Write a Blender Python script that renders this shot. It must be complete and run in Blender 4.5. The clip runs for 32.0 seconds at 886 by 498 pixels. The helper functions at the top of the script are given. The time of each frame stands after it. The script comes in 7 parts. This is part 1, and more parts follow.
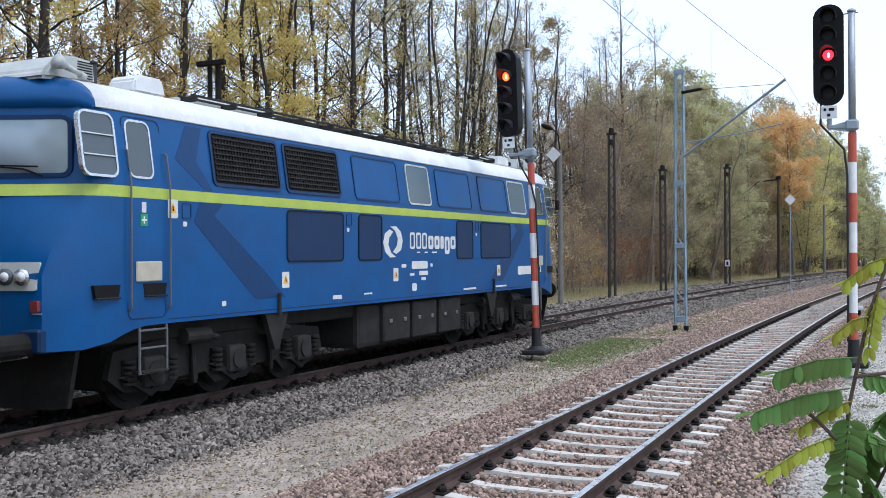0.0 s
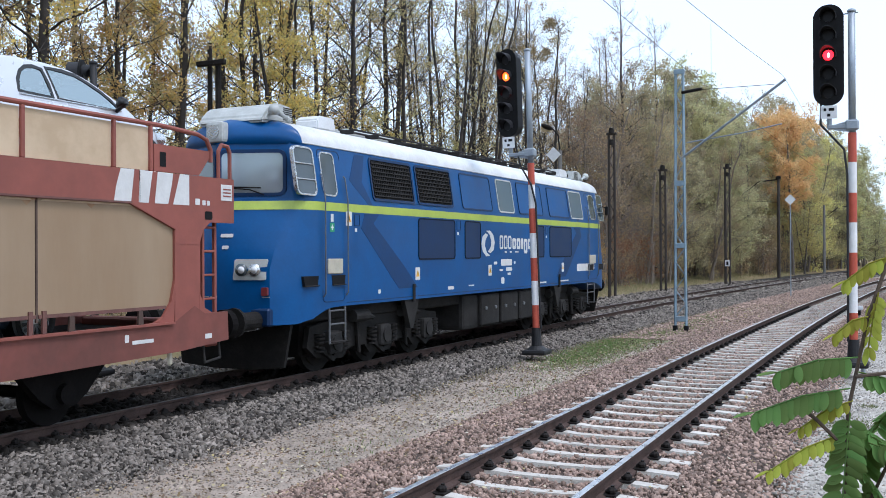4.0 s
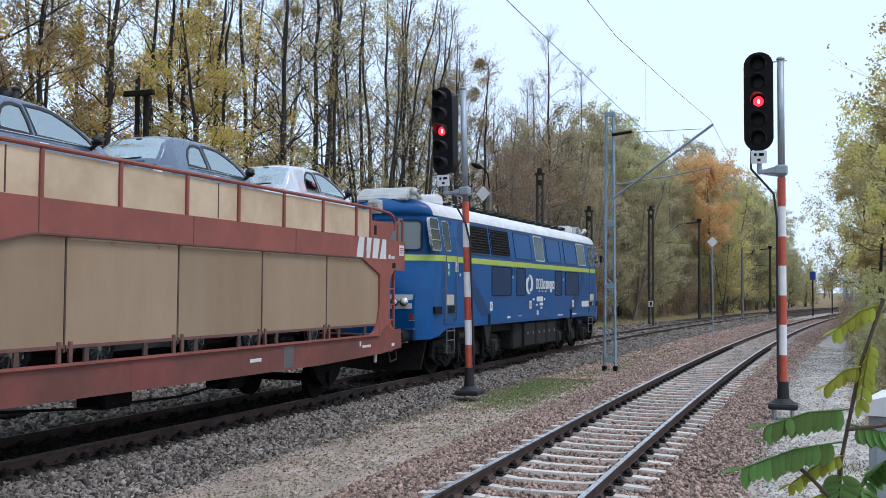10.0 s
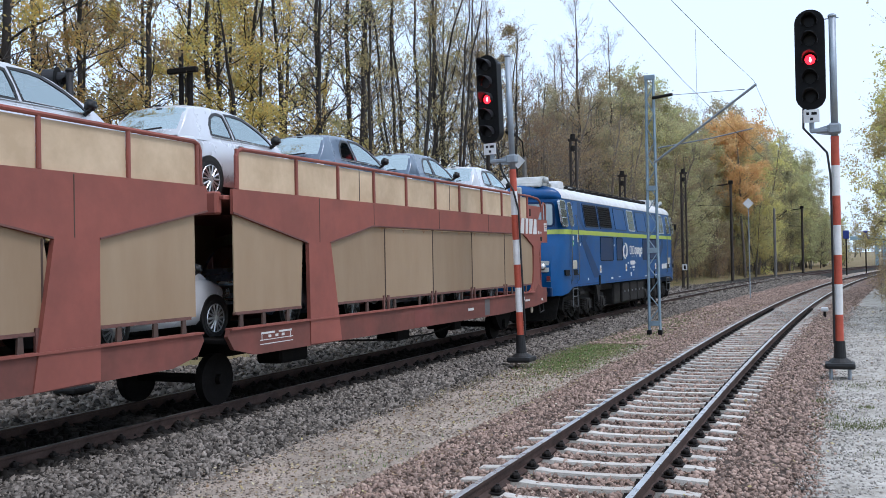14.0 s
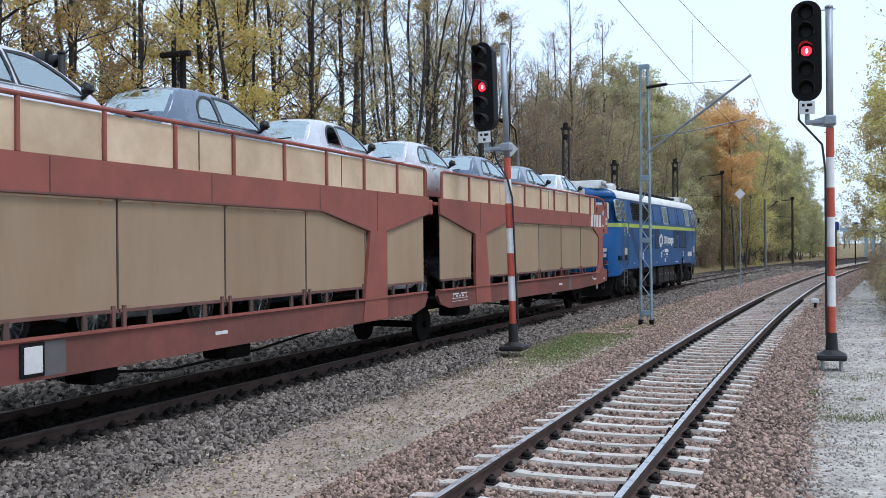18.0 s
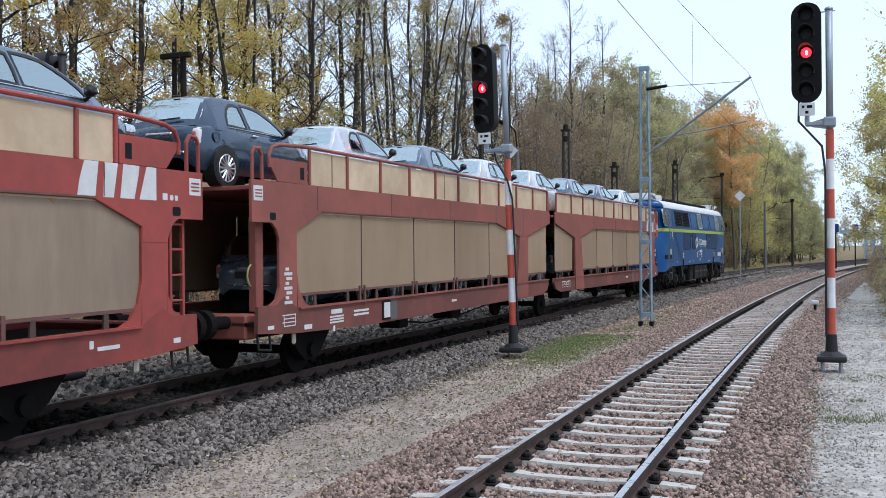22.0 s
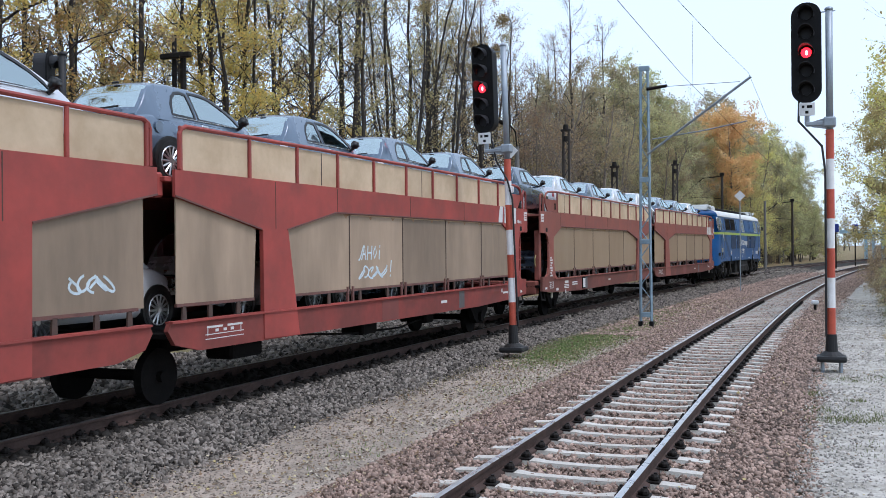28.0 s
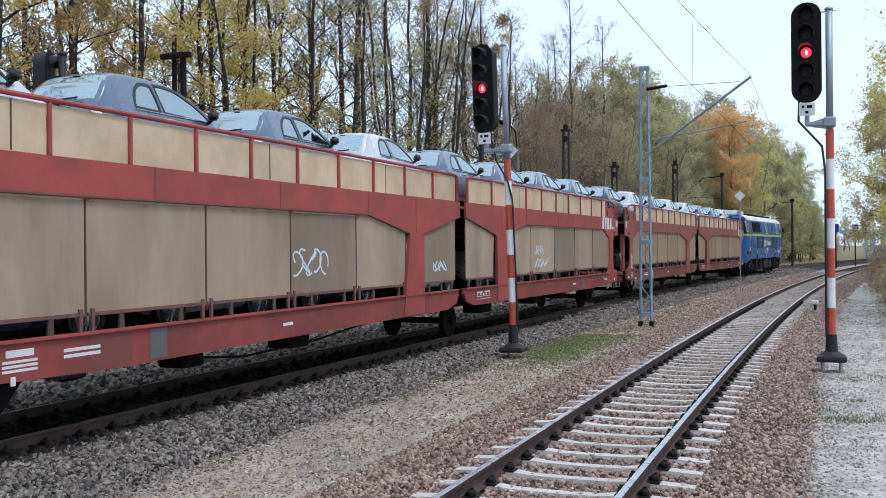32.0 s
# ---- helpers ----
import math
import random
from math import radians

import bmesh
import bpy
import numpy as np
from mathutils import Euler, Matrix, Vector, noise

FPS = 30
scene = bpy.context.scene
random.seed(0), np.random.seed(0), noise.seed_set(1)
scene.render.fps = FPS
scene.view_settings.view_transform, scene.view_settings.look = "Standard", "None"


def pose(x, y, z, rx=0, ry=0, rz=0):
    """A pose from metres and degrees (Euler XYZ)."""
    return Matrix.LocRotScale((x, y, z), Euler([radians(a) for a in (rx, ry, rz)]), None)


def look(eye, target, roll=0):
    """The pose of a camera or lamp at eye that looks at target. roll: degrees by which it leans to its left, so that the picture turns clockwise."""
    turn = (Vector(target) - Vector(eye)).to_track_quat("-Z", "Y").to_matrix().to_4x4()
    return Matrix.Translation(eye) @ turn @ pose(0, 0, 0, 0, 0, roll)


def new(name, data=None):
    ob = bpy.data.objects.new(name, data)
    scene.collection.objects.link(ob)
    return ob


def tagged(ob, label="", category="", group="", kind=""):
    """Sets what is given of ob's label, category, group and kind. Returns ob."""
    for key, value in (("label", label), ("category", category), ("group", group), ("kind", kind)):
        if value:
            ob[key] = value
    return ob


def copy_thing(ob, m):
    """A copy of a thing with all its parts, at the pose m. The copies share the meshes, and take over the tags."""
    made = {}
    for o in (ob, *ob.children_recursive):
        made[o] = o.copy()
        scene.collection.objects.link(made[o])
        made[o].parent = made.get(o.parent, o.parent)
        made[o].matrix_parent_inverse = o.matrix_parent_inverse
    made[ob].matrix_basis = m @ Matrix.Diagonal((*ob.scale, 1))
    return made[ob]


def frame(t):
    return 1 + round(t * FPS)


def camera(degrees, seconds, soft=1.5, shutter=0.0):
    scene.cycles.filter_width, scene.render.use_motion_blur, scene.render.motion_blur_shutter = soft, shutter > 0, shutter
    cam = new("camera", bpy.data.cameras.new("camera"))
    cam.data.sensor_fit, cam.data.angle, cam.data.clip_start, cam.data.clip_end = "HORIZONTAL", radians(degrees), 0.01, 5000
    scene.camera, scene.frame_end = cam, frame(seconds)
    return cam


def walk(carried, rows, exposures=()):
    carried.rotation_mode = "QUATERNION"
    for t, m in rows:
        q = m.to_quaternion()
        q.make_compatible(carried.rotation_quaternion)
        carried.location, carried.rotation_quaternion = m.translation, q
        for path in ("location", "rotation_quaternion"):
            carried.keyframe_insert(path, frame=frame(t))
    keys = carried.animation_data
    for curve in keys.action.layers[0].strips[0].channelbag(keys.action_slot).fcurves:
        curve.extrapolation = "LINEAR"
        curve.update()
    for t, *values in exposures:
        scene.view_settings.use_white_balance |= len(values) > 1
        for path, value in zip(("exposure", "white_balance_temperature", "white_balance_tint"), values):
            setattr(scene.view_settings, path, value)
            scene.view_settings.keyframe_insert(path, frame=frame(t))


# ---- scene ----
# The rails of the near track run along +y with their heads at z = 0; the loaded train stands on the far track.
FAR_TRACK_X = -7.21          # centre line of the far track
BEND_START, BEND_RADIUS = 2.6, 792.7
TRAIN_WAY = (0.965364, 0.0308370, 0.000418875, -1.201042e-05)

cam = camera(48.89, 32.0, 0.85)
WALK = [
    (0, look((3.363, -8.491, 2.164), (-0.887, 0.561, 2.200), -0.30)),
    (6, look((3.363, -8.491, 2.164), (-0.887, 0.561, 2.200), -0.30)),
    (6.5, look((3.349, -8.499, 2.175), (-0.898, 0.555, 2.210), -0.26)),
    (7, look((3.362, -8.504, 2.174), (-0.875, 0.553, 2.219), 0.24)),
    (7.5, look((3.335, -8.502, 2.174), (-0.834, 0.587, 2.294), 0.98)),
    (8, look((3.316, -8.458, 2.162), (-0.757, 0.674, 2.300), 0.78)),
    (8.5, look((3.278, -8.449, 2.161), (-0.702, 0.723, 2.334), 0.37)),
    (9, look((3.211, -8.397, 2.171), (-0.533, 0.874, 2.361), 0.00)),
    (9.5, look((3.127, -8.371, 2.169), (-0.408, 0.981, 2.370), -0.20)),
    (10, look((3.061, -8.317, 2.183), (-0.472, 1.029, 2.604), 0.37)),
    (10.5, look((2.995, -8.341, 2.189), (-0.462, 1.031, 2.661), -0.46)),
    (11, look((2.907, -8.301, 2.182), (-0.462, 1.103, 2.641), -0.73)),
    (11.5, look((2.846, -8.341, 2.188), (-0.800, 0.963, 2.563), -2.10)),
    (12, look((2.808, -8.626, 2.195), (-1.272, 0.499, 2.518), -2.26)),
    (12.5, look((2.768, -8.693, 2.195), (-1.329, 0.426, 2.413), -2.65)),
    (13, look((2.690, -8.669, 2.212), (-1.304, 0.497, 2.373), -3.03)),
    (13.5, look((2.606, -8.568, 2.193), (-1.218, 0.671, 2.334), -2.04)),
    (14, look((2.565, -8.597, 2.178), (-1.206, 0.665, 2.286), -1.11)),
    (14.5, look((2.532, -8.580, 2.180), (-1.256, 0.675, 2.229), -0.60)),
    (16.5, look((2.491, -8.582, 2.186), (-1.183, 0.719, 2.145), -0.51)),
    (17, look((2.482, -8.563, 2.195), (-1.192, 0.738, 2.154), -0.54)),
    (17.5, look((2.482, -8.572, 2.192), (-1.199, 0.726, 2.159), -0.52)),
    (18, look((2.482, -8.565, 2.196), (-1.199, 0.732, 2.171), -0.54)),
    (18.5, look((2.483, -8.579, 2.185), (-1.198, 0.719, 2.171), -0.50)),
    (19, look((2.482, -8.577, 2.185), (-1.198, 0.721, 2.179), -0.50)),
    (32, look((2.482, -8.577, 2.185), (-1.198, 0.721, 2.179), -0.50)),
]
walk(cam, WALK, [(0, 0.25, 6020, 18), (8.5, 0.22, 6020, 18), (10, -0.02, 6020, 18), (11, -0.28, 6020, 18), (12, -0.12, 6020, 18), (13, 0.05, 6020, 18), (14.5, 0.06, 6020, 18), (32, 0.06, 6020, 18)])

# ---- light ----
world = bpy.data.worlds.new("world")
scene.world = world
world.use_nodes = True
wn = world.node_tree.nodes
wl = world.node_tree.links
sky = wn.new("ShaderNodeTexSky")
sky.sky_type = "NISHITA"
sky.sun_disc = False
sky.sun_elevation = radians(62)
sky.sun_rotation = radians(101.3)
sky.air_density, sky.dust_density, sky.ozone_density = 1.0, 2.5, 1.2
veil = wn.new("ShaderNodeMixRGB")
veil.blend_type = "MIX"
veil.inputs[0].default_value = 0.7
veil.inputs[2].default_value = (8.2, 10.1, 11.3, 1)
wl.new(sky.outputs[0], veil.inputs[1])
wl.new(veil.outputs[0], wn["Background"].inputs[0])
wn["Background"].inputs[1].default_value = 0.13

sun = new("sun", bpy.data.lights.new("sun", "SUN"))
sun.data.energy = 1.45
sun.data.angle = radians(16)
sun.data.color = (1.0, 0.975, 0.94)
sun.matrix_world = look((20, -4, 38.4), (0, 0, 0))

# ---- tools ----
def bend(y):
    """How far both tracks have swung to the right at y."""
    return max(y - BEND_START, 0.0) ** 2 / (2 * BEND_RADIUS)


def swing(centre, y):
    """How far a track has swung to the right at y; the far track closes in slightly on the near one."""
    return bend(y) + (0.0063 * max(y - 1, 0.0) if centre < -3 else 0.0)


def slope(y):
    return max(y - BEND_START, 0.0) / BEND_RADIUS


def box(bm, c, s, m=None):
    """A box of size s round c."""
    t = Matrix.Translation(c) @ Matrix.Diagonal((*s, 1))
    return bmesh.ops.create_cube(bm, size=1, matrix=(m @ t) if m else t)["verts"]


def rbox(bm, c, s, r=0.02, seg=1, m=None):
    """A box with rounded edges."""
    vs = box(bm, c, s, m)
    es = list({e for v in vs for e in v.link_edges})
    bmesh.ops.bevel(bm, geom=es, offset=min(r, min(s) * 0.45), segments=seg, affect="EDGES", profile=0.6)


def rod(bm, p, q, r, r2=None, n=10, caps=True):
    """A round bar from p to q."""
    p, q = Vector(p), Vector(q)
    d = q - p
    m = Matrix.Translation((p + q) / 2) @ d.to_track_quat("Z", "Y").to_matrix().to_4x4()
    bmesh.ops.create_cone(bm, cap_ends=caps, segments=n, radius1=r, radius2=r if r2 is None else r2, depth=d.length, matrix=m)


def tube(bm, pts, r, n=8):
    """A bent round bar through the points."""
    for a, b in zip(pts, pts[1:]):
        rod(bm, a, b, r, n=n)
    for p in pts[1:-1]:
        bmesh.ops.create_uvsphere(bm, u_segments=n, v_segments=6, radius=r * 1.01, matrix=Matrix.Translation(p))


def plate(bm, outline, a, b, axis="x"):
    """An outline, given in the two other axes, as a slab from a to b along the axis."""
    def place(k, u, v):
        return (k, u, v) if axis == "x" else (u, k, v) if axis == "y" else (u, v, k)
    lo = [bm.verts.new(place(a, u, v)) for u, v in outline]
    hi = [bm.verts.new(place(b, u, v)) for u, v in outline]
    n = len(outline)
    bm.faces.new(lo)
    bm.faces.new(hi[::-1])
    for i in range(n):
        bm.faces.new((lo[i], hi[i], hi[(i + 1) % n], lo[(i + 1) % n]))


def round_rect(y0, y1, z0, z1, r, n=4):
    out = []
    for cy, cz, a0 in ((y1 - r, z1 - r, 0), (y0 + r, z1 - r, 90), (y0 + r, z0 + r, 180), (y1 - r, z0 + r, 270)):
        for i in range(n + 1):
            a = radians(a0 + 90 * i / n)
            out.append((cy + r * math.cos(a), cz + r * math.sin(a)))
    return out


def frame_ring(bm, y0, y1, z0, z1, r, w, a, b):
    """A rounded rectangular rim of width w, standing in the y-z plane from x = a to b."""
    o, i = round_rect(y0, y1, z0, z1, r), round_rect(y0 + w, y1 - w, z0 + w, z1 - w, max(r - w, 0.01))
    n = len(o)
    v = [[bm.verts.new((x, *p)) for p in ring] for x in (a, b) for ring in (o, i)]
    for k in range(n):
        j = (k + 1) % n
        bm.faces.new((v[2][k], v[2][j], v[3][j], v[3][k]))
        bm.faces.new((v[0][k], v[1][k], v[1][j], v[0][j]))
        bm.faces.new((v[0][k], v[0][j], v[2][j], v[2][k]))
        bm.faces.new((v[1][k], v[3][k], v[3][j], v[1][j]))


def link(name, bm, material, smooth=False):
    bmesh.ops.recalc_face_normals(bm, faces=bm.faces)
    me = bpy.data.meshes.new(name)
    bm.to_mesh(me)
    bm.free()
    me.materials.append(material)
    if smooth:
        me.polygons.foreach_set("use_smooth", [True] * len(me.polygons))
    return new(name, me)


def part(name, bm, material, parent, label="", smooth=False):
    """One mesh under a thing or under a part of it."""
    ob = link(name, bm, material, smooth)
    ob.parent = parent
    if label:
        ob["label"] = label
    return ob


def again(ob, parent, m=None):
    """The same mesh once more, as a part of its own."""
    o = ob.copy()
    scene.collection.objects.link(o)
    o.parent = parent
    if m is not None:
        o.matrix_basis = m
    return o


def empty(name, m=None):
    e = new(name)
    e.empty_display_size = 0.2
    if m is not None:
        e.matrix_world = m
    return e


def cloud_mesh(name, verts, faces, material, smooth=False):
    me = bpy.data.meshes.new(name)
    nf, k = faces.shape
    me.vertices.add(len(verts))
    me.vertices.foreach_set("co", verts.astype(np.float32).ravel())
    me.loops.add(nf * k)
    me.loops.foreach_set("vertex_index", faces.astype(np.int32).ravel())
    me.polygons.add(nf)
    me.polygons.foreach_set("loop_start", np.arange(0, nf * k, k, dtype=np.int32))
    me.update(calc_edges=True)
    if smooth:
        me.polygons.foreach_set("use_smooth", [True] * nf)
    me.materials.append(material)
    return me


# ---- materials ----
def stuff(name, base, rough=0.6, metal=0.0, vary=0.25, scale=6.0, fine=60.0, bump=0.15, tint=None, mix=0.5, each=0.0, island=0.0, streak=0.0, spec=0.5, coat=0.0):
    """A surface with stains at one scale and grain at another. tint: the colour of its stains; each, island: how much whole pieces differ."""
    m = bpy.data.materials.new(name)
    m.use_nodes = True
    n, l = m.node_tree.nodes, m.node_tree.links
    p = n["Principled BSDF"]
    p.inputs["Roughness"].default_value = rough
    p.inputs["Metallic"].default_value = metal
    p.inputs["Specular IOR Level"].default_value = spec
    p.inputs["Coat Weight"].default_value = coat
    co = n.new("ShaderNodeTexCoord")
    big = n.new("ShaderNodeTexNoise")
    big.inputs["Scale"].default_value, big.inputs["Detail"].default_value, big.inputs["Roughness"].default_value = scale, 6, 0.62
    small = n.new("ShaderNodeTexNoise")
    small.inputs["Scale"].default_value, small.inputs["Detail"].default_value = fine, 3
    src = co.outputs["Object"]
    if streak:
        mp = n.new("ShaderNodeMapping")
        mp.inputs["Scale"].default_value = (1, 1, streak)
        l.new(src, mp.inputs[0])
        l.new(mp.outputs[0], big.inputs["Vector"])
    else:
        l.new(src, big.inputs["Vector"])
    l.new(src, small.inputs["Vector"])
    ramp = n.new("ShaderNodeValToRGB")
    ramp.color_ramp.elements[0].position, ramp.color_ramp.elements[1].position = 0.38, 0.66
    dark = [c * (1 - vary) for c in base]
    if tint:
        dark = [c * (1 - mix) + t * mix for c, t in zip(base, tint)]
    ramp.color_ramp.elements[0].color = (*dark, 1)
    ramp.color_ramp.elements[1].color = (*base, 1)
    l.new(big.outputs[0], ramp.inputs[0])
    grain = n.new("ShaderNodeMapRange")
    grain.inputs[3].default_value, grain.inputs[4].default_value = 1 - vary * 0.7, 1 + vary * 0.7
    l.new(small.outputs[0], grain.inputs[0])
    mul = n.new("ShaderNodeMixRGB")
    mul.blend_type = "MULTIPLY"
    mul.inputs[0].default_value = 1
    l.new(ramp.outputs[0], mul.inputs[1])
    l.new(grain.outputs[0], mul.inputs[2])
    out = mul.outputs[0]
    if each or island:
        if each:
            rnd = n.new("ShaderNodeObjectInfo").outputs["Random"]
        else:
            rnd = n.new("ShaderNodeNewGeometry").outputs["Random Per Island"]
        k = each or island
        mr = n.new("ShaderNodeMapRange")
        mr.inputs[3].default_value, mr.inputs[4].default_value = 1 - k, 1 + k
        l.new(rnd, mr.inputs[0])
        hs = n.new("ShaderNodeHueSaturation")
        l.new(mr.outputs[0], hs.inputs["Value"])
        l.new(out, hs.inputs["Color"])
        out = hs.outputs[0]
    l.new(out, p.inputs["Base Color"])
    if bump:
        b = n.new("ShaderNodeBump")
        b.inputs["Strength"].default_value = bump
        b.inputs["Distance"].default_value = 0.02
        l.new(small.outputs[0], b.inputs["Height"])
        l.new(b.outputs[0], p.inputs["Normal"])
    rr = n.new("ShaderNodeMapRange")
    rr.inputs[3].default_value, rr.inputs[4].default_value = max(rough - 0.1, 0.02), min(rough + 0.12, 1)
    l.new(big.outputs[0], rr.inputs[0])
    l.new(rr.outputs[0], p.inputs["Roughness"])
    return m


def glow(name, colour, strength):
    m = bpy.data.materials.new(name)
    m.use_nodes = True
    p = m.node_tree.nodes["Principled BSDF"]
    p.inputs["Base Color"].default_value = (*colour, 1)
    p.inputs["Emission Color"].default_value = (*colour, 1)
    p.inputs["Emission Strength"].default_value = strength
    return m


def pane(name, colour, rough=0.05, clear=0.0):
    m = bpy.data.materials.new(name)
    m.use_nodes = True
    p = m.node_tree.nodes["Principled BSDF"]
    p.inputs["Base Color"].default_value = (*colour, 1)
    p.inputs["Roughness"].default_value = rough
    p.inputs["Transmission Weight"].default_value = clear
    p.inputs["IOR"].default_value = 1.5
    p.inputs["Specular IOR Level"].default_value = 0.8
    return m


def leaf_stuff(name, colours, through_light=0.35, value=(0.7, 1.25), hue=(0.48, 0.525)):
    """Leaves: each takes one of the colours; some light comes through."""
    m = bpy.data.materials.new(name)
    m.use_nodes = True
    n, l = m.node_tree.nodes, m.node_tree.links
    p = n["Principled BSDF"]
    g = n.new("ShaderNodeNewGeometry")
    o = n.new("ShaderNodeObjectInfo")
    ramp = n.new("ShaderNodeValToRGB")
    ramp.color_ramp.interpolation = "LINEAR"
    e = ramp.color_ramp.elements
    e[0].position, e[0].color = 0.0, (*colours[0], 1)
    e[1].position, e[1].color = 1.0, (*colours[-1], 1)
    for i, c in enumerate(colours[1:-1], 1):
        x = e.new(i / (len(colours) - 1))
        x.color = (*c, 1)
    l.new(g.outputs["Random Per Island"], ramp.inputs[0])
    hs = n.new("ShaderNodeHueSaturation")
    mr = n.new("ShaderNodeMapRange")
    mr.inputs[3].default_value, mr.inputs[4].default_value = value
    l.new(o.outputs["Random"], mr.inputs[0])
    l.new(mr.outputs[0], hs.inputs["Value"])
    mh = n.new("ShaderNodeMapRange")
    mh.inputs[3].default_value, mh.inputs[4].default_value = hue
    l.new(o.outputs["Random"], mh.inputs[0])
    l.new(mh.outputs[0], hs.inputs["Hue"])
    l.new(ramp.outputs[0], hs.inputs["Color"])
    l.new(hs.outputs[0], p.inputs["Base Color"])
    p.inputs["Roughness"].default_value = 0.7
    p.inputs["Specular IOR Level"].default_value = 0.12
    tl = n.new("ShaderNodeBsdfTranslucent")
    l.new(hs.outputs[0], tl.inputs[0])
    mx = n.new("ShaderNodeMixShader")
    mx.inputs[0].default_value = through_light
    l.new(p.outputs[0], mx.inputs[1])
    l.new(tl.outputs[0], mx.inputs[2])
    l.new(mx.outputs[0], n["Material Output"].inputs[0])
    return m


M_soil = stuff("trodden_soil", (0.45, 0.375, 0.31), 0.95, vary=0.5, scale=1.3, fine=34, bump=0.8, tint=(0.21, 0.18, 0.145), mix=0.7, spec=0.15)
M_floor = stuff("wood_floor_litter", (0.27, 0.19, 0.115), 0.95, vary=0.4, scale=0.5, fine=14, bump=0.8, tint=(0.17, 0.155, 0.075), mix=0.85, spec=0.15)
# Beds far darker than their stones: the shade of the gaps is painted in.
M_ballast = stuff("brown_bed_gap_shade", (0.1, 0.074, 0.06), 0.95, vary=0.45, scale=3, fine=30, bump=0.9, spec=0.15)
M_ballast_grey = stuff("grey_bed_gap_shade", (0.05, 0.046, 0.042), 0.95, vary=0.5, scale=3, fine=30, bump=0.9, spec=0.15)
M_stone_brown = stuff("brown_stones", (0.375, 0.27, 0.22), 0.9, vary=0.3, scale=2, fine=50, bump=0.3, island=0.5, spec=0.15)
M_stone_grey = stuff("grey_stones", (0.2, 0.176, 0.152), 0.9, vary=0.35, scale=2, fine=50, bump=0.3, island=0.85, spec=0.15)
M_sand = stuff("pale_sand", (0.52, 0.485, 0.435), 0.95, vary=0.5, scale=2.6, fine=26, bump=0.9, tint=(0.2, 0.18, 0.14), mix=0.7)
# The next two are near black: the train's shadow is in the colour.
M_bed_shaded = stuff("shadow_black_stones", (0.03, 0.027, 0.024), 0.85, vary=0.4, scale=2, fine=40, bump=0.4, island=0.5, spec=0.15)
M_sleeper_shaded = stuff("shadow_dark_sleeper", (0.05, 0.044, 0.038), 0.85, vary=0.4, scale=5, fine=40, bump=0.3, each=0.2, spec=0.15)
M_railside = stuff("rusty_rail", (0.1, 0.066, 0.056), 0.75, 0.2, 0.4, 4, 60, 0.2, spec=0.15)
M_railhead = stuff("worn_rail_head", (0.78, 0.78, 0.8), 0.28, 0.9, 0.2, 5, 80, 0.03)
# Rail head copy with the train's dark reflection put into its colour.
M_railhead_shaded = stuff("shaded_rail_head", (0.12, 0.11, 0.105), 0.45, 0.6, 0.3, 5, 80, 0.03)
M_concrete = stuff("sleeper_concrete", (0.54, 0.51, 0.465), 0.9, vary=0.3, scale=6, fine=60, bump=0.3, tint=(0.42, 0.38, 0.33), mix=0.6, each=0.15)
M_iron = stuff("dark_iron", (0.028, 0.024, 0.022), 0.7, 0.3, 0.4, 8, 60, 0.2, spec=0.15)
M_steelgrey = stuff("galvanised_steel", (0.36, 0.41, 0.46), 0.5, 0.5, 0.2, 3, 40, 0.05)
M_mastpaint = stuff("mast_paint", (0.27, 0.37, 0.44), 0.55, 0.2, 0.25, 4, 40, 0.1)
M_red = stuff("signal_red", (0.52, 0.09, 0.05), 0.5, 0, 0.2, 5, 40, 0.08)
M_white = stuff("signal_white", (0.8, 0.8, 0.8), 0.5, 0, 0.12, 5, 40, 0.05)
M_black = stuff("matt_black", (0.012, 0.012, 0.013), 0.65, 0, 0.3, 5, 40, 0.1, spec=0.15)
M_wood = stuff("weathered_pole", (0.055, 0.044, 0.038), 0.9, 0, 0.35, 3, 40, 0.3, streak=0.1)

# ---- ground and tracks ----
def rise(x, y):
    """Height of the open ground."""
    z = -0.36
    left = FAR_TRACK_X - 4.2 + bend(y)
    if x < left:
        z += min((left - x) * 0.07, 1.1)
    right = 3.4 + bend(y)
    if x > right:
        z += min((x - right) * 0.06, 0.5)
    return z


def ground_sheet():
    xs = [-1500, -600, -250, -120, -70, -45, -34, -28, -24, -20, -17, -15, -13.5, -12.4, -11.4, -10, -7, -5, -4.2, -3.4, -2.6, -1.5, 0, 1.5, 2.4, 3.2, 4, 5, 6.5, 9, 13, 20, 32, 60, 140, 400, 1500]
    ys = [-300, -80, -30, -14, -8, -5] + [-3 + 1.5 * i for i in range(46)] + [70, 76, 84, 94, 108, 125, 150, 180, 220, 300, 450, 800, 1600, 3000]
    bm = bmesh.new()
    grid = []
    for y in ys:
        row = []
        for x in xs:
            xx = x + bend(min(y, 300)) * (1 if abs(x) < 30 else 0.3)
            z = rise(xx, min(y, 300)) + 0.05 * noise.noise((xx * 0.5, y * 0.5, 0)) + 0.02 * noise.noise((xx * 2, y * 2, 3))
            if -4.6 < x < -2.2:
                z -= 0.06
            row.append(bm.verts.new((xx, y, z)))
        grid.append(row)
    for a, b in zip(grid, grid[1:]):
        for i in range(len(xs) - 1):
            bm.faces.new((a[i], a[i + 1], b[i + 1], b[i]))
    return tagged(link("ground", bm, M_floor, True), "leaf-strewn earth with dull grass beside the line and in the wood", "ground", kind="structure")


ground = ground_sheet()


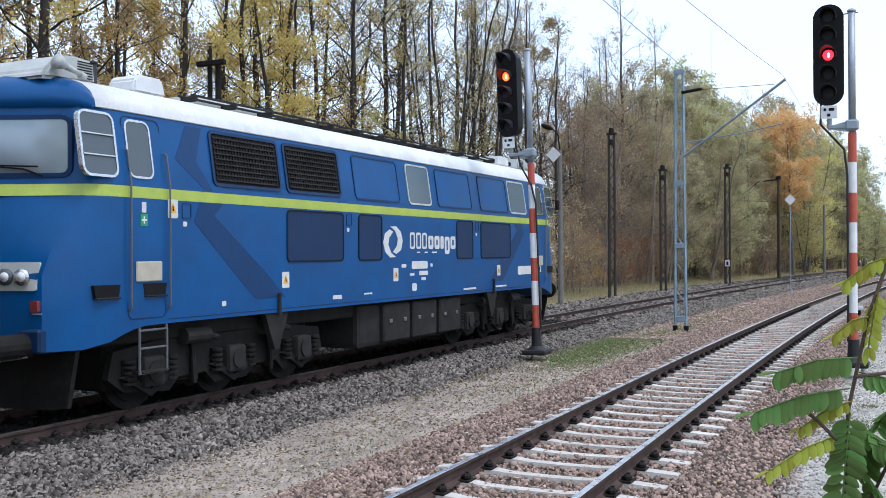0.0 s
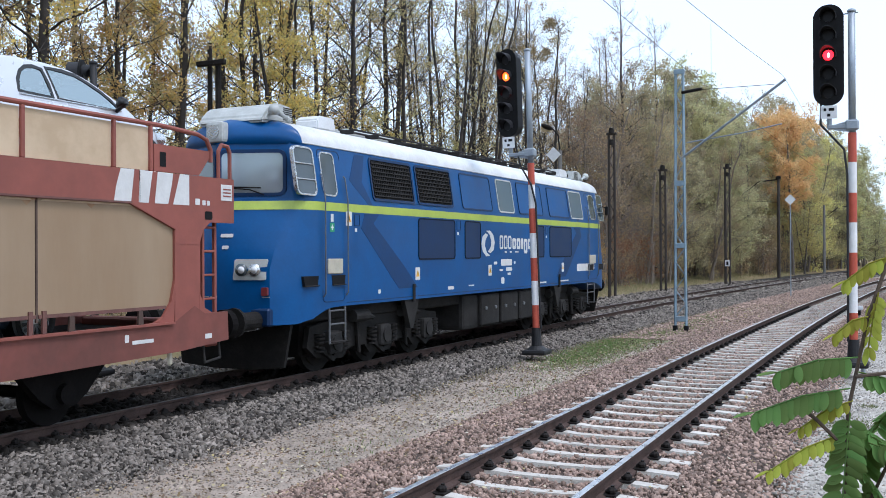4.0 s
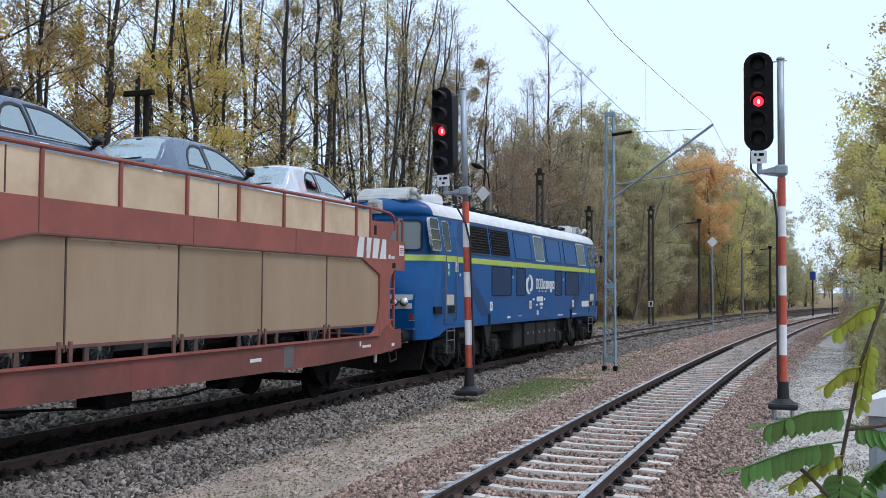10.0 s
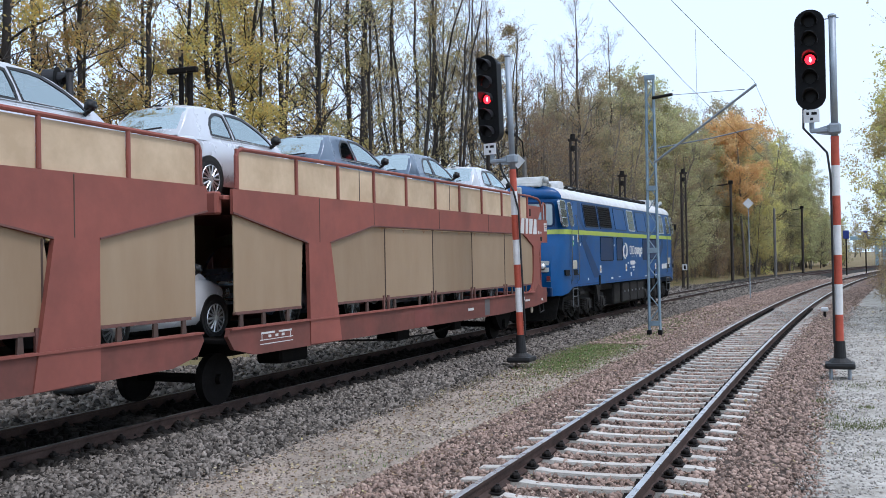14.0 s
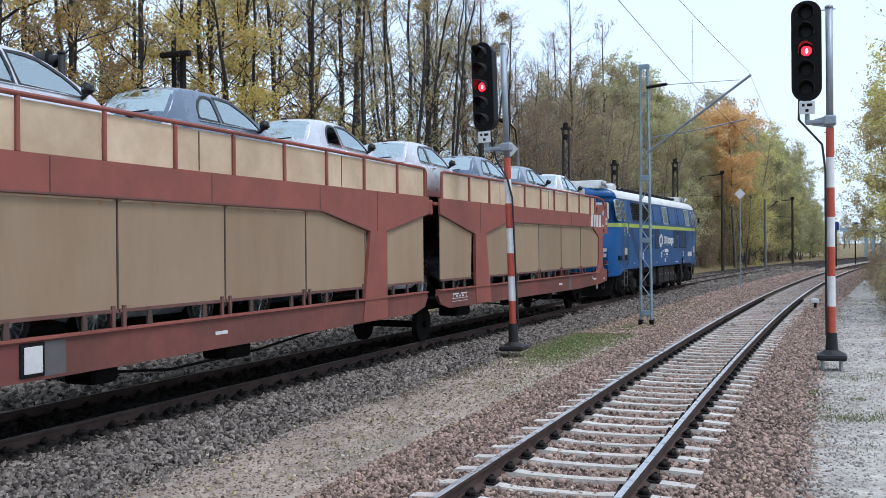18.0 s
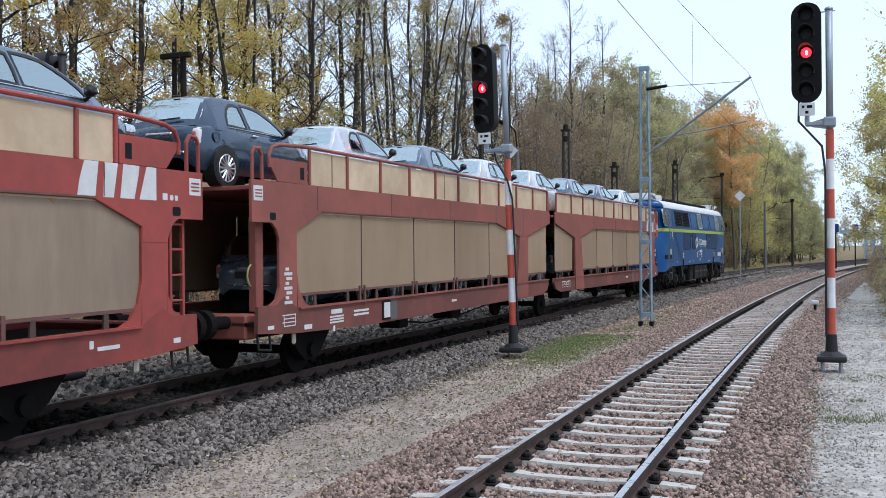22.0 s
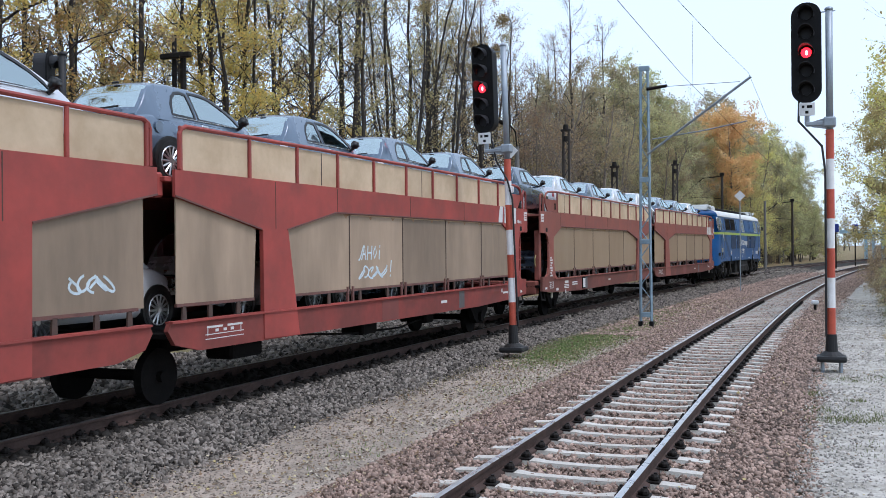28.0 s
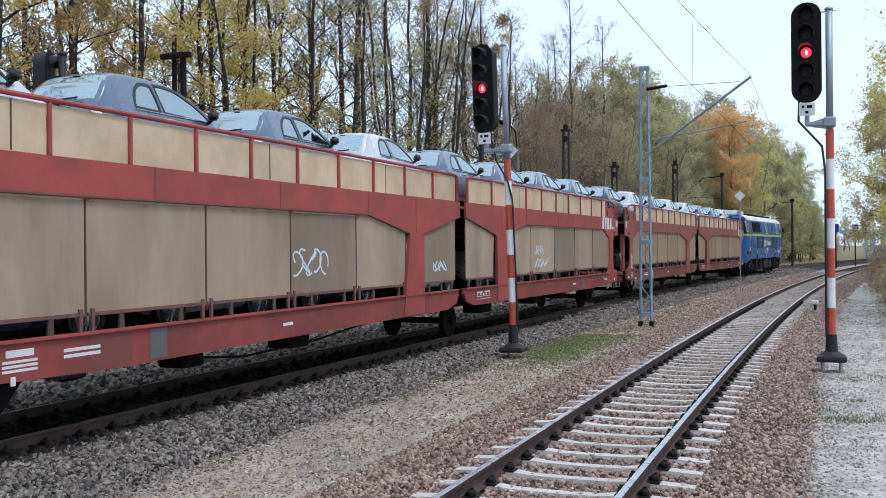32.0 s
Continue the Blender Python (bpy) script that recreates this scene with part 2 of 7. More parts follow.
def strip(name, profile, ys, material, centre):
    """A cross-section of (x, z) swept along the track."""
    bm = bmesh.new()
    rows = []
    for i, y in enumerate(ys):
        dx = centre + swing(centre, y)
        rows.append([bm.verts.new((dx + x + 0.05 * noise.noise((y * 0.9, x, 1)), y, z + 0.02 * noise.noise((x * 3, y * 3, 2)))) for x, z in profile])
    for a, b in zip(rows, rows[1:]):
        for i in range(len(profile) - 1):
            bm.faces.new((a[i], a[i + 1], b[i + 1], b[i]))
    return link(name, bm, material, True)


YS = [-30, -20, -14] + [-10 + 0.8 * i for i in range(100)] + [72, 76, 80, 86, 92, 100, 110, 120, 135, 150, 170, 190, 210, 240]
tagged(strip("ballast_near", [(-2.9, -0.5), (-2.45, -0.33), (-1.75, -0.21), (-1.32, -0.2), (-1.1, -0.21), (-0.45, -0.215), (0, -0.225), (0.45, -0.215), (1.1, -0.21), (1.32, -0.2), (1.7, -0.22), (2.1, -0.34), (2.6, -0.5)], YS, M_ballast, 0.0), "brown crushed-stone ballast bed of the near track, darkened for shade between the stones", "ballast", kind="structure")
tagged(strip("ballast_far", [(-6.2, -0.7), (-4.9, -0.3), (-3.4, -0.27), (-2.6, -0.25), (-1.9, -0.2), (-1.3, -0.19), (0, -0.2), (1.3, -0.19), (1.9, -0.2), (2.35, -0.3), (2.75, -0.42), (3.1, -0.6)], YS, M_ballast_grey, FAR_TRACK_X), "grey crushed-stone ballast bed under the train, darkened for shade between the stones", "ballast", kind="structure")
soil_path = tagged(strip("soil_path", [(-5.0, -0.5), (-4.5, -0.352), (-3.4, -0.342), (-2.4, -0.345), (-2.1, -0.5)], YS, M_soil, 0.0), "trodden pale-brown soil path between the tracks", "path", kind="structure")
tagged(strip("sand_path", [(2.05, -0.5), (2.3, -0.335), (3.0, -0.325), (3.9, -0.33), (4.6, -0.5)], YS, M_sand, 0.0), "pale sandy path beside the near track", "path", kind="structure")


def rail_mesh(name, centre, ys, material, profile):
    bm = bmesh.new()
    rows = []
    for y in ys:
        rows.append([bm.verts.new((centre + swing(centre, y) + x, y, z)) for x, z in profile])
    n = len(profile)
    for a, b in zip(rows, rows[1:]):
        for i in range(n):
            bm.faces.new((a[i], a[(i + 1) % n], b[(i + 1) % n], b[i]))
    bm.faces.new(rows[0])
    bm.faces.new(rows[-1][::-1])
    return bm


RY = [-30, -15] + [-10 + 2.0 * i for i in range(60)] + [115, 120, 130, 140, 155, 170, 185, 200, 220]
BODY = [(-0.075, -0.172), (0.075, -0.172), (0.07, -0.155), (0.012, -0.13), (0.012, -0.045), (0.035, -0.035), (0.036, -0.004), (-0.036, -0.004), (-0.035, -0.035), (-0.012, -0.045), (-0.012, -0.13), (-0.07, -0.155)]
HEAD = [(-0.034, -0.006), (0.034, -0.006), (0.03, 0.0), (-0.03, 0.0)]


def sleeper_shape():
    bm = bmesh.new()
    prof = [(-1.25, -0.175), (-0.95, -0.158), (-0.55, -0.158), (-0.42, -0.172), (0, -0.178), (0.42, -0.172), (0.55, -0.158), (0.95, -0.158), (1.25, -0.175)]
    rows = []
    for x, z in prof:
        w = 0.08 if abs(x) > 0.45 else 0.064
        rows.append([bm.verts.new(p) for p in ((x, -w, z), (x, w, z), (x, w + 0.03, z - 0.14), (x, -w - 0.03, z - 0.14))])
    for a, b in zip(rows, rows[1:]):
        for i in range(4):
            bm.faces.new((a[i], a[(i + 1) % 4], b[(i + 1) % 4], b[i]))
    bm.faces.new(rows[0])
    bm.faces.new(rows[-1][::-1])
    return bm


def clip_shape():
    """A rail clip: its plate, coil and bolt."""
    bm = bmesh.new()
    rbox(bm, (0, 0, -0.148), (0.14, 0.17, 0.022), 0.005)
    bmesh.ops.create_uvsphere(bm, u_segments=8, v_segments=5, radius=0.058, matrix=pose(0.012, 0, -0.112) @ Matrix.Diagonal((0.85, 1.0, 0.72, 1)))
    rod(bm, (0.02, 0, -0.1), (0.02, 0, -0.06), 0.02, n=6)
    rod(bm, (0.02, 0.0, -0.1), (-0.045, 0.0, -0.128), 0.022, n=6)
    return bm


seeds_of = {}


def track(name, centre, y0, y1, step, detail_to, label, material):
    t = tagged(empty(name), label, "railway track", kind="structure")
    for side in (-0.7525, 0.7525):
        r = part("rail", rail_mesh("rail", centre + side, RY, M_railside, BODY), M_railside, t, "rusty steel rail")
        part("rail_head", rail_mesh("rail_head", centre + side, RY, M_railhead, HEAD), M_railhead if centre > -1 else M_railhead_shaded, r, "polished running surface of the rail")
    y, i = y0, 0
    while y < y1:
        m = pose(centre + swing(centre, y), y, 0.004 * math.sin(i * 1.7), 0, 0, -math.degrees(slope(y)) + 0.5 * math.sin(i * 2.3))
        if name not in seeds_of:
            s = seeds_of[name] = part("sleeper", sleeper_shape(), material, t)
            s.matrix_basis = m
        else:
            s = again(seeds_of[name], t, m)
        if y < detail_to:
            for x, turn in ((-0.845, 180), (-0.66, 0), (0.66, 180), (0.845, 0)):
                cm = pose(x, 0, 0, 0, 0, turn)
                if "clip" not in seeds_of:
                    seeds_of["clip"] = part("rail_clip", clip_shape(), M_iron, s)
                    seeds_of["clip"].matrix_basis = cm
                else:
                    again(seeds_of["clip"], s, cm)
        y += step
        i += 1
    return t


track("track_near", 0.0, -21.0, 82, 0.6, 34, "empty near track with rusty rails on pale concrete sleepers", M_concrete)
# The far sleepers carry the train's shadow in their colour.
track("track_far", FAR_TRACK_X, -22.8, 92, 0.6, 14, "far track that carries the train, sleepers darkened for its shadow", M_sleeper_shaded)


M_clod = stuff("soil_clods", (0.33, 0.28, 0.235), 0.95, vary=0.3, scale=3, fine=50, bump=0.3, island=0.45)
M_sand_stone = stuff("pale_gravel", (0.42, 0.39, 0.35), 0.9, vary=0.3, scale=3, fine=50, bump=0.3, island=0.5)


def scatter_stones(name, material, count, xr, yr, centre, height, size, seed, label):
    rng = np.random.default_rng(seed)
    base = np.array([(-1, -1, -1), (1, -1, -1), (1, 1, -1), (-1, 1, -1), (-0.75, -0.8, 1), (0.85, -0.6, 1), (0.6, 0.8, 1), (-0.8, 0.65, 1)], float)
    quad = np.array([(0, 3, 2, 1), (4, 5, 6, 7), (0, 1, 5, 4), (1, 2, 6, 5), (2, 3, 7, 6), (3, 0, 4, 7)])
    u = rng.random(count)
    y = yr[0] + (yr[1] - yr[0]) * u ** 1.7
    x = xr[0] + (xr[1] - xr[0]) * rng.random(count) + rng.normal(0, 0.07, count)
    z = np.array([height(a) for a in x])
    bx = np.array([swing(centre, a) for a in y])
    far = 1 + 0.9 * (np.maximum(y + 4, 0) / 90) ** 2
    sc = size * (0.6 + 0.9 * rng.random((count, 1))) * (0.35 + 1.25 * rng.random((count, 3))) * far[:, None]
    q = rng.normal(size=(count, 4))
    q /= np.linalg.norm(q, axis=1, keepdims=True)
    w, a, b, c = q.T
    rot = np.stack([1 - 2 * (b * b + c * c), 2 * (a * b - w * c), 2 * (a * c + w * b), 2 * (a * b + w * c), 1 - 2 * (a * a + c * c), 2 * (b * c - w * a), 2 * (a * c - w * b), 2 * (b * c + w * a), 1 - 2 * (a * a + b * b)], 1).reshape(-1, 3, 3)
    shape = (base[None] + rng.uniform(-0.42, 0.42, (count, 8, 3))) * sc[:, None, :]
    v = np.einsum("nij,nkj->nki", rot, shape) + np.stack([centre + bx + x, y, z + sc.mean(1) * 0.25], 1)[:, None, :]
    f = (quad[None] + 8 * np.arange(count)[:, None, None]).reshape(-1, 4)
    return tagged(new(name, cloud_mesh(name, v.reshape(-1, 3), f, material)), label, "ballast stones", kind="stuff")


def near_top(x):
    return float(np.interp(x, (-2.9, -2.45, -1.75, -1.35, -1.15, 0, 1.15, 1.35, 1.7, 2.1, 2.6), (-0.45, -0.33, -0.21, -0.196, -0.2, -0.215, -0.2, -0.196, -0.215, -0.34, -0.37)))


def far_top(x):
    return float(np.interp(x, (-5.2, -4.9, -3.4, -2.6, -1.9, 1.9, 2.35, 2.75, 3.1), (-0.36, -0.3, -0.26, -0.24, -0.2, -0.2, -0.3, -0.38, -0.38)))


scatter_stones("ballast_stones_near", M_stone_brown, 120000, (-2.62, 2.4), (-4, 85), 0.0, near_top, 0.0145, 5, "loose brown crushed stones of the near track")
scatter_stones("ballast_stones_far", M_stone_grey, 84000, (1.12, 2.92), (-4.5, 95), FAR_TRACK_X, far_top, 0.0178, 6, "loose grey crushed stones along the far track")
scatter_stones("ballast_stones_behind", M_stone_grey, 24000, (-4.9, -1.1), (-4.5, 70), FAR_TRACK_X, far_top, 0.032, 7, "loose grey crushed stones beyond the train")
# Black stones paint the shadow under the train.
scatter_stones("ballast_stones_oily", M_bed_shaded, 9000, (-1.1, 1.12), (-4.5, 25), FAR_TRACK_X, far_top, 0.034, 9, "stones between the rails, blackened for the train's shadow")
scatter_stones("ballast_stones_beyond", M_stone_grey, 9000, (-1.1, 1.12), (23, 95), FAR_TRACK_X, far_top, 0.034, 13, "loose grey stones between the rails ahead of the train")
scatter_stones("gravel_between_tracks", M_stone_brown, 14000, (-4.3, -2.5), (19, 85), 0.0, lambda x: -0.345, 0.02, 14, "brown gravel between the tracks further on")
scatter_stones("path_gravel", M_sand_stone, 22000, (2.1, 4.3), (-3, 40), 0.0, lambda x: -0.332, 0.0095, 12, "pale gravel on the sandy path")
scatter_stones("path_pebbles", M_clod, 9000, (-4.5, -2.5), (-3, 26), 0.0, lambda x: -0.346, 0.0085, 8, "small pebbles on the trodden path")


scatter_stones("ballast_stones_rear", M_stone_brown, 9000, (-2.6, 2.3), (-22, -3), 0.0, near_top, 0.022, 15, "loose brown crushed stones behind the sapling")
scatter_stones("ballast_stones_far_rear", M_stone_grey, 9000, (-4.5, 2.9), (-22, -4), FAR_TRACK_X, far_top, 0.028, 16, "loose grey crushed stones of the far track")


# the bed between the far rails, with the train's shadow painted into its colour
tagged(strip("ballast_oily", [(-1.12, -0.195), (-0.6, -0.18), (0, -0.185), (0.6, -0.18), (1.14, -0.19)], [y for y in YS if y < 26], M_bed_shaded, FAR_TRACK_X), "bed between the rails, blackened for the train's shadow", "ballast", kind="structure")
M_grass = leaf_stuff("grass_blades", [(0.13, 0.21, 0.06), (0.18, 0.25, 0.075), (0.28, 0.26, 0.14), (0.11, 0.18, 0.055), (0.23, 0.27, 0.1)], 0.3)
M_litter = leaf_stuff("fallen_leaves", [(0.16, 0.12, 0.09), (0.22, 0.16, 0.11), (0.3, 0.2, 0.12), (0.12, 0.09, 0.07), (0.26, 0.22, 0.18), (0.2, 0.13, 0.08), (0.5, 0.42, 0.2), (0.6, 0.55, 0.45)], 0.1)


def blades(name, areas, seed, label, high=(0.05, 0.14), material=None):
    """Grass: areas of (count, x, y, spread in x, spread in y)."""
    rng = np.random.default_rng(seed)
    out = []
    for count, x, y, sx, sy in areas:
        p = np.stack([x + sx * rng.normal(size=count), y + sy * rng.normal(size=count), np.zeros(count)], 1)
        p[:, 2] = [rise(a, b) + 0.01 for a, b in p[:, :2]]
        h = high[0] + (high[1] - high[0]) * rng.random((count, 1))
        a = rng.random(count) * 2 * np.pi
        d = np.stack([np.cos(a), np.sin(a), np.zeros(count)], 1) * 0.008
        tip = p + np.concatenate([rng.normal(0, 0.4, (count, 2)) * h, h], 1)
        out.append(np.stack([p - d, p + d, tip], 1))
    v = np.concatenate(out).reshape(-1, 3)
    return tagged(new(name, cloud_mesh(name, v, np.arange(len(v)).reshape(-1, 3), material or M_grass)), label, "grass", kind="stuff")


M_dull_grass = leaf_stuff("withered_grass", [(0.2, 0.19, 0.1), (0.28, 0.24, 0.14), (0.33, 0.26, 0.17), (0.17, 0.17, 0.09), (0.24, 0.2, 0.12)], 0.3)
blades("grass_between_tracks", [(9000, -3.5, 14.6, 0.42, 1.4), (7000, -3.7, 17.2, 0.5, 1.2), (6000, -3.3, 20.0, 0.36, 1.4), (4000, -3.0, 22.5, 0.3, 1.6), (1500, -3.2, 31, 0.3, 2.5), (500, -2.9, 8.5, 0.3, 1.6), (160, -3.0, 2.6, 0.3, 0.6), (4500, -3.2, 27, 0.32, 3), (900, -3.3, 12.5, 0.4, 0.8)], 21, "green grass patch between the tracks", (0.02, 0.075))
blades("grass_by_path", [(900, 2.8, 6.5, 0.3, 0.2), (700, 3.3, 6.9, 0.35, 0.3), (250, 2.4, 7.4, 0.2, 0.3), (500, 2.9, 11, 0.3, 0.3), (400, 3.5, 11.6, 0.3, 0.5), (120, 3.0, 4.4, 0.2, 0.3), (250, 2.2, 9, 0.1, 0.15), (200, 2.9, 8.4, 0.08, 0.08), (3000, 4.6, 20, 0.35, 6), (3000, 5.0, 34, 0.4, 8)], 22, "sparse green weeds along the sandy path", (0.02, 0.08))
blades("grass_bank", [(8000, -13.2, 34, 0.7, 14), (9000, -12.2, 60, 1.0, 16), (9000, -10.6, 85, 1.2, 14), (7000, -8, 110, 1.2, 14)], 23, "dull grass on the bank before the wood", (0.08, 0.28), M_dull_grass)
blades("weeds_beside_ballast", [(2600, -4.55, 17, 0.28, 3.0), (2600, -4.3, 25, 0.3, 4.0), (1800, -3.9, 36, 0.3, 5.0), (500, -4.4, 9, 0.22, 2.0)], 24, "sparse withered weeds beside the grey ballast", (0.02, 0.09), M_dull_grass)


def litter():
    rng = np.random.default_rng(31)
    n = 26000
    y = -3 + 42 * rng.random(n) ** 1.5
    x = np.where(rng.random(n) < 0.72, -3.3 + 0.62 * rng.normal(size=n), -4.6 + 8.8 * rng.random(n))
    z = np.array([max(near_top(a) if -2.7 < a < 2.3 else -0.35, -0.35) for a in x]) + 0.035
    p = np.stack([x + np.array([bend(b) for b in y]), y, z], 1)
    a = rng.random(n) * 2 * np.pi
    s = (0.009 + 0.02 * rng.random((n, 1)) ** 2) * (1 + y[:, None] / 30)
    u = np.stack([np.cos(a), np.sin(a), rng.normal(0, 0.3, n)], 1) * s
    w = np.stack([-np.sin(a), np.cos(a), rng.normal(0, 0.3, n)], 1) * s * 0.7
    v = np.stack([p - u, p - w, p + u, p + w], 1).reshape(-1, 3)
    return tagged(new("fallen_leaves", cloud_mesh("fallen_leaves", v, np.arange(4 * n).reshape(-1, 4), M_litter)), "brown and yellow leaf litter scattered over path and ballast", "fallen leaves", kind="stuff")


litter()

# ---- signals, mast, poles ----
M_lens = pane("dark_lens", (0.02, 0.02, 0.022), 0.35)
M_lens.node_tree.nodes["Principled BSDF"].inputs["Specular IOR Level"].default_value = 0.12
M_core = glow("white_hot_lamp", (1.0, 0.3, 0.3), 7.0)
M_red_on = glow("lit_red_lens", (1.0, 0.012, 0.02), 5.0)
M_orange_on = glow("lit_orange_lens", (1.0, 0.07, 0.006), 6.0)
M_hood = stuff("signal_hood", (0.013, 0.014, 0.018), 0.6, 0, 0.3, 5, 40, 0.1)
M_label = stuff("enamel_label", (0.78, 0.79, 0.8), 0.4, 0, 0.1, 6, 40, 0.05)
M_cable = stuff("cable_rubber", (0.015, 0.015, 0.017), 0.6, 0, 0.2, 5, 40, 0.1)
M_castiron = stuff("tarred_foot", (0.013, 0.013, 0.014), 0.6, 0.1, 0.3, 6, 50, 0.2)
M_navyblue = stuff("signal_blue", (0.02, 0.05, 0.3), 0.5, 0, 0.2, 5, 40, 0.05)
MOVERS = []


LENS_COVERS = []


def signal(where, lean, head_dx, head_low, head_high, pole_top, stripes, foot_z, lit, turn, label, with_feet):
    """A colour-light signal on a striped pole; lit: which lamps, from the top, carry a lit lens."""
    s = tagged(empty("railway_signal", where @ pose(0, 0, 0, 0, lean, 0)), label, "signal", "railway signals")
    bm = bmesh.new()
    rod(bm, (0, 0, stripes[0]), (0, 0, pole_top), 0.068, n=16)
    bmesh.ops.create_uvsphere(bm, u_segments=14, v_segments=8, radius=0.085, matrix=pose(0, 0, pole_top) @ Matrix.Diagonal((1, 1, 0.6, 1)))
    part("pole_top", bm, M_steelgrey, s, "grey painted upper pole", True)
    for i, (a, b) in enumerate(zip(stripes, stripes[1:])):
        bm = bmesh.new()
        rod(bm, (0, 0, b), (0, 0, a), 0.079, n=16, caps=False)
        part("pole_band", bm, M_white if i % 2 else M_red, s, "white painted pole band" if i % 2 else "red painted pole band", True)
    low = stripes[-1]
    bm = bmesh.new()
    rod(bm, (0, 0, foot_z + 0.12), (0, 0, low), 0.125, 0.1, n=16)
    rod(bm, (0, 0, foot_z + 0.2), (0, 0, foot_z + 0.12), 0.14, 0.24, n=16)
    rbox(bm, (0, 0, foot_z + 0.06), (0.56, 0.56, 0.12), 0.05, 2)
    part("foot", bm, M_castiron, s, "tarred cast-iron pole foot")
    if with_feet:
        for dx in (-0.17, 0.17):
            for dy in (-0.17, 0.17):
                bm = bmesh.new()
                rod(bm, (dx, dy, foot_z - 0.2), (dx, dy, foot_z + 0.02), 0.035, n=8)
                part("anchor_bolt", bm, M_steelgrey, s)
    # the head, its long face turned to the track
    h = empty("head")
    h.parent = s
    h.matrix_basis = pose(head_dx, 0, 0, 0, 0, turn)
    half, mid = 0.285, (head_low + head_high) / 2
    tall = (head_high - head_low) / 2
    bm = bmesh.new()
    plate(bm, [(p[0], p[1]) for p in round_rect(-half, half, head_low, head_high, half * 0.96, 8)], -0.06, -0.035, "y")
    part("background_plate", bm, M_black, h, "black oval background plate")
    bm = bmesh.new()
    plate(bm, [(p[0], p[1]) for p in round_rect(-half * 0.86, half * 0.86, head_low + 0.05, head_high - 0.05, half * 0.8, 8)], -0.032, 0.2, "y")
    part("lamp_case", bm, M_hood, h, "black lamp case")
    n = 5
    for i in range(n):
        z = head_high - tall * 2 * (i + 0.5) / n * 0.94 - tall * 0.06
        bm = bmesh.new()
        rod(bm, (0, -0.075, z), (0, -0.055, z), 0.1, n=20)
        ln = part("lens", bm, lit.get(i, M_lens), h, "lit signal lens" if i in lit else "unlit dark lens")
        if i in lit:
            bm = bmesh.new()
            bmesh.ops.create_uvsphere(bm, u_segments=10, v_segments=6, radius=0.036, matrix=pose(0.006, -0.075, z - 0.005) @ Matrix.Diagonal((0.75, 0.2, 1.4, 1)))
            part("filament", bm, M_core, ln, "white-hot lamp filament", True)
        bm = bmesh.new()
        for k in range(13):
            a0, a1 = radians(-20 + 220 * k / 13), radians(-20 + 220 * (k + 1) / 13)
            deep0, deep1 = 0.1 + 0.2 * max(math.sin(a0), 0), 0.1 + 0.2 * max(math.sin(a1), 0)
            c0, s0, c1, s1 = math.cos(a0), math.sin(a0), math.cos(a1), math.sin(a1)
            r = 0.145
            q = [(r * c0, -0.06, z + r * s0), (r * c1, -0.06, z + r * s1), (r * c1, -0.06 - deep1, z + r * s1), (r * c0, -0.06 - deep0, z + r * s0)]
            o = [((r + 0.012) * p[0] / r, p[1], z + (p[2] - z) * (r + 0.012) / r) for p in q]
            a = [bm.verts.new(p) for p in q]
            b = [bm.verts.new(p) for p in o]
            bm.faces.new(a)
            bm.faces.new(b[::-1])
            bm.faces.new((a[2], a[3], b[3], b[2]))
        bmesh.ops.remove_doubles(bm, verts=bm.verts, dist=0.0005)
        part("hood", bm, M_hood, h, "black sun hood")
    # Both lenses always glow; this added disc, no real part, hides one.
    if len(lit) > 1:
        step = tall * 2 / n * 0.94
        bm = bmesh.new()
        rod(bm, (0, -0.088, 0), (0, -0.08, 0), 0.128, n=20)
        sh = part("lamp_shutter", bm, M_lens, h, "added dark disc over the lens that should be out")
        z2 = head_high - tall * 2 * 2.5 / n * 0.94 - tall * 0.06
        LENS_COVERS.append((sh, z2, z2 + step))
    # bracket, label and cable
    bz = head_low - 0.42
    bm = bmesh.new()
    rbox(bm, (head_dx * 0.45, 0, bz), (abs(head_dx) + 0.12, 0.1, 0.09), 0.02)
    rbox(bm, (0, 0, bz + 0.02), (0.24, 0.22, 0.2), 0.03)
    plate(bm, [(0.0, bz - 0.12), (0.0, bz + 0.13), (head_dx * 0.8, bz + 0.04), (head_dx * 0.8, bz - 0.06)], -0.02, 0.02, "y")
    part("bracket", bm, M_steelgrey, s, "grey steel bracket")
    bm = bmesh.new()
    rod(bm, (head_dx, 0.05, head_low + 0.02), (head_dx, 0.05, bz), 0.05, n=10)
    part("head_stem", bm, M_steelgrey, s)
    bm = bmesh.new()
    rod(bm, (head_dx + 0.2, 0.04, head_high - 0.2), (0.12, 0.0, head_high - 0.2), 0.012, n=6)
    part("head_stay", bm, M_steelgrey, s)
    bm = bmesh.new()
    rbox(bm, (head_dx, -0.09, head_low - 0.13), (0.3, 0.012, 0.26), 0.01)
    lab = part("label_plate", bm, M_label, s, "white enamel signal number plate")
    for k, (w, dz, dx) in enumerate(((0.05, 0.05, -0.07), (0.1, 0.05, 0.05), (0.06, -0.06, 0.0))):
        bm = bmesh.new()
        box(bm, (head_dx + dx, -0.099, head_low - 0.13 + dz), (w, 0.006, 0.055))
        part("label_mark", bm, M_black, lab)
    bm = bmesh.new()
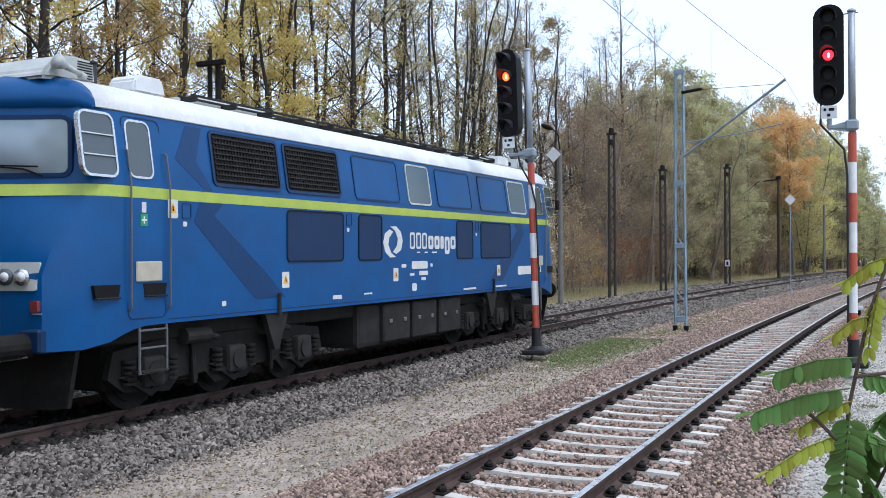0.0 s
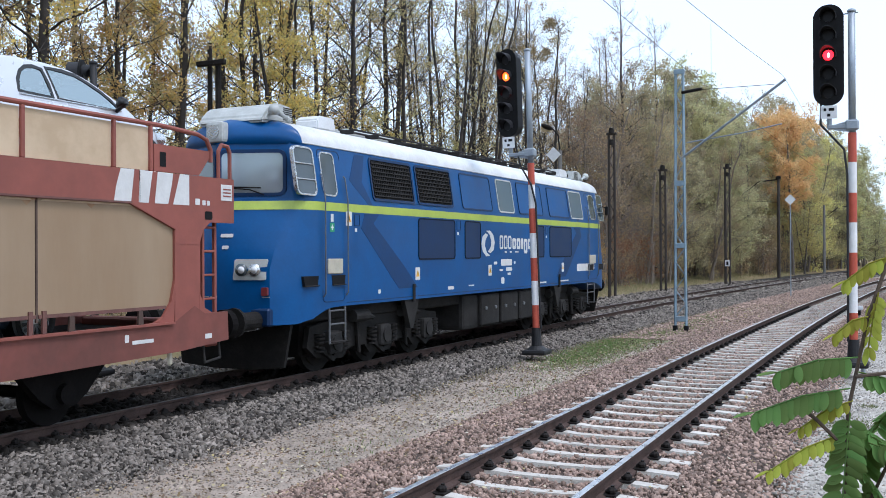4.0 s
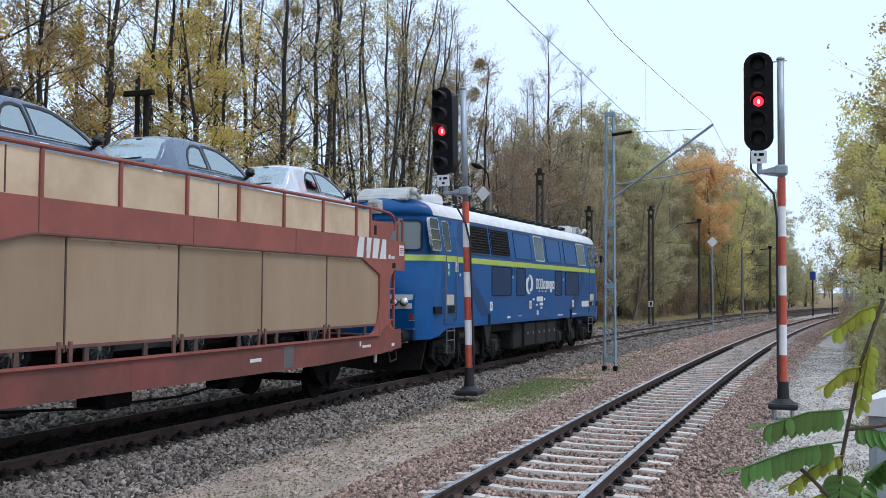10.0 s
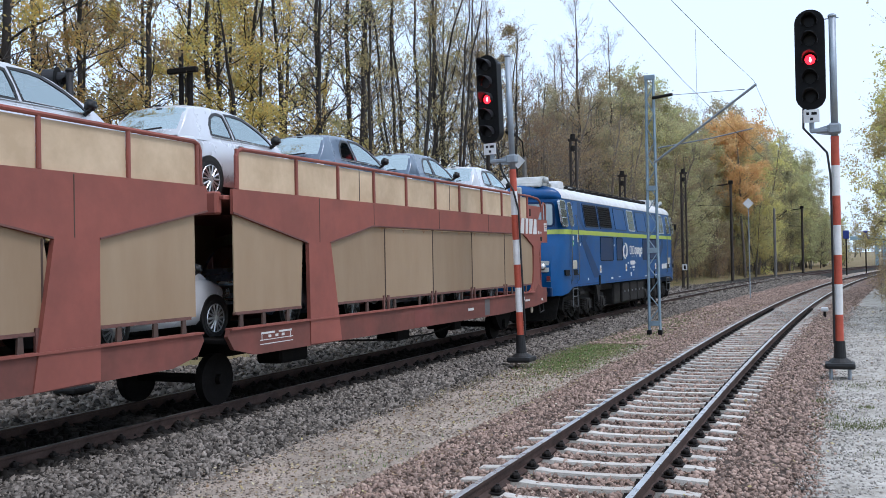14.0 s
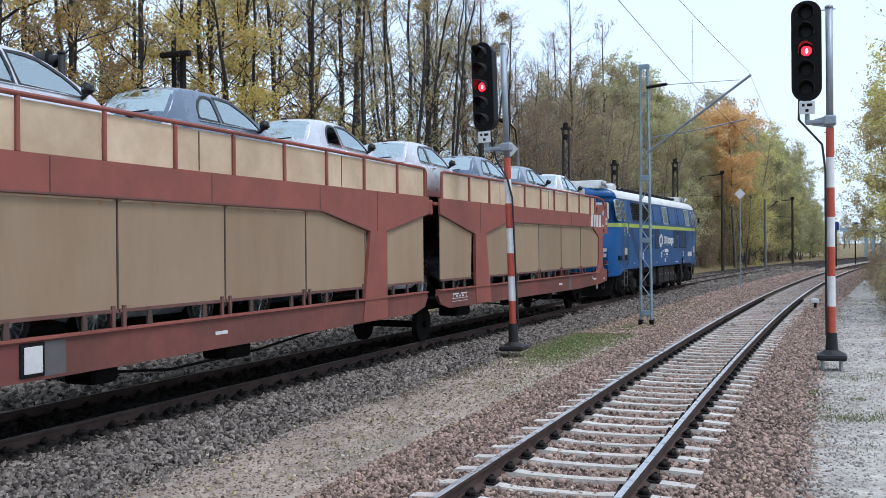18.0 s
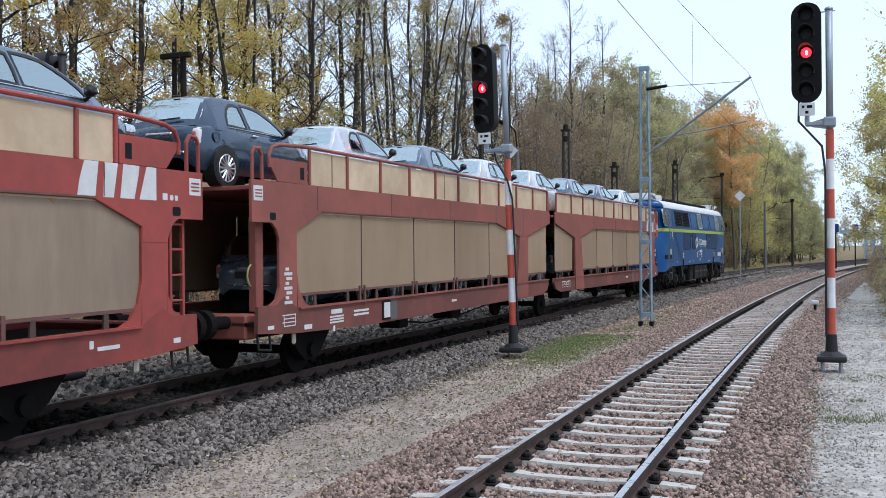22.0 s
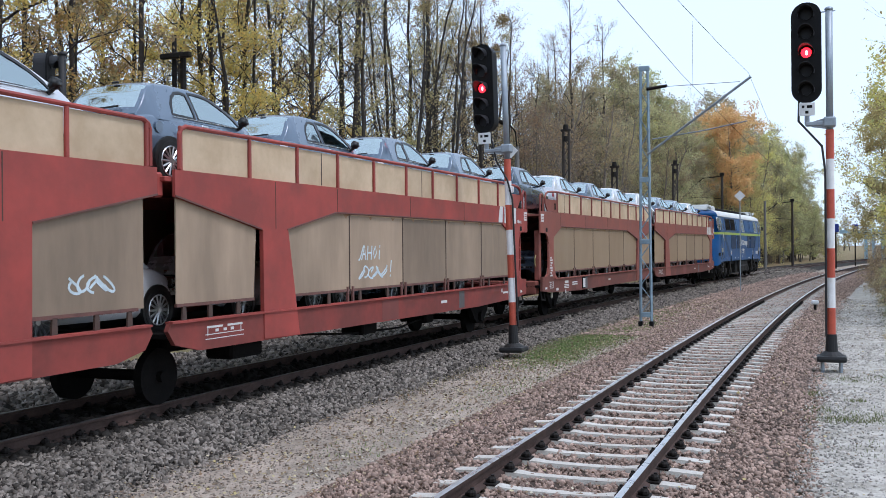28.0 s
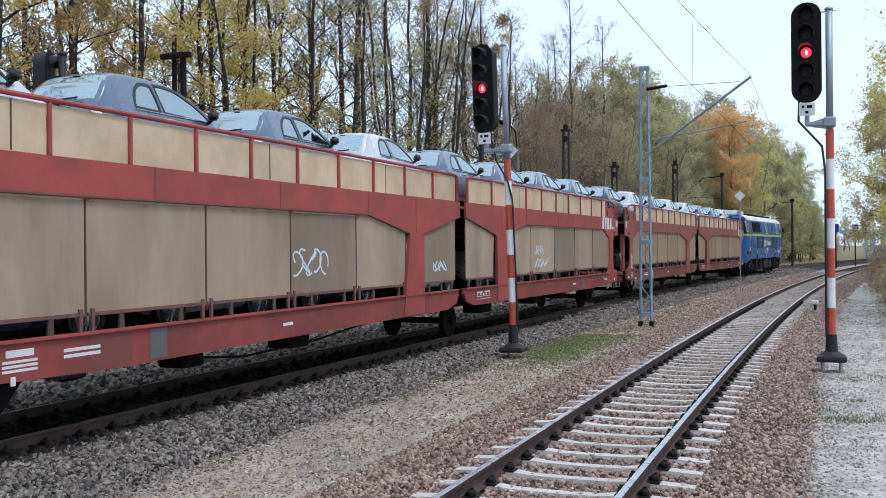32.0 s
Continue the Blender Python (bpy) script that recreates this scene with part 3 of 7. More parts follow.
    tube(bm, [(head_dx - 0.15, 0.02, head_low + 0.05), (head_dx - 0.16, 0.02, head_low - 0.35), (head_dx * 0.35, -0.05, bz - 0.45), (-0.09, -0.09, bz - 0.95), (-0.095, -0.06, foot_z + 0.5)] if with_feet else [(head_dx + 0.1, 0.02, head_low), (head_dx * 0.5, -0.03, bz - 0.25), (0.02, -0.1, bz - 0.7), (0.11, -0.06, bz - 1.15), (0.13, -0.03, foot_z + 0.6)], 0.022)
    part("cable", bm, M_cable, s, "black hose-covered cable")
    return s


signal(pose(-4.25, 12.78, 0), -1.6, -0.5, 4.86, 6.92, 6.84, (4.22, 3.72, 3.17, 2.6, 2.03, 1.5, 0.94, 0.42), -0.2, {1: M_orange_on, 2: M_red_on}, -16, "colour-light signal changing from orange to red on a striped pole", False)
signal(pose(2.52, 12.21, 0), 0, -0.42, 5.02, 7.02, 6.86, (4.47, 3.89, 3.29, 2.71, 2.12, 1.54, 0.94, 0.42), -0.12, {2: M_red_on}, -4, "colour-light signal showing red on a red and white striped pole", True)


def lattice_mast(where, h, label):
    """A catenary mast of four angle legs with zigzag lacing, and its cantilever."""
    s = tagged(empty("catenary_mast", where), label, "mast")
    w0, w1, d = 0.17, 0.11, 0.12
    for sx in (-1, 1):
        bm = bmesh.new()
        rod(bm, (sx * w0, 0, -0.45), (sx * w1, 0, h), 0.045, n=4)
        part("mast_leg", bm, M_mastpaint, s, "grey-blue steel channel")
        bm = bmesh.new()
        rbox(bm, (sx * w0, 0, -0.33), (0.13, 0.2, 0.36), 0.02)
        part("mast_shoe", bm, M_black, s)
    n = 17
    for i in range(n):
        a, b = 0.1 + (h - 0.4) * i / n, 0.1 + (h - 0.4) * (i + 1) / n
        sgn = 1 if i % 2 else -1
        bm = bmesh.new()
        wa, wb = w0 + (w1 - w0) * a / h, w0 + (w1 - w0) * b / h
        rod(bm, (sgn * wa, -0.02, a), (-sgn * wb, -0.02, b), 0.016, n=4)
        part("lacing_bar", bm, M_mastpaint, s)
    for z in (0.05, 0.55 * h, h - 0.02, 0.3 * h):
        bm = bmesh.new()
        rbox(bm, (0, -0.03, z), (2 * w0, 0.03, 0.16), 0.01)
        part("batten_plate", bm, M_mastpaint, s)
    bm = bmesh.new()
    tube(bm, [(0.15, -0.35, 5.05), (3.32, -1.72, 7.0)], 0.04)
    part("cantilever_arm", bm, M_steelgrey, s, "slanting grey cantilever tube")
    bm = bmesh.new()
    rod(bm, (0.1, -0.1, 7.1), (0.75, -0.4, 7.12), 0.05, n=8)
    part("insulator", bm, M_iron, s, "dark ribbed insulator")
    bm = bmesh.new()
    rod(bm, (0.1, -0.1, 7.15), (3.0, -1.6, 6.9), 0.008, n=5)
    part("stay_wire", bm, M_iron, s)
    bm = bmesh.new()
    tube(bm, [(0.3, -0.4, 5.5), (2.0, -1.1, 5.62), (3.2, -1.7, 5.75)], 0.02)
    part("registration_arm", bm, M_steelgrey, s)
    return s


mast = lattice_mast(pose(-2.86, 22.2, 0), 7.79, "grey-blue lattice catenary mast with a slanting cantilever arm")


def wire(name, pts, r, label):
    bm = bmesh.new()
    rings = []
    for p in pts:
        rings.append([bm.verts.new((p[0] + r * math.cos(k * 1.2566), p[1] + (r * math.sin(k * 1.2566) if name == "dropper_wire" else 0), p[2] + (0 if name == "dropper_wire" else r * math.sin(k * 1.2566)))) for k in range(5)])
    for a, b in zip(rings, rings[1:]):
        for k in range(5):
            bm.faces.new((a[k], a[(k + 1) % 5], b[(k + 1) % 5], b[k]))
    return tagged(link(name, bm, M_iron), label, "overhead wire")


wire("catenary_wire", [(-0.1, -14, 6.75), (-0.05, -4, 6.45), (0.0, 8, 6.5), (0.2, 14, 6.75), (0.4, 20.4, 7.1), (0.5, 32, 6.6), (0.8, 44, 6.4), (1.5, 58, 6.6), (2.8, 72, 7.0), (5.5, 92, 6.4), (9, 115, 7.0)], 0.005, "dark sagging catenary wire above the near track")
wire("contact_wire", [(0.0, -14, 5.32), (0.03, 9.3, 5.3), (0.2, 20.4, 5.32), (0.8, 44, 5.3), (2.5, 72, 5.3), (9, 115, 5.3)], 0.0045, "thin contact wire above the near track")
wire("dropper_wire", [(0.03, 11, 6.6), (0.03, 11, 5.31)], 0.003, "thin dropper between the overhead wires")


def far_pole(where, h, r, material, name, label, extra=None):
    s = tagged(empty(name, where), label, "pole")
    bm = bmesh.new()
    rod(bm, (0, 0, -1), (0, 0, h), r, r * 0.75, n=10)
    part("shaft", bm, material, s)
    if extra:
        extra(s, h)
    return s


M_postgrey = stuff("aged_concrete_post", (0.2, 0.19, 0.175), 0.9, 0, 0.25, 4, 40, 0.2)


def lamp_head(s, h):
    bm = bmesh.new()
    box(bm, (-0.25, -0.2, h - 0.2), (0.5, 0.02, 0.5))
    bmesh.ops.rotate(bm, verts=bm.verts, cent=(-0.25, -0.2, h - 0.2), matrix=Matrix.Rotation(radians(45), 3, "Y"))
    part("diamond_board", bm, M_label, s, "pale diamond board on the pole")
    bm = bmesh.new()
    tube(bm, [(0, 0, h - 0.1), (-0.05, -0.1, h + 0.7), (-0.3, -0.3, h + 1.05)], 0.035)
    part("lamp_arm", bm, M_iron, s)
    bm = bmesh.new()
    bmesh.ops.create_uvsphere(bm, u_segments=12, v_segments=8, radius=0.3, matrix=pose(-0.5, -0.4, h + 1.08, 0, 20, 30) @ Matrix.Diagonal((1, 0.62, 0.38, 1)))
    part("lamp_housing", bm, M_iron, s, "dark street-lamp housing", True)


def girder_top(s, h):
    """A second leg, lacing and the insulators of the head."""
    bm = bmesh.new()
    rod(bm, (0.3, 0, -1), (0.3, 0, h), 0.08, 0.06, n=6)
    part("second_leg", bm, M_wood, s)
    for i in range(14):
        z = 0.3 + (h - 0.6) * i / 14
        bm = bmesh.new()
        rod(bm, (0.3 * (i % 2), 0, z), (0.3 * (1 - i % 2), 0, z + (h - 0.6) / 14), 0.022, n=4)
        part("lacing_bar", bm, M_wood, s)
    bm = bmesh.new()
    rbox(bm, (0.15, 0, h), (0.55, 0.2, 0.12), 0.02)
    part("cap", bm, M_wood, s)
    for z in (h + 0.16, h - 0.45):
        bm = bmesh.new()
        rod(bm, (0.15, -0.05, z - 0.14), (0.15, -0.05, z + 0.14), 0.16, 0.12, n=10)
        part("insulator", bm, M_iron, s, "dark bell insulator")


def number_plate(s, h):
    girder_top(s, h)
    bm = bmesh.new()
    rbox(bm, (0.14, -0.1, 1.3), (0.34, 0.02, 0.42), 0.01)
    p = part("plate", bm, M_label, s, "white number plate")
    bm = bmesh.new()
    rbox(bm, (0.14, -0.113, 1.3), (0.14, 0.008, 0.26), 0.004)
    part("plate_mark", bm, M_black, p)


def bracket_arm(s, h):
    """A cantilever that reaches over the far track."""
    bm = bmesh.new()
    tube(bm, [(0, 0, h - 0.15), (-1.6, -0.6, h - 0.35), (-3.6, -1.4, h - 2.0)], 0.05)
    part("cantilever_arm", bm, M_iron, s, "dark bent cantilever arm")
    bm = bmesh.new()
    rbox(bm, (0, 0, h), (0.4, 0.4, 0.3), 0.06, 2)
    part("cap", bm, M_iron, s, "dark pole cap")
    bm = bmesh.new()
    rod(bm, (0, 0, h - 2.2), (-3.4, -1.3, h - 2.0), 0.03, n=6)
    part("lower_tube", bm, M_iron, s)


def crossarm_top(s, h):
    bm = bmesh.new()
    rbox(bm, (0.12, -0.1, h - 0.55), (0.9, 0.14, 0.14), 0.02)
    part("crossarm", bm, M_iron, s, "short dark crossarm")
    bm = bmesh.new()
    rod(bm, (0.26, 0.02, -1), (0.26, 0.02, h - 0.6), 0.09, 0.08, n=10)
    part("second_shaft", bm, M_iron, s)


far_pole(pose(-11.0, 35.0, 0), 6.9, 0.13, M_postgrey, "street_lamp", "grey concrete street lamp with a curved neck behind the train", lamp_head)
far_pole(pose(-10.6, 42.0, 0), 8.4, 0.09, M_wood, "lattice_pole", "dark rusty lattice pole in front of the wood", girder_top)
far_pole(pose(-9.6, 49.7, 0), 7.0, 0.08, M_wood, "lattice_pole", "dark rusty lattice pole in front of the wood", girder_top)
far_pole(pose(-7.8, 62.1, 0), 8.0, 0.1, M_wood, "lattice_pole", "dark lattice pole with a white number plate", number_plate)
far_pole(pose(-6.5, 83.2, 0), 8.7, 0.15, M_wood, "catenary_pole", "dark catenary pole with a cantilever over the far track", bracket_arm)
far_pole(pose(-3.5, 95.2, 0), 6.7, 0.16, M_postgrey, "concrete_pole", "grey concrete pole beside the far track")
far_pole(pose(-1.4, 111.0, 0), 7.4, 0.16, M_wood, "wooden_pole", "weathered wooden pole at the wood's edge", bracket_arm)
far_pole(pose(-13.05, 12.1, 0), 7.7, 0.085, M_iron, "telegraph_pole", "dark double telegraph pole with a short crossarm before the wood", crossarm_top)


def diamond_sign(where):
    s = tagged(empty("diamond_sign", where), "white diamond-shaped signal board on a thin post", "sign")
    bm = bmesh.new()
    rod(bm, (0, 0.02, -1), (0, 0.02, 4.9), 0.03, n=8)
    part("post", bm, M_steelgrey, s)
    bm = bmesh.new()
    box(bm, (0, -0.02, 4.97), (0.42, 0.02, 0.42), None)
    bmesh.ops.rotate(bm, verts=bm.verts, cent=(0, 0, 4.97), matrix=Matrix.Rotation(radians(45), 3, "Y"))
    part("board", bm, M_label, s, "white diamond board")
    return s


diamond_sign(pose(-2.1, 48, 0))

rear_signal = signal(pose(-10.9, 5.85, 0), 0, -0.35, 3.95, 6.0, 5.9, (4.0, 3.5, 3.0, 2.5, 2.0, 1.5, 1.0, 0.5), -0.2, {3: M_red_on}, 118, "signal with a red lamp, turned aside beyond the train", False)

for ch in rear_signal.children:
    if ch.name.startswith("pole"):
        ch.data.materials[0] = M_castiron
        ch["label"] = "dark pole"


def point_lamp(where):
    s = tagged(empty("ground_marker", where), "short dark post with a white cap beside the track", "marker post")
    bm = bmesh.new()
    rod(bm, (0, 0, -0.3), (0, 0, 0.22), 0.05, n=8)
    part("post", bm, M_iron, s)
    bm = bmesh.new()
    rbox(bm, (0, 0, 0.28), (0.26, 0.2, 0.16), 0.05, 2)
    part("cap", bm, M_label, s, "white rounded cap")
    return s


point_lamp(pose(2.0, 29.8, -0.2))


def cabinet(where):
    s = tagged(empty("relay_cabinet", where), "grey trackside relay cabinet with a white pitched lid", "cabinet")
    M_cab = stuff("cabinet_grey", (0.36, 0.4, 0.45), 0.5, 0, 0.15, 2, 30, 0.05)
    bm = bmesh.new()
    rbox(bm, (0.55, 0.45, 0.68), (1.1, 0.9, 1.36), 0.02)
    part("body", bm, M_cab, s, "grey sheet-metal body")
    for i, x in enumerate((0.29, 0.81)):
        bm = bmesh.new()
        rbox(bm, (x, -0.012, 0.7), (0.48, 0.025, 1.2), 0.01)
        d = part("door", bm, M_cab, s, "grey sheet-metal door")
        bm = bmesh.new()
        rbox(bm, (x + (0.18 if i == 0 else -0.18), -0.035, 0.75), (0.03, 0.03, 0.14), 0.01)
        part("handle", bm, M_iron, d)
    bm = bmesh.new()
    plate(bm, [(-0.06, 1.36), (-0.06, 1.44), (0.55, 1.62), (1.16, 1.44), (1.16, 1.36)], -0.08, 0.98, "y")
    part("lid", bm, M_label, s, "white pitched lid")
    bm = bmesh.new()
    rbox(bm, (0.55, 0.45, -0.1), (1.2, 1.0, 0.25), 0.02)
    part("plinth", bm, M_concrete, s, "concrete plinth")
    return s


cabinet(pose(3.42, -0.9, -0.02, 0, 0, -12))


M_bridge = stuff("pale_blue_paint", (0.4, 0.58, 0.68), 0.6, 0, 0.2, 1, 20, 0.05)


def signal_gantry():
    """The pale-blue footbridge and signals where the line disappears."""
    g = tagged(empty("footbridge", pose(9.6, 160, -0.6)), "pale-blue footbridge across the line, far off", "bridge")
    bm = bmesh.new()
    rbox(bm, (-2.2, 0, 4.9), (6.6, 1.6, 0.6), 0.05)
    part("deck", bm, M_bridge, g, "pale-blue bridge deck")
    for x in (-1.6, -0.5, 0.8):
        bm = bmesh.new()
        rbox(bm, (x, 0, 2.2), (0.5, 0.8, 4.8), 0.05)
        part("pier", bm, M_bridge, g)
    return g


signal_gantry()
for x, y in ((3.2, 104.0), (5.2, 108.0)):
    s = tagged(empty("far_signal", pose(x, y, 0)), "small distant signal seen from behind", "signal")
    bm = bmesh.new()
    rod(bm, (0, 0, -0.4), (0, 0, 3.6), 0.07, n=8)
    part("pole", bm, M_iron, s)
    bm = bmesh.new()
    rbox(bm, (0, -0.1, 4.0), (0.6, 0.2, 0.9), 0.2, 3)
    part("head", bm, M_navyblue, s, "dark blue round signal head")

# ---- train ----
M_blue = stuff("loco_blue", (0.0, 0.082, 0.262), 0.38, 0, 0.12, 1.3, 25, 0.015, tint=(0.003, 0.055, 0.175), mix=0.6, coat=0.1, spec=0.25)
M_navy = stuff("loco_dark_blue", (0.008, 0.034, 0.1), 0.42, 0, 0.2, 2, 25, 0.02, spec=0.25)
M_lime = stuff("lime_stripe", (0.43, 0.55, 0.08), 0.4, 0, 0.15, 3, 25, 0.03, tint=(0.3, 0.35, 0.08), mix=0.4)
M_roof = stuff("loco_roof_white", (0.7, 0.72, 0.73), 0.45, 0, 0.2, 1.5, 25, 0.04, tint=(0.45, 0.43, 0.4), mix=0.5)
M_roofgrey = stuff("roof_fitting_grey", (0.5, 0.52, 0.5), 0.5, 0, 0.2, 3, 25, 0.05)
M_glass = pane("cab_glass", (0.05, 0.07, 0.08), 0.06)
M_glassblue = pane("sunshade_glass", (0.36, 0.43, 0.47), 0.12)
M_glassblue.node_tree.nodes["Principled BSDF"].inputs["Metallic"].default_value = 0.5
M_chrome = stuff("bright_metal", (0.62, 0.63, 0.64), 0.25, 0.9, 0.1, 4, 40, 0.02)
M_grime = stuff("running_gear_grime", (0.022, 0.02, 0.018), 0.8, 0.0, 0.45, 5, 40, 0.25, spec=0.2)
M_tank = stuff("dusty_tank", (0.036, 0.034, 0.032), 0.8, 0.0, 0.4, 3, 30, 0.15, spec=0.15)
M_rail_grey = stuff("grey_handrail", (0.13, 0.135, 0.14), 0.5, 0.2, 0.2, 5, 40, 0.05)
M_seal = stuff("blue_black_seal", (0.006, 0.012, 0.028), 0.6, 0, 0.2, 5, 40, 0.05, spec=0.2)
M_wedge = stuff("worn_blue_band", (0.008, 0.05, 0.15), 0.42, 0, 0.2, 2, 25, 0.02, spec=0.25)
M_sidepane = pane("grey_side_pane", (0.1, 0.15, 0.19), 0.12)
M_marker = stuff("marker_red", (0.2, 0.03, 0.03), 0.4, 0, 0.1, 6, 40, 0.02)
M_cream = stuff("cream_plate", (0.5, 0.46, 0.36), 0.6, 0, 0.15, 6, 40, 0.1)
M_letter = stuff("white_lettering", (0.68, 0.68, 0.66), 0.5, 0, 0.12, 6, 40, 0.03)
M_green = stuff("green_sign", (0.02, 0.3, 0.14), 0.5, 0, 0.1, 6, 40, 0.02)
M_yellow = stuff("warning_yellow", (0.8, 0.42, 0.04), 0.5, 0, 0.1, 6, 40, 0.02)
M_tyre = stuff("wheel_tyre", (0.02, 0.02, 0.02), 0.75, 0, 0.3, 9, 50, 0.2)


def loft(bm, stations, close=True):
    """Joins rings of points; each ring runs from one foot over the top to the other."""
    rows = [[bm.verts.new(p) for p in ring] for ring in stations]
    for a, b in zip(rows, rows[1:]):
        for i in range(len(a) - 1):
            bm.faces.new((a[i], a[i + 1], b[i + 1], b[i]))
    if close:
        bm.faces.new(rows[0][::-1])
        bm.faces.new(rows[-1])
    return rows


# -- locomotive: y forward, its middle at the origin, rail heads at z = 0 --
loco = tagged(empty("diesel_locomotive"), "blue diesel locomotive with a white roof and lime stripe", "locomotive")


def tuck(z):
    """How far the side leans in above the waist."""
    return max(z - 3.08, 0) * 0.149


def tumble(bm):
    """Leans what was built on the upright side to the slope above the waist."""
    for v in bm.verts:
        v.co.x -= math.copysign(tuck(v.co.z), v.co.x)
    return bm


def nose(x, z):
    """How far forward the cab end stands at a distance x from the middle: pointed at the windscreen, blunt below."""
    a = min(max((z - 1.9) / 1.2, 0), 1)
    low = np.interp(x, (0, 0.55, 1.12, 1.25, 1.36, 1.43), (9.2, 9.15, 9.03, 8.86, 8.6, 8.2))
    high = np.interp(x, (0, 0.55, 1.12, 1.25, 1.36, 1.43), (9.0, 8.76, 8.5, 8.44, 8.32, 8.1))
    return float(low + (high - low) * a)


NOSE_X = (1.43, 1.36, 1.25, 1.12, 0.55, 0.0)
SIDE_Y = (-8.0, -7.8, -7.6, -7.3, -4, 0, 4, 7.3, 7.6, 7.8, 8.0)


def loco_plan(z):
    right = [(1.43, y) for y in SIDE_Y] + [(x, nose(x, z)) for x in NOSE_X]
    left = [(-x, y) for x, y in right[::-1][1:]]
    back = [(-x, -nose(x, z)) for x in NOSE_X]
    back += [(-x, y) for x, y in back[::-1][1:]]
    plan = right + left + back
    k = 1 - tuck(z) / 1.43
    return [(x * k, y) for x, y in plan]


def loco_shell():
    bm = bmesh.new()
    rows = []
    for z in (0.0, 1.4, 1.9, 2.3, 2.7, 3.08, 3.5, 3.8, 4.06):
        row = []
        for x, y in loco_plan(max(z, 1.0)):
            low = float(np.interp(abs(y), (7.3, 7.6, 7.8, 8.0, 8.2, 8.5), (1.21, 1.2, 1.17, 1.11, 1.04, 0.97)))
            row.append(bm.verts.new((x, y, z if z > 0 else low)))
        rows.append(row)
    n = len(rows[0])
    for a, b in zip(rows, rows[1:]):
        for i in range(n):
            j = (i + 1) % n
            bm.faces.new((a[i], a[j], b[j], b[i]))
    bm.faces.new(rows[-1])
    bm.faces.new(rows[0][::-1])
    bmesh.ops.remove_doubles(bm, verts=bm.verts, dist=0.002)
    body = part("body", bm, M_blue, loco, "blue painted body side", True)
    body.data.set_sharp_from_angle(angle=radians(24))
    return body


loco_shell()
ROOF = [(1.285, 4.055), (1.265, 4.15), (1.19, 4.27), (1.05, 4.37), (0.8, 4.46), (0.45, 4.53), (0.2, 4.555)]


def roof_ring(y, k=1.0):
    half = [(x, 4.055 + (z - 4.055) * k) for x, z in ROOF]
    return [(-x, y, z) for x, z in half] + [(0, y, 4.055 + 0.51 * k)] + [(x, y, z) for x, z in reversed(half)]


bm = bmesh.new()
loft(bm, [roof_ring(y) for y in (-8.3, -6, -3, 0, 3, 6, 8.3)])
part("roof", bm, M_roof, loco, "white rounded roof with dirty streaks", True)
for e in (-1, 1):
    bm = bmesh.new()
    rings = []
    for q in (0, 0.3, 0.55, 0.75, 0.9, 1.0):
        ring = []
        for x, y, z in roof_ring(8.3):
            front = nose(min(abs(x) * 1.1, 1.43), 4.0) + 0.03
            ring.append((x * (1 - 0.02 * q), e * (8.3 + (max(front, 8.32) - 8.3) * q), 4.05 + (z - 4.05) * math.sqrt(max(1 - q * q, 0.0)) - 0.01 * q))
        rings.append(ring)
    loft(bm, rings)
    part("cab_brow", bm, M_blue, loco, "blue rounded brow over the windscreen", True)
for e in (-1, 1):
    for sx in (-1, 1):
        bm = bmesh.new()
        rows = []
        for x in (0.0, 0.3, 0.55, 0.85, 1.12, 1.25, 1.36, 1.43):
            rows.append([bm.verts.new((sx * (x + 0.005 * (x > 0.01)), e * (nose(x, z) + 0.006), z)) for z in (2.91, 3.06)])
        rows.append([bm.verts.new((sx * 1.435, 0, z)) for z in (2.91, 3.06)])
        for a, b in zip(rows, rows[1:]):
            bm.faces.new((a[0], a[1], b[1], b[0]))
        part("lime_stripe", bm, M_lime, loco, "lime-green waist stripe")
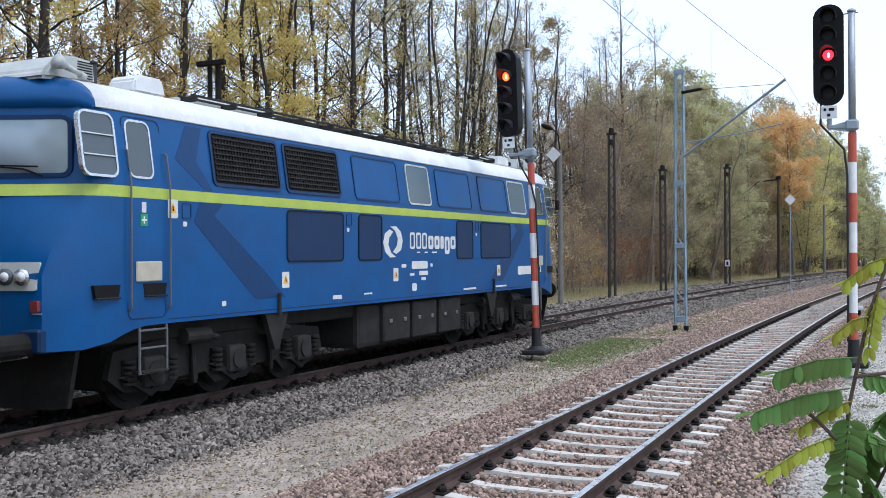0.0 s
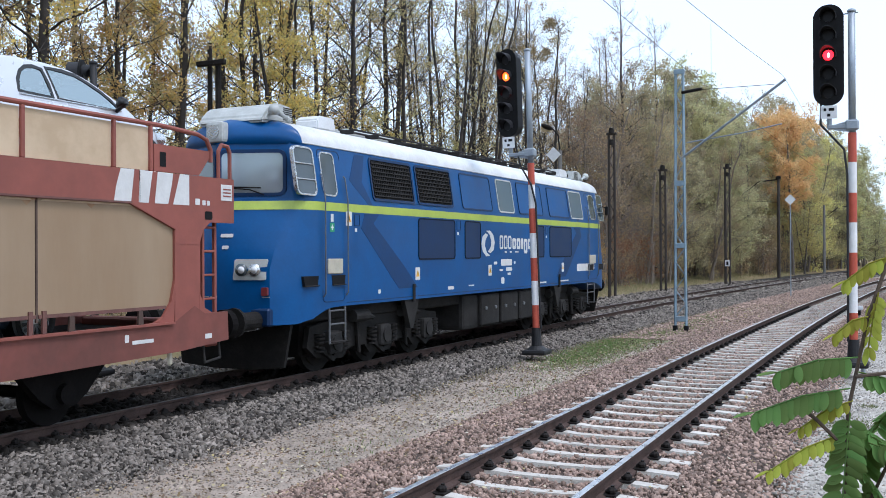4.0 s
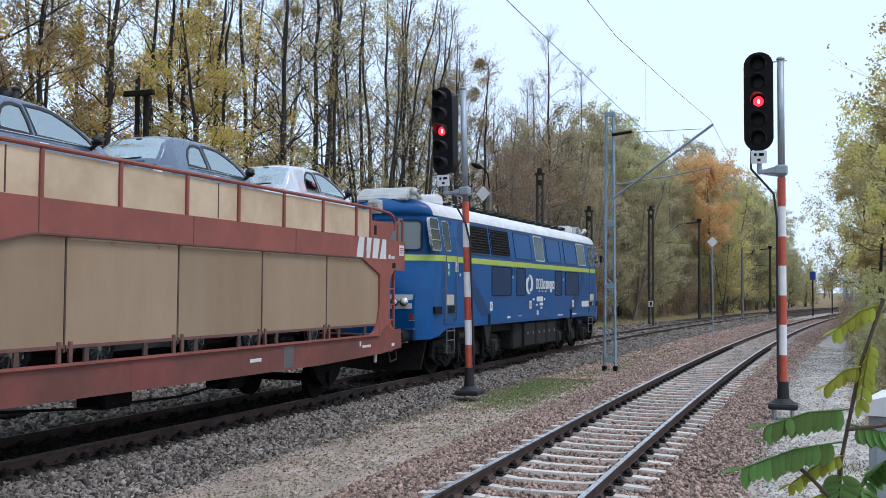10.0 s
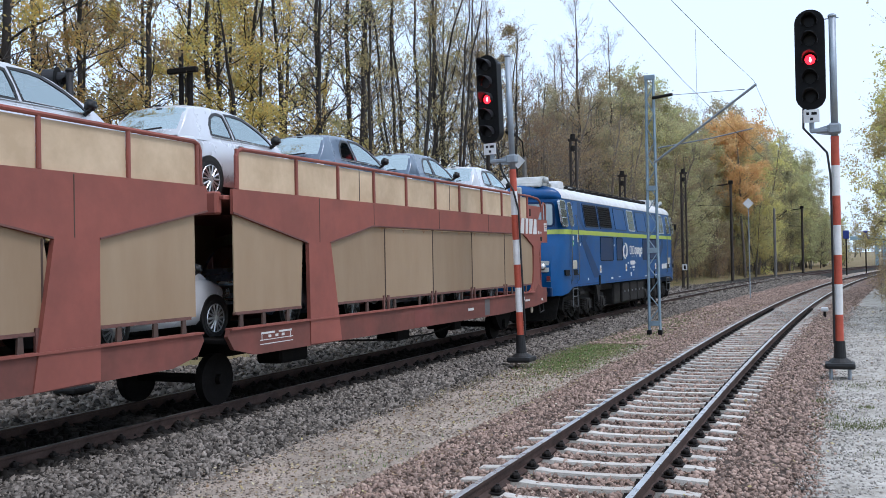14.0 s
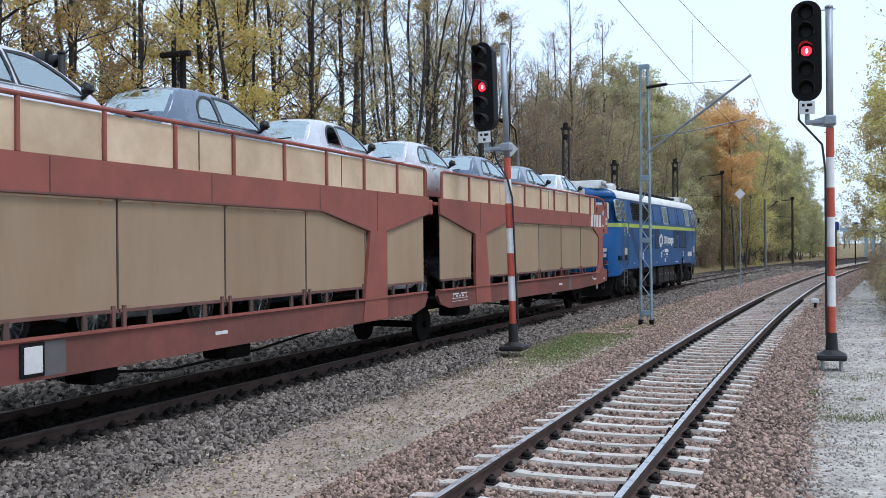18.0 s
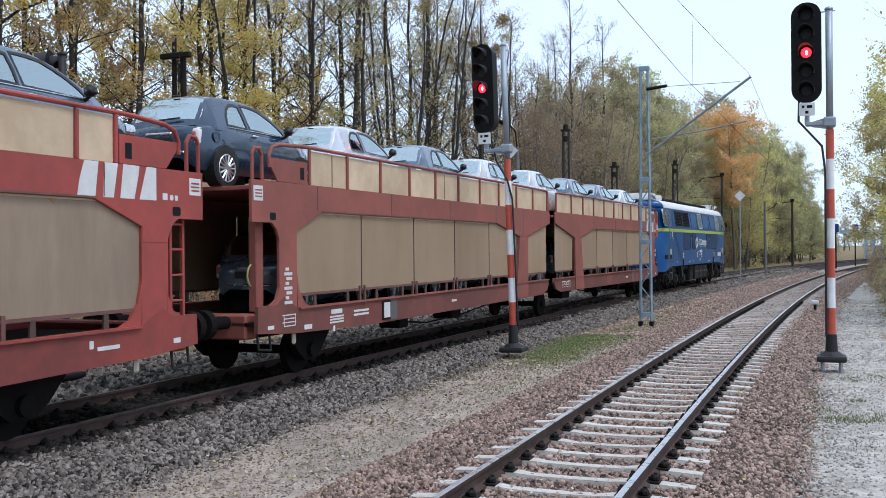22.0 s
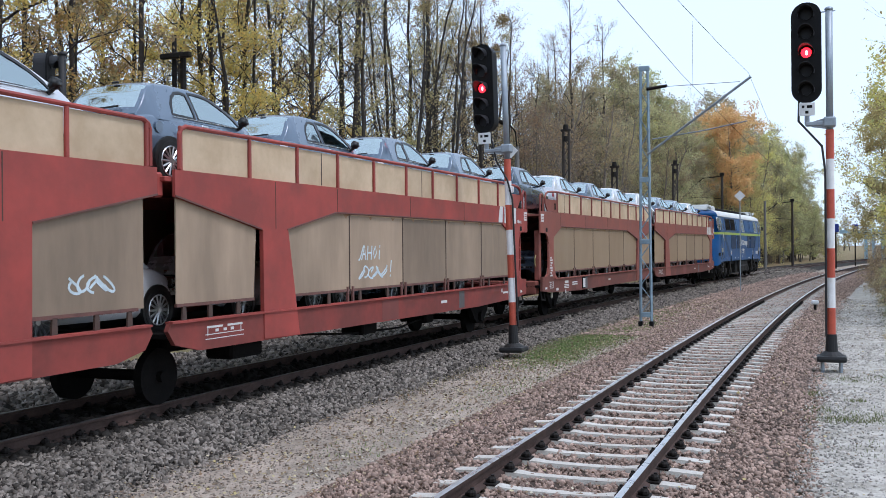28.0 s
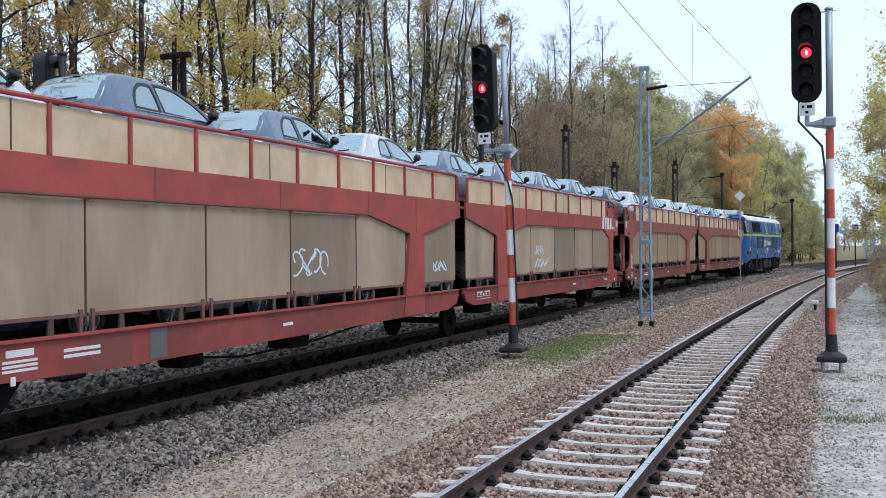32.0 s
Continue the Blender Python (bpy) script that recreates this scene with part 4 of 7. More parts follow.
for e in (-1, 1):
    for sx in (-1, 1):
        def on_nose(x, z, out):
            return (sx * x, e * (nose(x, z) + out), z)

        def nose_plate(outline, out0, out1):
            b_ = bmesh.new()
            lo = [b_.verts.new(on_nose(x, z, out0)) for x, z in outline]
            hi = [b_.verts.new(on_nose(x, z, out1)) for x, z in outline]
            b_.faces.new(lo)
            b_.faces.new(hi[::-1])
            for i in range(len(lo)):
                j = (i + 1) % len(lo)
                b_.faces.new((lo[i], hi[i], hi[j], lo[j]))
            return b_

        ws = part("windscreen", nose_plate([(0.55 + (x - 0.55) * 0.95, z) for x, z in round_rect(0.06, 1.08, 3.18, 3.9, 0.1)], -0.02, 0.012), M_glassblue, loco, "grey-blue reflecting windscreen")
        rim = bmesh.new()
        o, i_ = round_rect(0.03, 1.11, 3.14, 3.94, 0.13), round_rect(0.085, 1.055, 3.2, 3.88, 0.08)
        va = [[rim.verts.new(on_nose(x, z, out)) for x, z in ring] for ring, out in ((o, 0.0), (o, 0.022), (i_, 0.022), (i_, 0.0))]
        for k in range(len(o)):
            j = (k + 1) % len(o)
            for a, b in zip(va, va[1:]):
                rim.faces.new((a[k], a[j], b[j], b[k]))
        part("windscreen_seal", rim, M_navy, ws, "dark windscreen surround")
        bm = bmesh.new()
        tube(bm, [on_nose(0.78, 3.16, 0.05), on_nose(0.55, 3.25, 0.05), on_nose(0.25, 3.28, 0.05)], 0.012, 5)
        rod(bm, on_nose(0.72, 3.28, 0.04), on_nose(0.18, 3.3, 0.05), 0.012, n=5)
        part("wiper", bm, M_black, ws, "black windscreen wiper")
        hl = part("headlight_box", nose_plate(round_rect(0.48, 1.06, 1.72, 2.07, 0.03), -0.02, 0.025), M_roofgrey, loco, "pale grey headlight panel")
        for x, mat in ((0.64, M_glass), (0.87, M_chrome)):
            bm = bmesh.new()
            p = Vector(on_nose(x, 1.89, 0.02))
            rod(bm, p, p + Vector((sx * 0.01, e * 0.035, 0)), 0.105, n=18)
            part("headlight", bm, mat, hl, "round headlight glass", True)
            bm = bmesh.new()
            q = p + Vector((sx * 0.01, e * 0.03, 0))
            rod(bm, q, q + Vector((sx * 0.004, e * 0.012, 0)), 0.06, n=14)
            part("reflector", bm, M_label, hl, "pale lamp reflector", True)
        bm = bmesh.new()
        rod(bm, (sx * 0.88, e * 9.0, 1.05), (sx * 0.88, e * 9.64, 1.05), 0.15, n=14)
        rod(bm, (sx * 0.88, e * 9.64, 1.05), (sx * 0.88, e * 9.7, 1.05), 0.24, n=16)
        part("buffer", bm, M_grime, loco, "dark steel buffer")
        part("tail_marker", nose_plate(round_rect(1.0, 1.1, 1.46, 1.6, 0.02), 0.0, 0.05), M_marker, loco, "small dull red marker lamp")
        part("beam_seam", nose_plate([(0.02, 1.43), (1.12, 1.43), (1.12, 1.445), (0.02, 1.445)], 0.0, 0.008), M_roofgrey, loco)
        for k in range(2):
            part("lettering_bar", nose_plate(round_rect(0.14 + 0.05 * k, 0.36 - 0.05 * k, 2.44 - 0.2 * k, 2.5 - 0.2 * k, 0.02), 0.0, 0.006), M_letter, loco, "white stencilled lettering")
    bm = bmesh.new()
    rbox(bm, (0, e * 8.85, 1.1), (2.3, 0.5, 0.3), 0.03)
    part("buffer_beam", bm, M_navy, loco)
    bm = bmesh.new()
    tube(bm, [(-1.0, e * 9.15, 0.92), (-0.6, e * 9.32, 0.86), (0.6, e * 9.32, 0.86), (1.0, e * 9.15, 0.92)], 0.02)
    part("hand_bar", bm, M_chrome, loco)
    bm = bmesh.new()
    rbox(bm, (0, e * 8.98, 4.24), (0.36, 0.2, 0.36), 0.06, 2)
    top = part("top_lamp_box", bm, M_roofgrey, loco, "white top headlight box")
    bm = bmesh.new()
    rod(bm, (0, e * 9.07, 4.24), (0, e * 9.095, 4.24), 0.12, n=18)
    part("top_lamp", bm, M_chrome, top, "round top lamp")
    # roof box over the cab with its horns
    bm = bmesh.new()
    plate(bm, [(e * 8.66, 4.42), (e * 8.6, 4.54), (e * 8.4, 4.74), (e * 8.15, 4.8), (e * 7.75, 4.77), (e * 7.72, 4.46)], -0.72, 0.72, "x")
    bmesh.ops.bevel(bm, geom=bm.edges[:], offset=0.045, segments=2, affect="EDGES")
    rb = part("roof_box", bm, M_roofgrey, loco, "pale grey air-conditioning box")
    for k in range(7):
        bm = bmesh.new()
        box(bm, (0.724, e * 7.93, 4.52 + 0.035 * k), (0.012, 0.26, 0.014))
        part("grille_slat", bm, M_tank, rb)
    bm = bmesh.new()
    rod(bm, (0.84, e * 8.1, 4.53), (0.84, e * 8.38, 4.6), 0.028, 0.045, n=10)
    rod(bm, (0.84, e * 8.38, 4.6), (0.84, e * 8.52, 4.64), 0.045, 0.11, n=14)
    rod(bm, (0.84, e * 8.12, 4.53), (0.84, e * 8.05, 4.5), 0.05, n=10)
    part("horn", bm, M_roofgrey, loco, "grey air horn", True)
    bm = bmesh.new()
    plate(bm, [(e * 7.1, 4.46), (e * 7.08, 4.64), (e * 6.98, 4.72), (e * 6.5, 4.72), (e * 6.42, 4.46)], 0.3, 0.8, "x")
    bmesh.ops.bevel(bm, geom=bm.edges[:], offset=0.03, segments=2, affect="EDGES")
    part("roof_vent", bm, M_roof, loco, "white roof vent box")

# side of the body: louvres, panels, doors
for y0, y1 in ((-6.08, -4.42), (-4.2, -2.55)):
    z0, z1 = 3.2, 3.96
    bm = bmesh.new()
    plate(bm, round_rect(y0, y1, z0, z1, 0.07), 1.40, 1.432)
    lv = part("louvre", tumble(bm), M_black, loco, "dark louvred air intake")
    bm = bmesh.new()
    frame_ring(bm, y0 - 0.04, y1 + 0.04, z0 - 0.04, z1 + 0.04, 0.1, 0.05, 1.40, 1.452)
    part("louvre_frame", tumble(bm), M_navy, lv)
    for k in range(9):
        bm = bmesh.new()
        z = z0 + 0.06 + k * (z1 - z0 - 0.1) / 8.4
        rbox(bm, (1.444, (y0 + y1) / 2, z), (0.03, y1 - y0 - 0.1, 0.026), 0.006)
        part("slat", tumble(bm), M_tank, lv)
    for k in range(22):
        bm = bmesh.new()
        y = y0 + 0.07 + k * (y1 - y0 - 0.14) / 21
        box(bm, (1.437, y, (z0 + z1) / 2), (0.012, 0.018, z1 - z0 - 0.08))
        part("grille_bar", tumble(bm), M_tank, lv)
for y0, y1, mat, rim in ((-2.0, -0.3, M_blue, M_navy), (0.13, 1.12, M_sidepane, M_roofgrey), (1.5, 3.25, M_blue, M_navy), (3.8, 5.5, M_blue, M_navy), (5.68, 6.8, M_sidepane, M_roofgrey)):
    bm = bmesh.new()
    plate(bm, round_rect(y0, y1, 3.18, 3.96, 0.09), 1.4, 1.436)
    w = part("side_panel", tumble(bm), mat, loco, "upper side panel with a rubber seal")
    bm = bmesh.new()
    frame_ring(bm, y0 - 0.03, y1 + 0.03, 3.15, 3.99, 0.11, 0.035, 1.4, 1.446)
    part("panel_seal", tumble(bm), rim, w)
for y0, y1 in ((-4.24, -2.5), (-1.93, -1.08), (2.4, 3.26), (3.76, 5.6)):
    bm = bmesh.new()
    plate(bm, round_rect(y0, y1, 2.04, 2.86, 0.08), 1.4, 1.436)
    w = part("intake_panel", bm, M_navy, loco, "dark blue intake mesh panel")
    bm = bmesh.new()
    frame_ring(bm, y0 - 0.025, y1 + 0.025, 2.015, 2.885, 0.09, 0.03, 1.4, 1.444)
    part("panel_seal", bm, M_seal, w)
for y0 in (-6.83, -2.38, 3.42):
    bm = bmesh.new()
    frame_ring(bm, y0, y0 + 0.2, 2.66, 2.88, 0.03, 0.016, 1.42, 1.438)
    hatch = part("filler_flap", bm, M_navy, loco, "small blue flap")
    bm = bmesh.new()
    plate(bm, round_rect(y0 + 0.02, y0 + 0.1, 2.55, 2.62, 0.02), 1.42, 1.437)
    part("flap_mark", bm, M_letter, hatch)
for e in (-1, 1):
    lo, hi = sorted((e * 8.06, e * 8.62))
    bm = bmesh.new()
    plate(bm, round_rect(lo, hi, 3.18, 3.97, 0.1), 1.38, 1.436)
    w = part("cab_window", tumble(bm), M_glass, loco, "cab side window with chrome bars")
    bm = bmesh.new()
    frame_ring(bm, lo - 0.03, hi + 0.03, 3.15, 4.0, 0.13, 0.034, 1.38, 1.448)
    part("window_frame", tumble(bm), M_chrome, w, "bright metal window frame")
    for z in (3.43, 3.7):
        bm = bmesh.new()
        rbox(bm, (1.45, (lo + hi) / 2, z), (0.02, hi - lo, 0.025), 0.006)
        part("window_bar", tumble(bm), M_chrome, w)
    lo, hi = sorted((e * 7.16, e * 7.9))
    bm = bmesh.new()
    frame_ring(bm, lo, hi, 1.3, 4.0, 0.1, 0.014, 1.4, 1.437)
    d = part("cab_door", tumble(bm), M_navy, loco, "blue cab door with a tall window")
    a, b = sorted((e * 7.4, e * 7.82))
    bm = bmesh.new()
    plate(bm, round_rect(a, b, 3.2, 3.93, 0.1), 1.4, 1.438)
    part("door_glass", tumble(bm), M_glass, d, "dark door window")
    bm = bmesh.new()
    frame_ring(bm, a - 0.03, b + 0.03, 3.17, 3.96, 0.12, 0.03, 1.4, 1.446)
    part("door_seal", tumble(bm), M_chrome, d)
    for u in (7.13, 7.88):
        bm = bmesh.new()
        tube(bm, [(1.44, e * u, 1.4), (1.485, e * u, 1.46), (1.485, e * u, 3.1), (1.42, e * u, 3.52), (1.38, e * u, 3.55)], 0.013)
        part("grab_rail", bm, M_rail_grey, loco, "grey vertical grab rail")
    bm = bmesh.new()
    rbox(bm, (1.44, e * 7.5, 1.93), (0.03, 0.5, 0.27), 0.02)
    part("cream_panel", bm, M_cream, loco, "dusty cream step panel")
    for u in (8.26, 7.38):
        bm = bmesh.new()
        plate(bm, [(e * u - 0.2, 1.6), (e * u + 0.2, 1.6), (e * u + 0.23, 1.77), (e * u - 0.23, 1.77)], 1.34, 1.437)
        n = part("step_niche", bm, M_black, loco, "dark foothold niche")
        bm = bmesh.new()
        rbox(bm, (1.45, e * u, 1.6), (0.05, 0.42, 0.02), 0.006)
        part("step_tread", bm, M_tank, n)
    # ladder below the door
    l = bmesh.new()
    tube(l, [(1.4, e * 7.14, 1.24), (1.42, e * 7.14, 1.12), (1.42, e * 7.14, 0.57), (1.42, e * 7.67, 0.57), (1.42, e * 7.67, 1.12), (1.4, e * 7.67, 1.24)], 0.02)
    rod(l, (1.42, e * 7.14, 0.9), (1.42, e * 7.67, 0.9), 0.016, n=6)
    rod(l, (1.42, e * 7.14, 1.14), (1.42, e * 7.67, 1.14), 0.016, n=6)
    part("step_frame", l, M_rail_grey, loco, "bent tube boarding step")
    l = bmesh.new()
    rbox(l, (1.38, e * 7.4, 0.58), (0.2, 0.5, 0.02), 0.005)
    part("step_plate", l, M_tank, loco)
    # darker paint wedge
    l = bmesh.new()
    plate(l, [(e * 6.45, 2.9), (e * 5.9, 2.9), (e * 6.12, 2.72), (e * 4.89, 1.9), (e * 4.3, 1.45), (e * 5.1, 1.45), (e * 5.41, 1.68), (e * 6.57, 2.62)], 1.42, 1.4335)
    part("paint_wedge", l, M_wedge, loco, "darker blue slanted paint band")
    l = bmesh.new()
    plate(l, [(e * 6.3, 3.07), (e * 6.9, 3.5), (e * 6.6, 4.0), (e * 6.25, 4.0), (e * 6.45, 3.5), (e * 6.15, 3.07)], 1.42, 1.4335)
    part("paint_wedge", tumble(l), M_wedge, loco, "darker blue slanted paint band")
    l = bmesh.new()
    rbox(l, (1.5, e * 8.72, 3.5), (0.1, 0.16, 0.3), 0.03)
    rod(l, (1.3, e * 8.6, 3.66), (1.5, e * 8.72, 3.6), 0.015, n=6)
    if e > 0:
        part("side_mirror", l, M_black, loco, "black outside mirror")
# emblem and lettering marks on the side
for flip in (1, -1):
    bm = bmesh.new()
    curl = [(-0.4, -0.02), (-0.33, 0.16), (-0.14, 0.24), (0.0, 0.2), (-0.16, 0.08), (-0.2, -0.06), (-0.08, -0.22), (0.12, -0.3), (-0.12, -0.31), (-0.32, -0.2)]
    plate(bm, [(-0.61 + flip * p, 2.38 + flip * q) for p, q in curl], 1.42, 1.436)
    part("emblem", bm, M_letter, loco, "white swirl emblem")
for y, w, h, dz, heavy in ((0.22, 0.22, 0.34, 0.0, 0.05), (0.5, 0.22, 0.34, 0.0, 0.05), (0.77, 0.22, 0.34, 0.0, 0.05), (1.07, 0.24, 0.28, -0.03, 0.08), (1.37, 0.24, 0.28, -0.03, 0.08), (1.62, 0.16, 0.28, -0.03, 0.075), (1.88, 0.24, 0.38, -0.09, 0.08), (2.18, 0.26, 0.28, -0.03, 0.08)):
    bm = bmesh.new()
    frame_ring(bm, y - w / 2, y + w / 2, 2.41 + dz - h / 2, 2.41 + dz + h / 2, 0.06, heavy, 1.42, 1.436)
    part("emblem_bar", bm, M_letter, loco, "white block of the operator's mark")
for y, z, w, h in ((-0.16, 1.9, 0.2, 0.07), (0.55, 1.91, 0.72, 0.16), (1.1, 1.9, 0.1, 0.07), (0.2, 1.72, 0.2, 0.05), (0.72, 1.74, 0.4, 0.09), (0.72, 1.62, 0.2, 0.06), (6.9, 1.69, 1.5, 0.22), (-2.7, 1.38, 0.3, 0.07), (-1.6, 1.4, 0.3, 0.03), (3.1, 1.33, 0.7, 0.04), (5.0, 1.33, 0.7, 0.04), (0.3, 1.46, 0.2, 0.16), (-5.9, 1.42, 0.1, 0.08), (0.5, 2.17, 0.14, 0.03), (0.85, 2.17, 0.14, 0.03), (1.25, 2.17, 0.24, 0.03)):
    bm = bmesh.new()
    plate(bm, round_rect(y - w / 2, y + w / 2, z - h / 2, z + h / 2, min(h, w) * 0.3), 1.42, 1.4355)
    part("lettering_bar", bm, M_letter, loco, "white stencilled lettering")
for y, z in ((-7.02, 2.79), (-4.3, 1.73), (-0.5, 1.73), (4.85, 1.72)):
    bm = bmesh.new()
    plate(bm, round_rect(y - 0.1, y + 0.1, z - 0.13, z + 0.13, 0.02), 1.42, 1.4362)
    s = part("warning_plate", bm, M_letter, loco, "white warning plate with an orange triangle")
    bm = bmesh.new()
    plate(bm, [(y - 0.075, z - 0.06), (y + 0.075, z - 0.06), (y, z + 0.09)], 1.43, 1.4385)
    tr = part("triangle", bm, M_yellow, s, "orange warning triangle")
    bm = bmesh.new()
    plate(bm, [(y - 0.012, z - 0.03), (y + 0.02, z - 0.03), (y + 0.008, z + 0.04), (y - 0.014, z + 0.04)], 1.43, 1.4397)
    part("triangle_mark", bm, M_black, s)
bm = bmesh.new()
plate(bm, round_rect(-7.66, -7.52, 2.54, 2.7, 0.01), 1.42, 1.4385)
aid = part("first_aid_sign", bm, M_green, loco, "small green first-aid sign")
bm = bmesh.new()
box(bm, (1.437, -7.59, 2.62), (0.006, 0.1, 0.025))
box(bm, (1.437, -7.59, 2.62), (0.0064, 0.025, 0.1))
part("first_aid_cross", bm, M_letter, aid)
bm = bmesh.new()
plate(bm, round_rect(-7.63, -7.55, 2.72, 2.86, 0.01), 1.42, 1.4385)
part("small_plate", bm, M_letter, loco, "small white plate over the first-aid sign")
# gutter, skirt seam, roof walk
bm = bmesh.new()
rbox(bm, (1.287, 0, 4.06), (0.03, 16.5, 0.022), 0.008)
part("gutter", bm, M_roofgrey, loco)
bm = bmesh.new()
rbox(bm, (1.43, 0, 1.27), (0.012, 14.2, 0.015), 0.004)
part("skirt_seam", bm, M_navy, loco)
for x in (0.66, 0.4):
    bm = bmesh.new()
    rod(bm, (x, -5.7, 4.62), (x, 7.4, 4.62), 0.02, n=6)
    part("roof_rail", bm, M_tank, loco, "dark roof walkway rail")
for k in range(14):
    bm = bmesh.new()
    rbox(bm, (0.53, -5.6 + k, 4.575), (0.32, 0.05, 0.09), 0.01)
    part("roof_walk_bearer", bm, M_tank, loco)
for y0, l, z, mat in ((1.2, 4.2, 4.6, M_tank), (-4.3, 2.0, 4.63, M_roofgrey), (6.6, 1.3, 4.66, M_roofgrey), (-1.9, 1.6, 4.6, M_tank)):
    bm = bmesh.new()
    rbox(bm, (-0.1, y0, z - 0.02), (0.9, l, 0.18), 0.06, 2)
    part("roof_hatch", bm, mat, loco, "exhaust and fan hatch on the roof")
# under the floor
bm = bmesh.new()
rbox(bm, (0, 0.3, 0.76), (2.5, 4.0, 0.82), 0.1, 2)
part("fuel_tank", bm, M_tank, loco, "dusty dark fuel tank")
for k in range(3):
    bm = bmesh.new()
    rbox(bm, (1.3, 0.0 + 1.25 * k - 0.3, 0.78), (0.12, 1.1, 0.74), 0.03)
    bx = part("battery_box", bm, M_tank, loco, "dusty grey battery box")
    for dy in (-0.3, 0.3):
        bm = bmesh.new()
        rbox(bm, (1.37, 1.25 * k - 0.3 + dy, 0.82), (0.03, 0.12, 0.08), 0.01)
        part("latch", bm, M_rail_grey, bx)
for u in (-4.5, 4.5):
    bm = bmesh.new()
    plate(bm, [(u - 0.32, 1.2), (u + 0.32, 1.2), (u + 0.06, 0.62), (u - 0.06, 0.62)], 1.3, 1.4)
    rod(bm, (1.45, u, 1.16), (1.45, u, 1.52), 0.035, n=8)
    part("bogie_bracket", bm, M_tank, loco, "triangular side bearer bracket")
SPIN = []
bm = bmesh.new()
rbox(bm, (0, 0, 1.1), (2.3, 16.4, 0.3), 0.03)
part("underframe", bm, M_grime, loco, "grimy underframe")
for e in (-1, 1):
    bm = bmesh.new()
    plate(bm, [(-1.25, 0.95), (1.25, 0.95), (1.1, 0.22), (0.4, 0.16), (-0.4, 0.16), (-1.1, 0.22)], e * 8.55, e * 8.62, "y")
    part("rail_guard", bm, M_grime, loco, "black rail guard plate")
for b in (-5.35, 5.35):
    for sx in (-1, 1):
        bm = bmesh.new()
        plate(bm, [(b - 2.6, 0.5), (b - 2.5, 0.86), (b - 1.2, 1.0), (b + 1.2, 1.0), (b + 2.5, 0.86), (b + 2.6, 0.5), (b + 2.3, 0.3), (b + 1.4, 0.22), (b + 1.2, 0.4), (b + 0.6, 0.4), (b + 0.4, 0.22), (b - 0.4, 0.22), (b - 0.6, 0.4), (b - 1.2, 0.4), (b - 1.4, 0.22), (b - 2.3, 0.3)], sx * 1.02, sx * 1.12)
        part("bogie_frame", bm, M_grime, loco, "grimy bogie frame")
    bm = bmesh.new()
    rbox(bm, (0, b, 0.68), (1.8, 4.9, 0.75), 0.05)
    part("traction_motor", bm, M_grime, loco)
    for dy in (-1.85, 0, 1.85):
        bm = bmesh.new()
        for sx in (-1, 1):
            rod(bm, (sx * 0.69, 0, 0), (sx * 0.82, 0, 0), 0.55, n=28)
            rod(bm, (sx * 0.82, 0, 0), (sx * 0.86, 0, 0), 0.44, n=28)
        rod(bm, (-0.9, 0, 0), (0.9, 0, 0), 0.1, n=10)
        w = part("wheelset", bm, M_grime, loco, "dark steel wheelset")
        SPIN.append((w, 0, b + dy, 0.55, 0.55))
        for sx in (-1, 1):
            bm = bmesh.new()
            rbox(bm, (sx * 1.18, b + dy, 0.55), (0.2, 0.42, 0.42), 0.06, 2)
            rod(bm, (sx * 1.26, b + dy, 0.55), (sx * 1.31, b + dy, 0.55), 0.15, n=14)
            part("axle_box", bm, M_tank, loco, "dusty axle box")
            for ds in (-0.42, 0.42):
                bm = bmesh.new()
                for k in range(5):
                    rod(bm, (sx * 1.18, b + dy + ds, 0.4 + 0.075 * k), (sx * 1.18, b + dy + ds, 0.435 + 0.075 * k), 0.1, n=10)
                part("coil_spring", bm, M_grime, loco)
            if sx > 0:
                bm = bmesh.new()
                plate(bm, [(b + dy - 0.55, 0.5), (b + dy, 0.2), (b + dy + 0.55, 0.5), (b + dy + 0.45, 0.56), (b + dy, 0.3), (b + dy - 0.45, 0.56)], 1.13, 1.2)
                part("equaliser_bar", bm, M_grime, loco)
    for dy in (-0.95, 0.95):
        bm = bmesh.new()
        rod(bm, (1.22, b + dy - 0.28, 0.98), (1.22, b + dy + 0.25, 0.98), 0.12, n=12)
        rod(bm, (1.22, b + dy + 0.25, 0.98), (1.22, b + dy + 0.5, 0.92), 0.05, n=8)
        part("brake_cylinder", bm, M_tank, loco, "dusty brake cylinder")
        bm = bmesh.new()
        rod(bm, (1.16, b + dy, 0.9), (1.2, b + dy, 0.28), 0.04, n=6)
        rbox(bm, (1.12, b + dy + 0.06, 0.45), (0.12, 0.12, 0.3), 0.02)
        part("brake_rigging", bm, M_grime, loco)
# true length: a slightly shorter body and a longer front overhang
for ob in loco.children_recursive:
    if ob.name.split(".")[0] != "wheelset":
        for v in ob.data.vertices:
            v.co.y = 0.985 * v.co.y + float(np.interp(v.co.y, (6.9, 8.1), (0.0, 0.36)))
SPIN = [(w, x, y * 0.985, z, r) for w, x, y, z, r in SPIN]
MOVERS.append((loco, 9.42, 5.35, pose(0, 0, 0)))

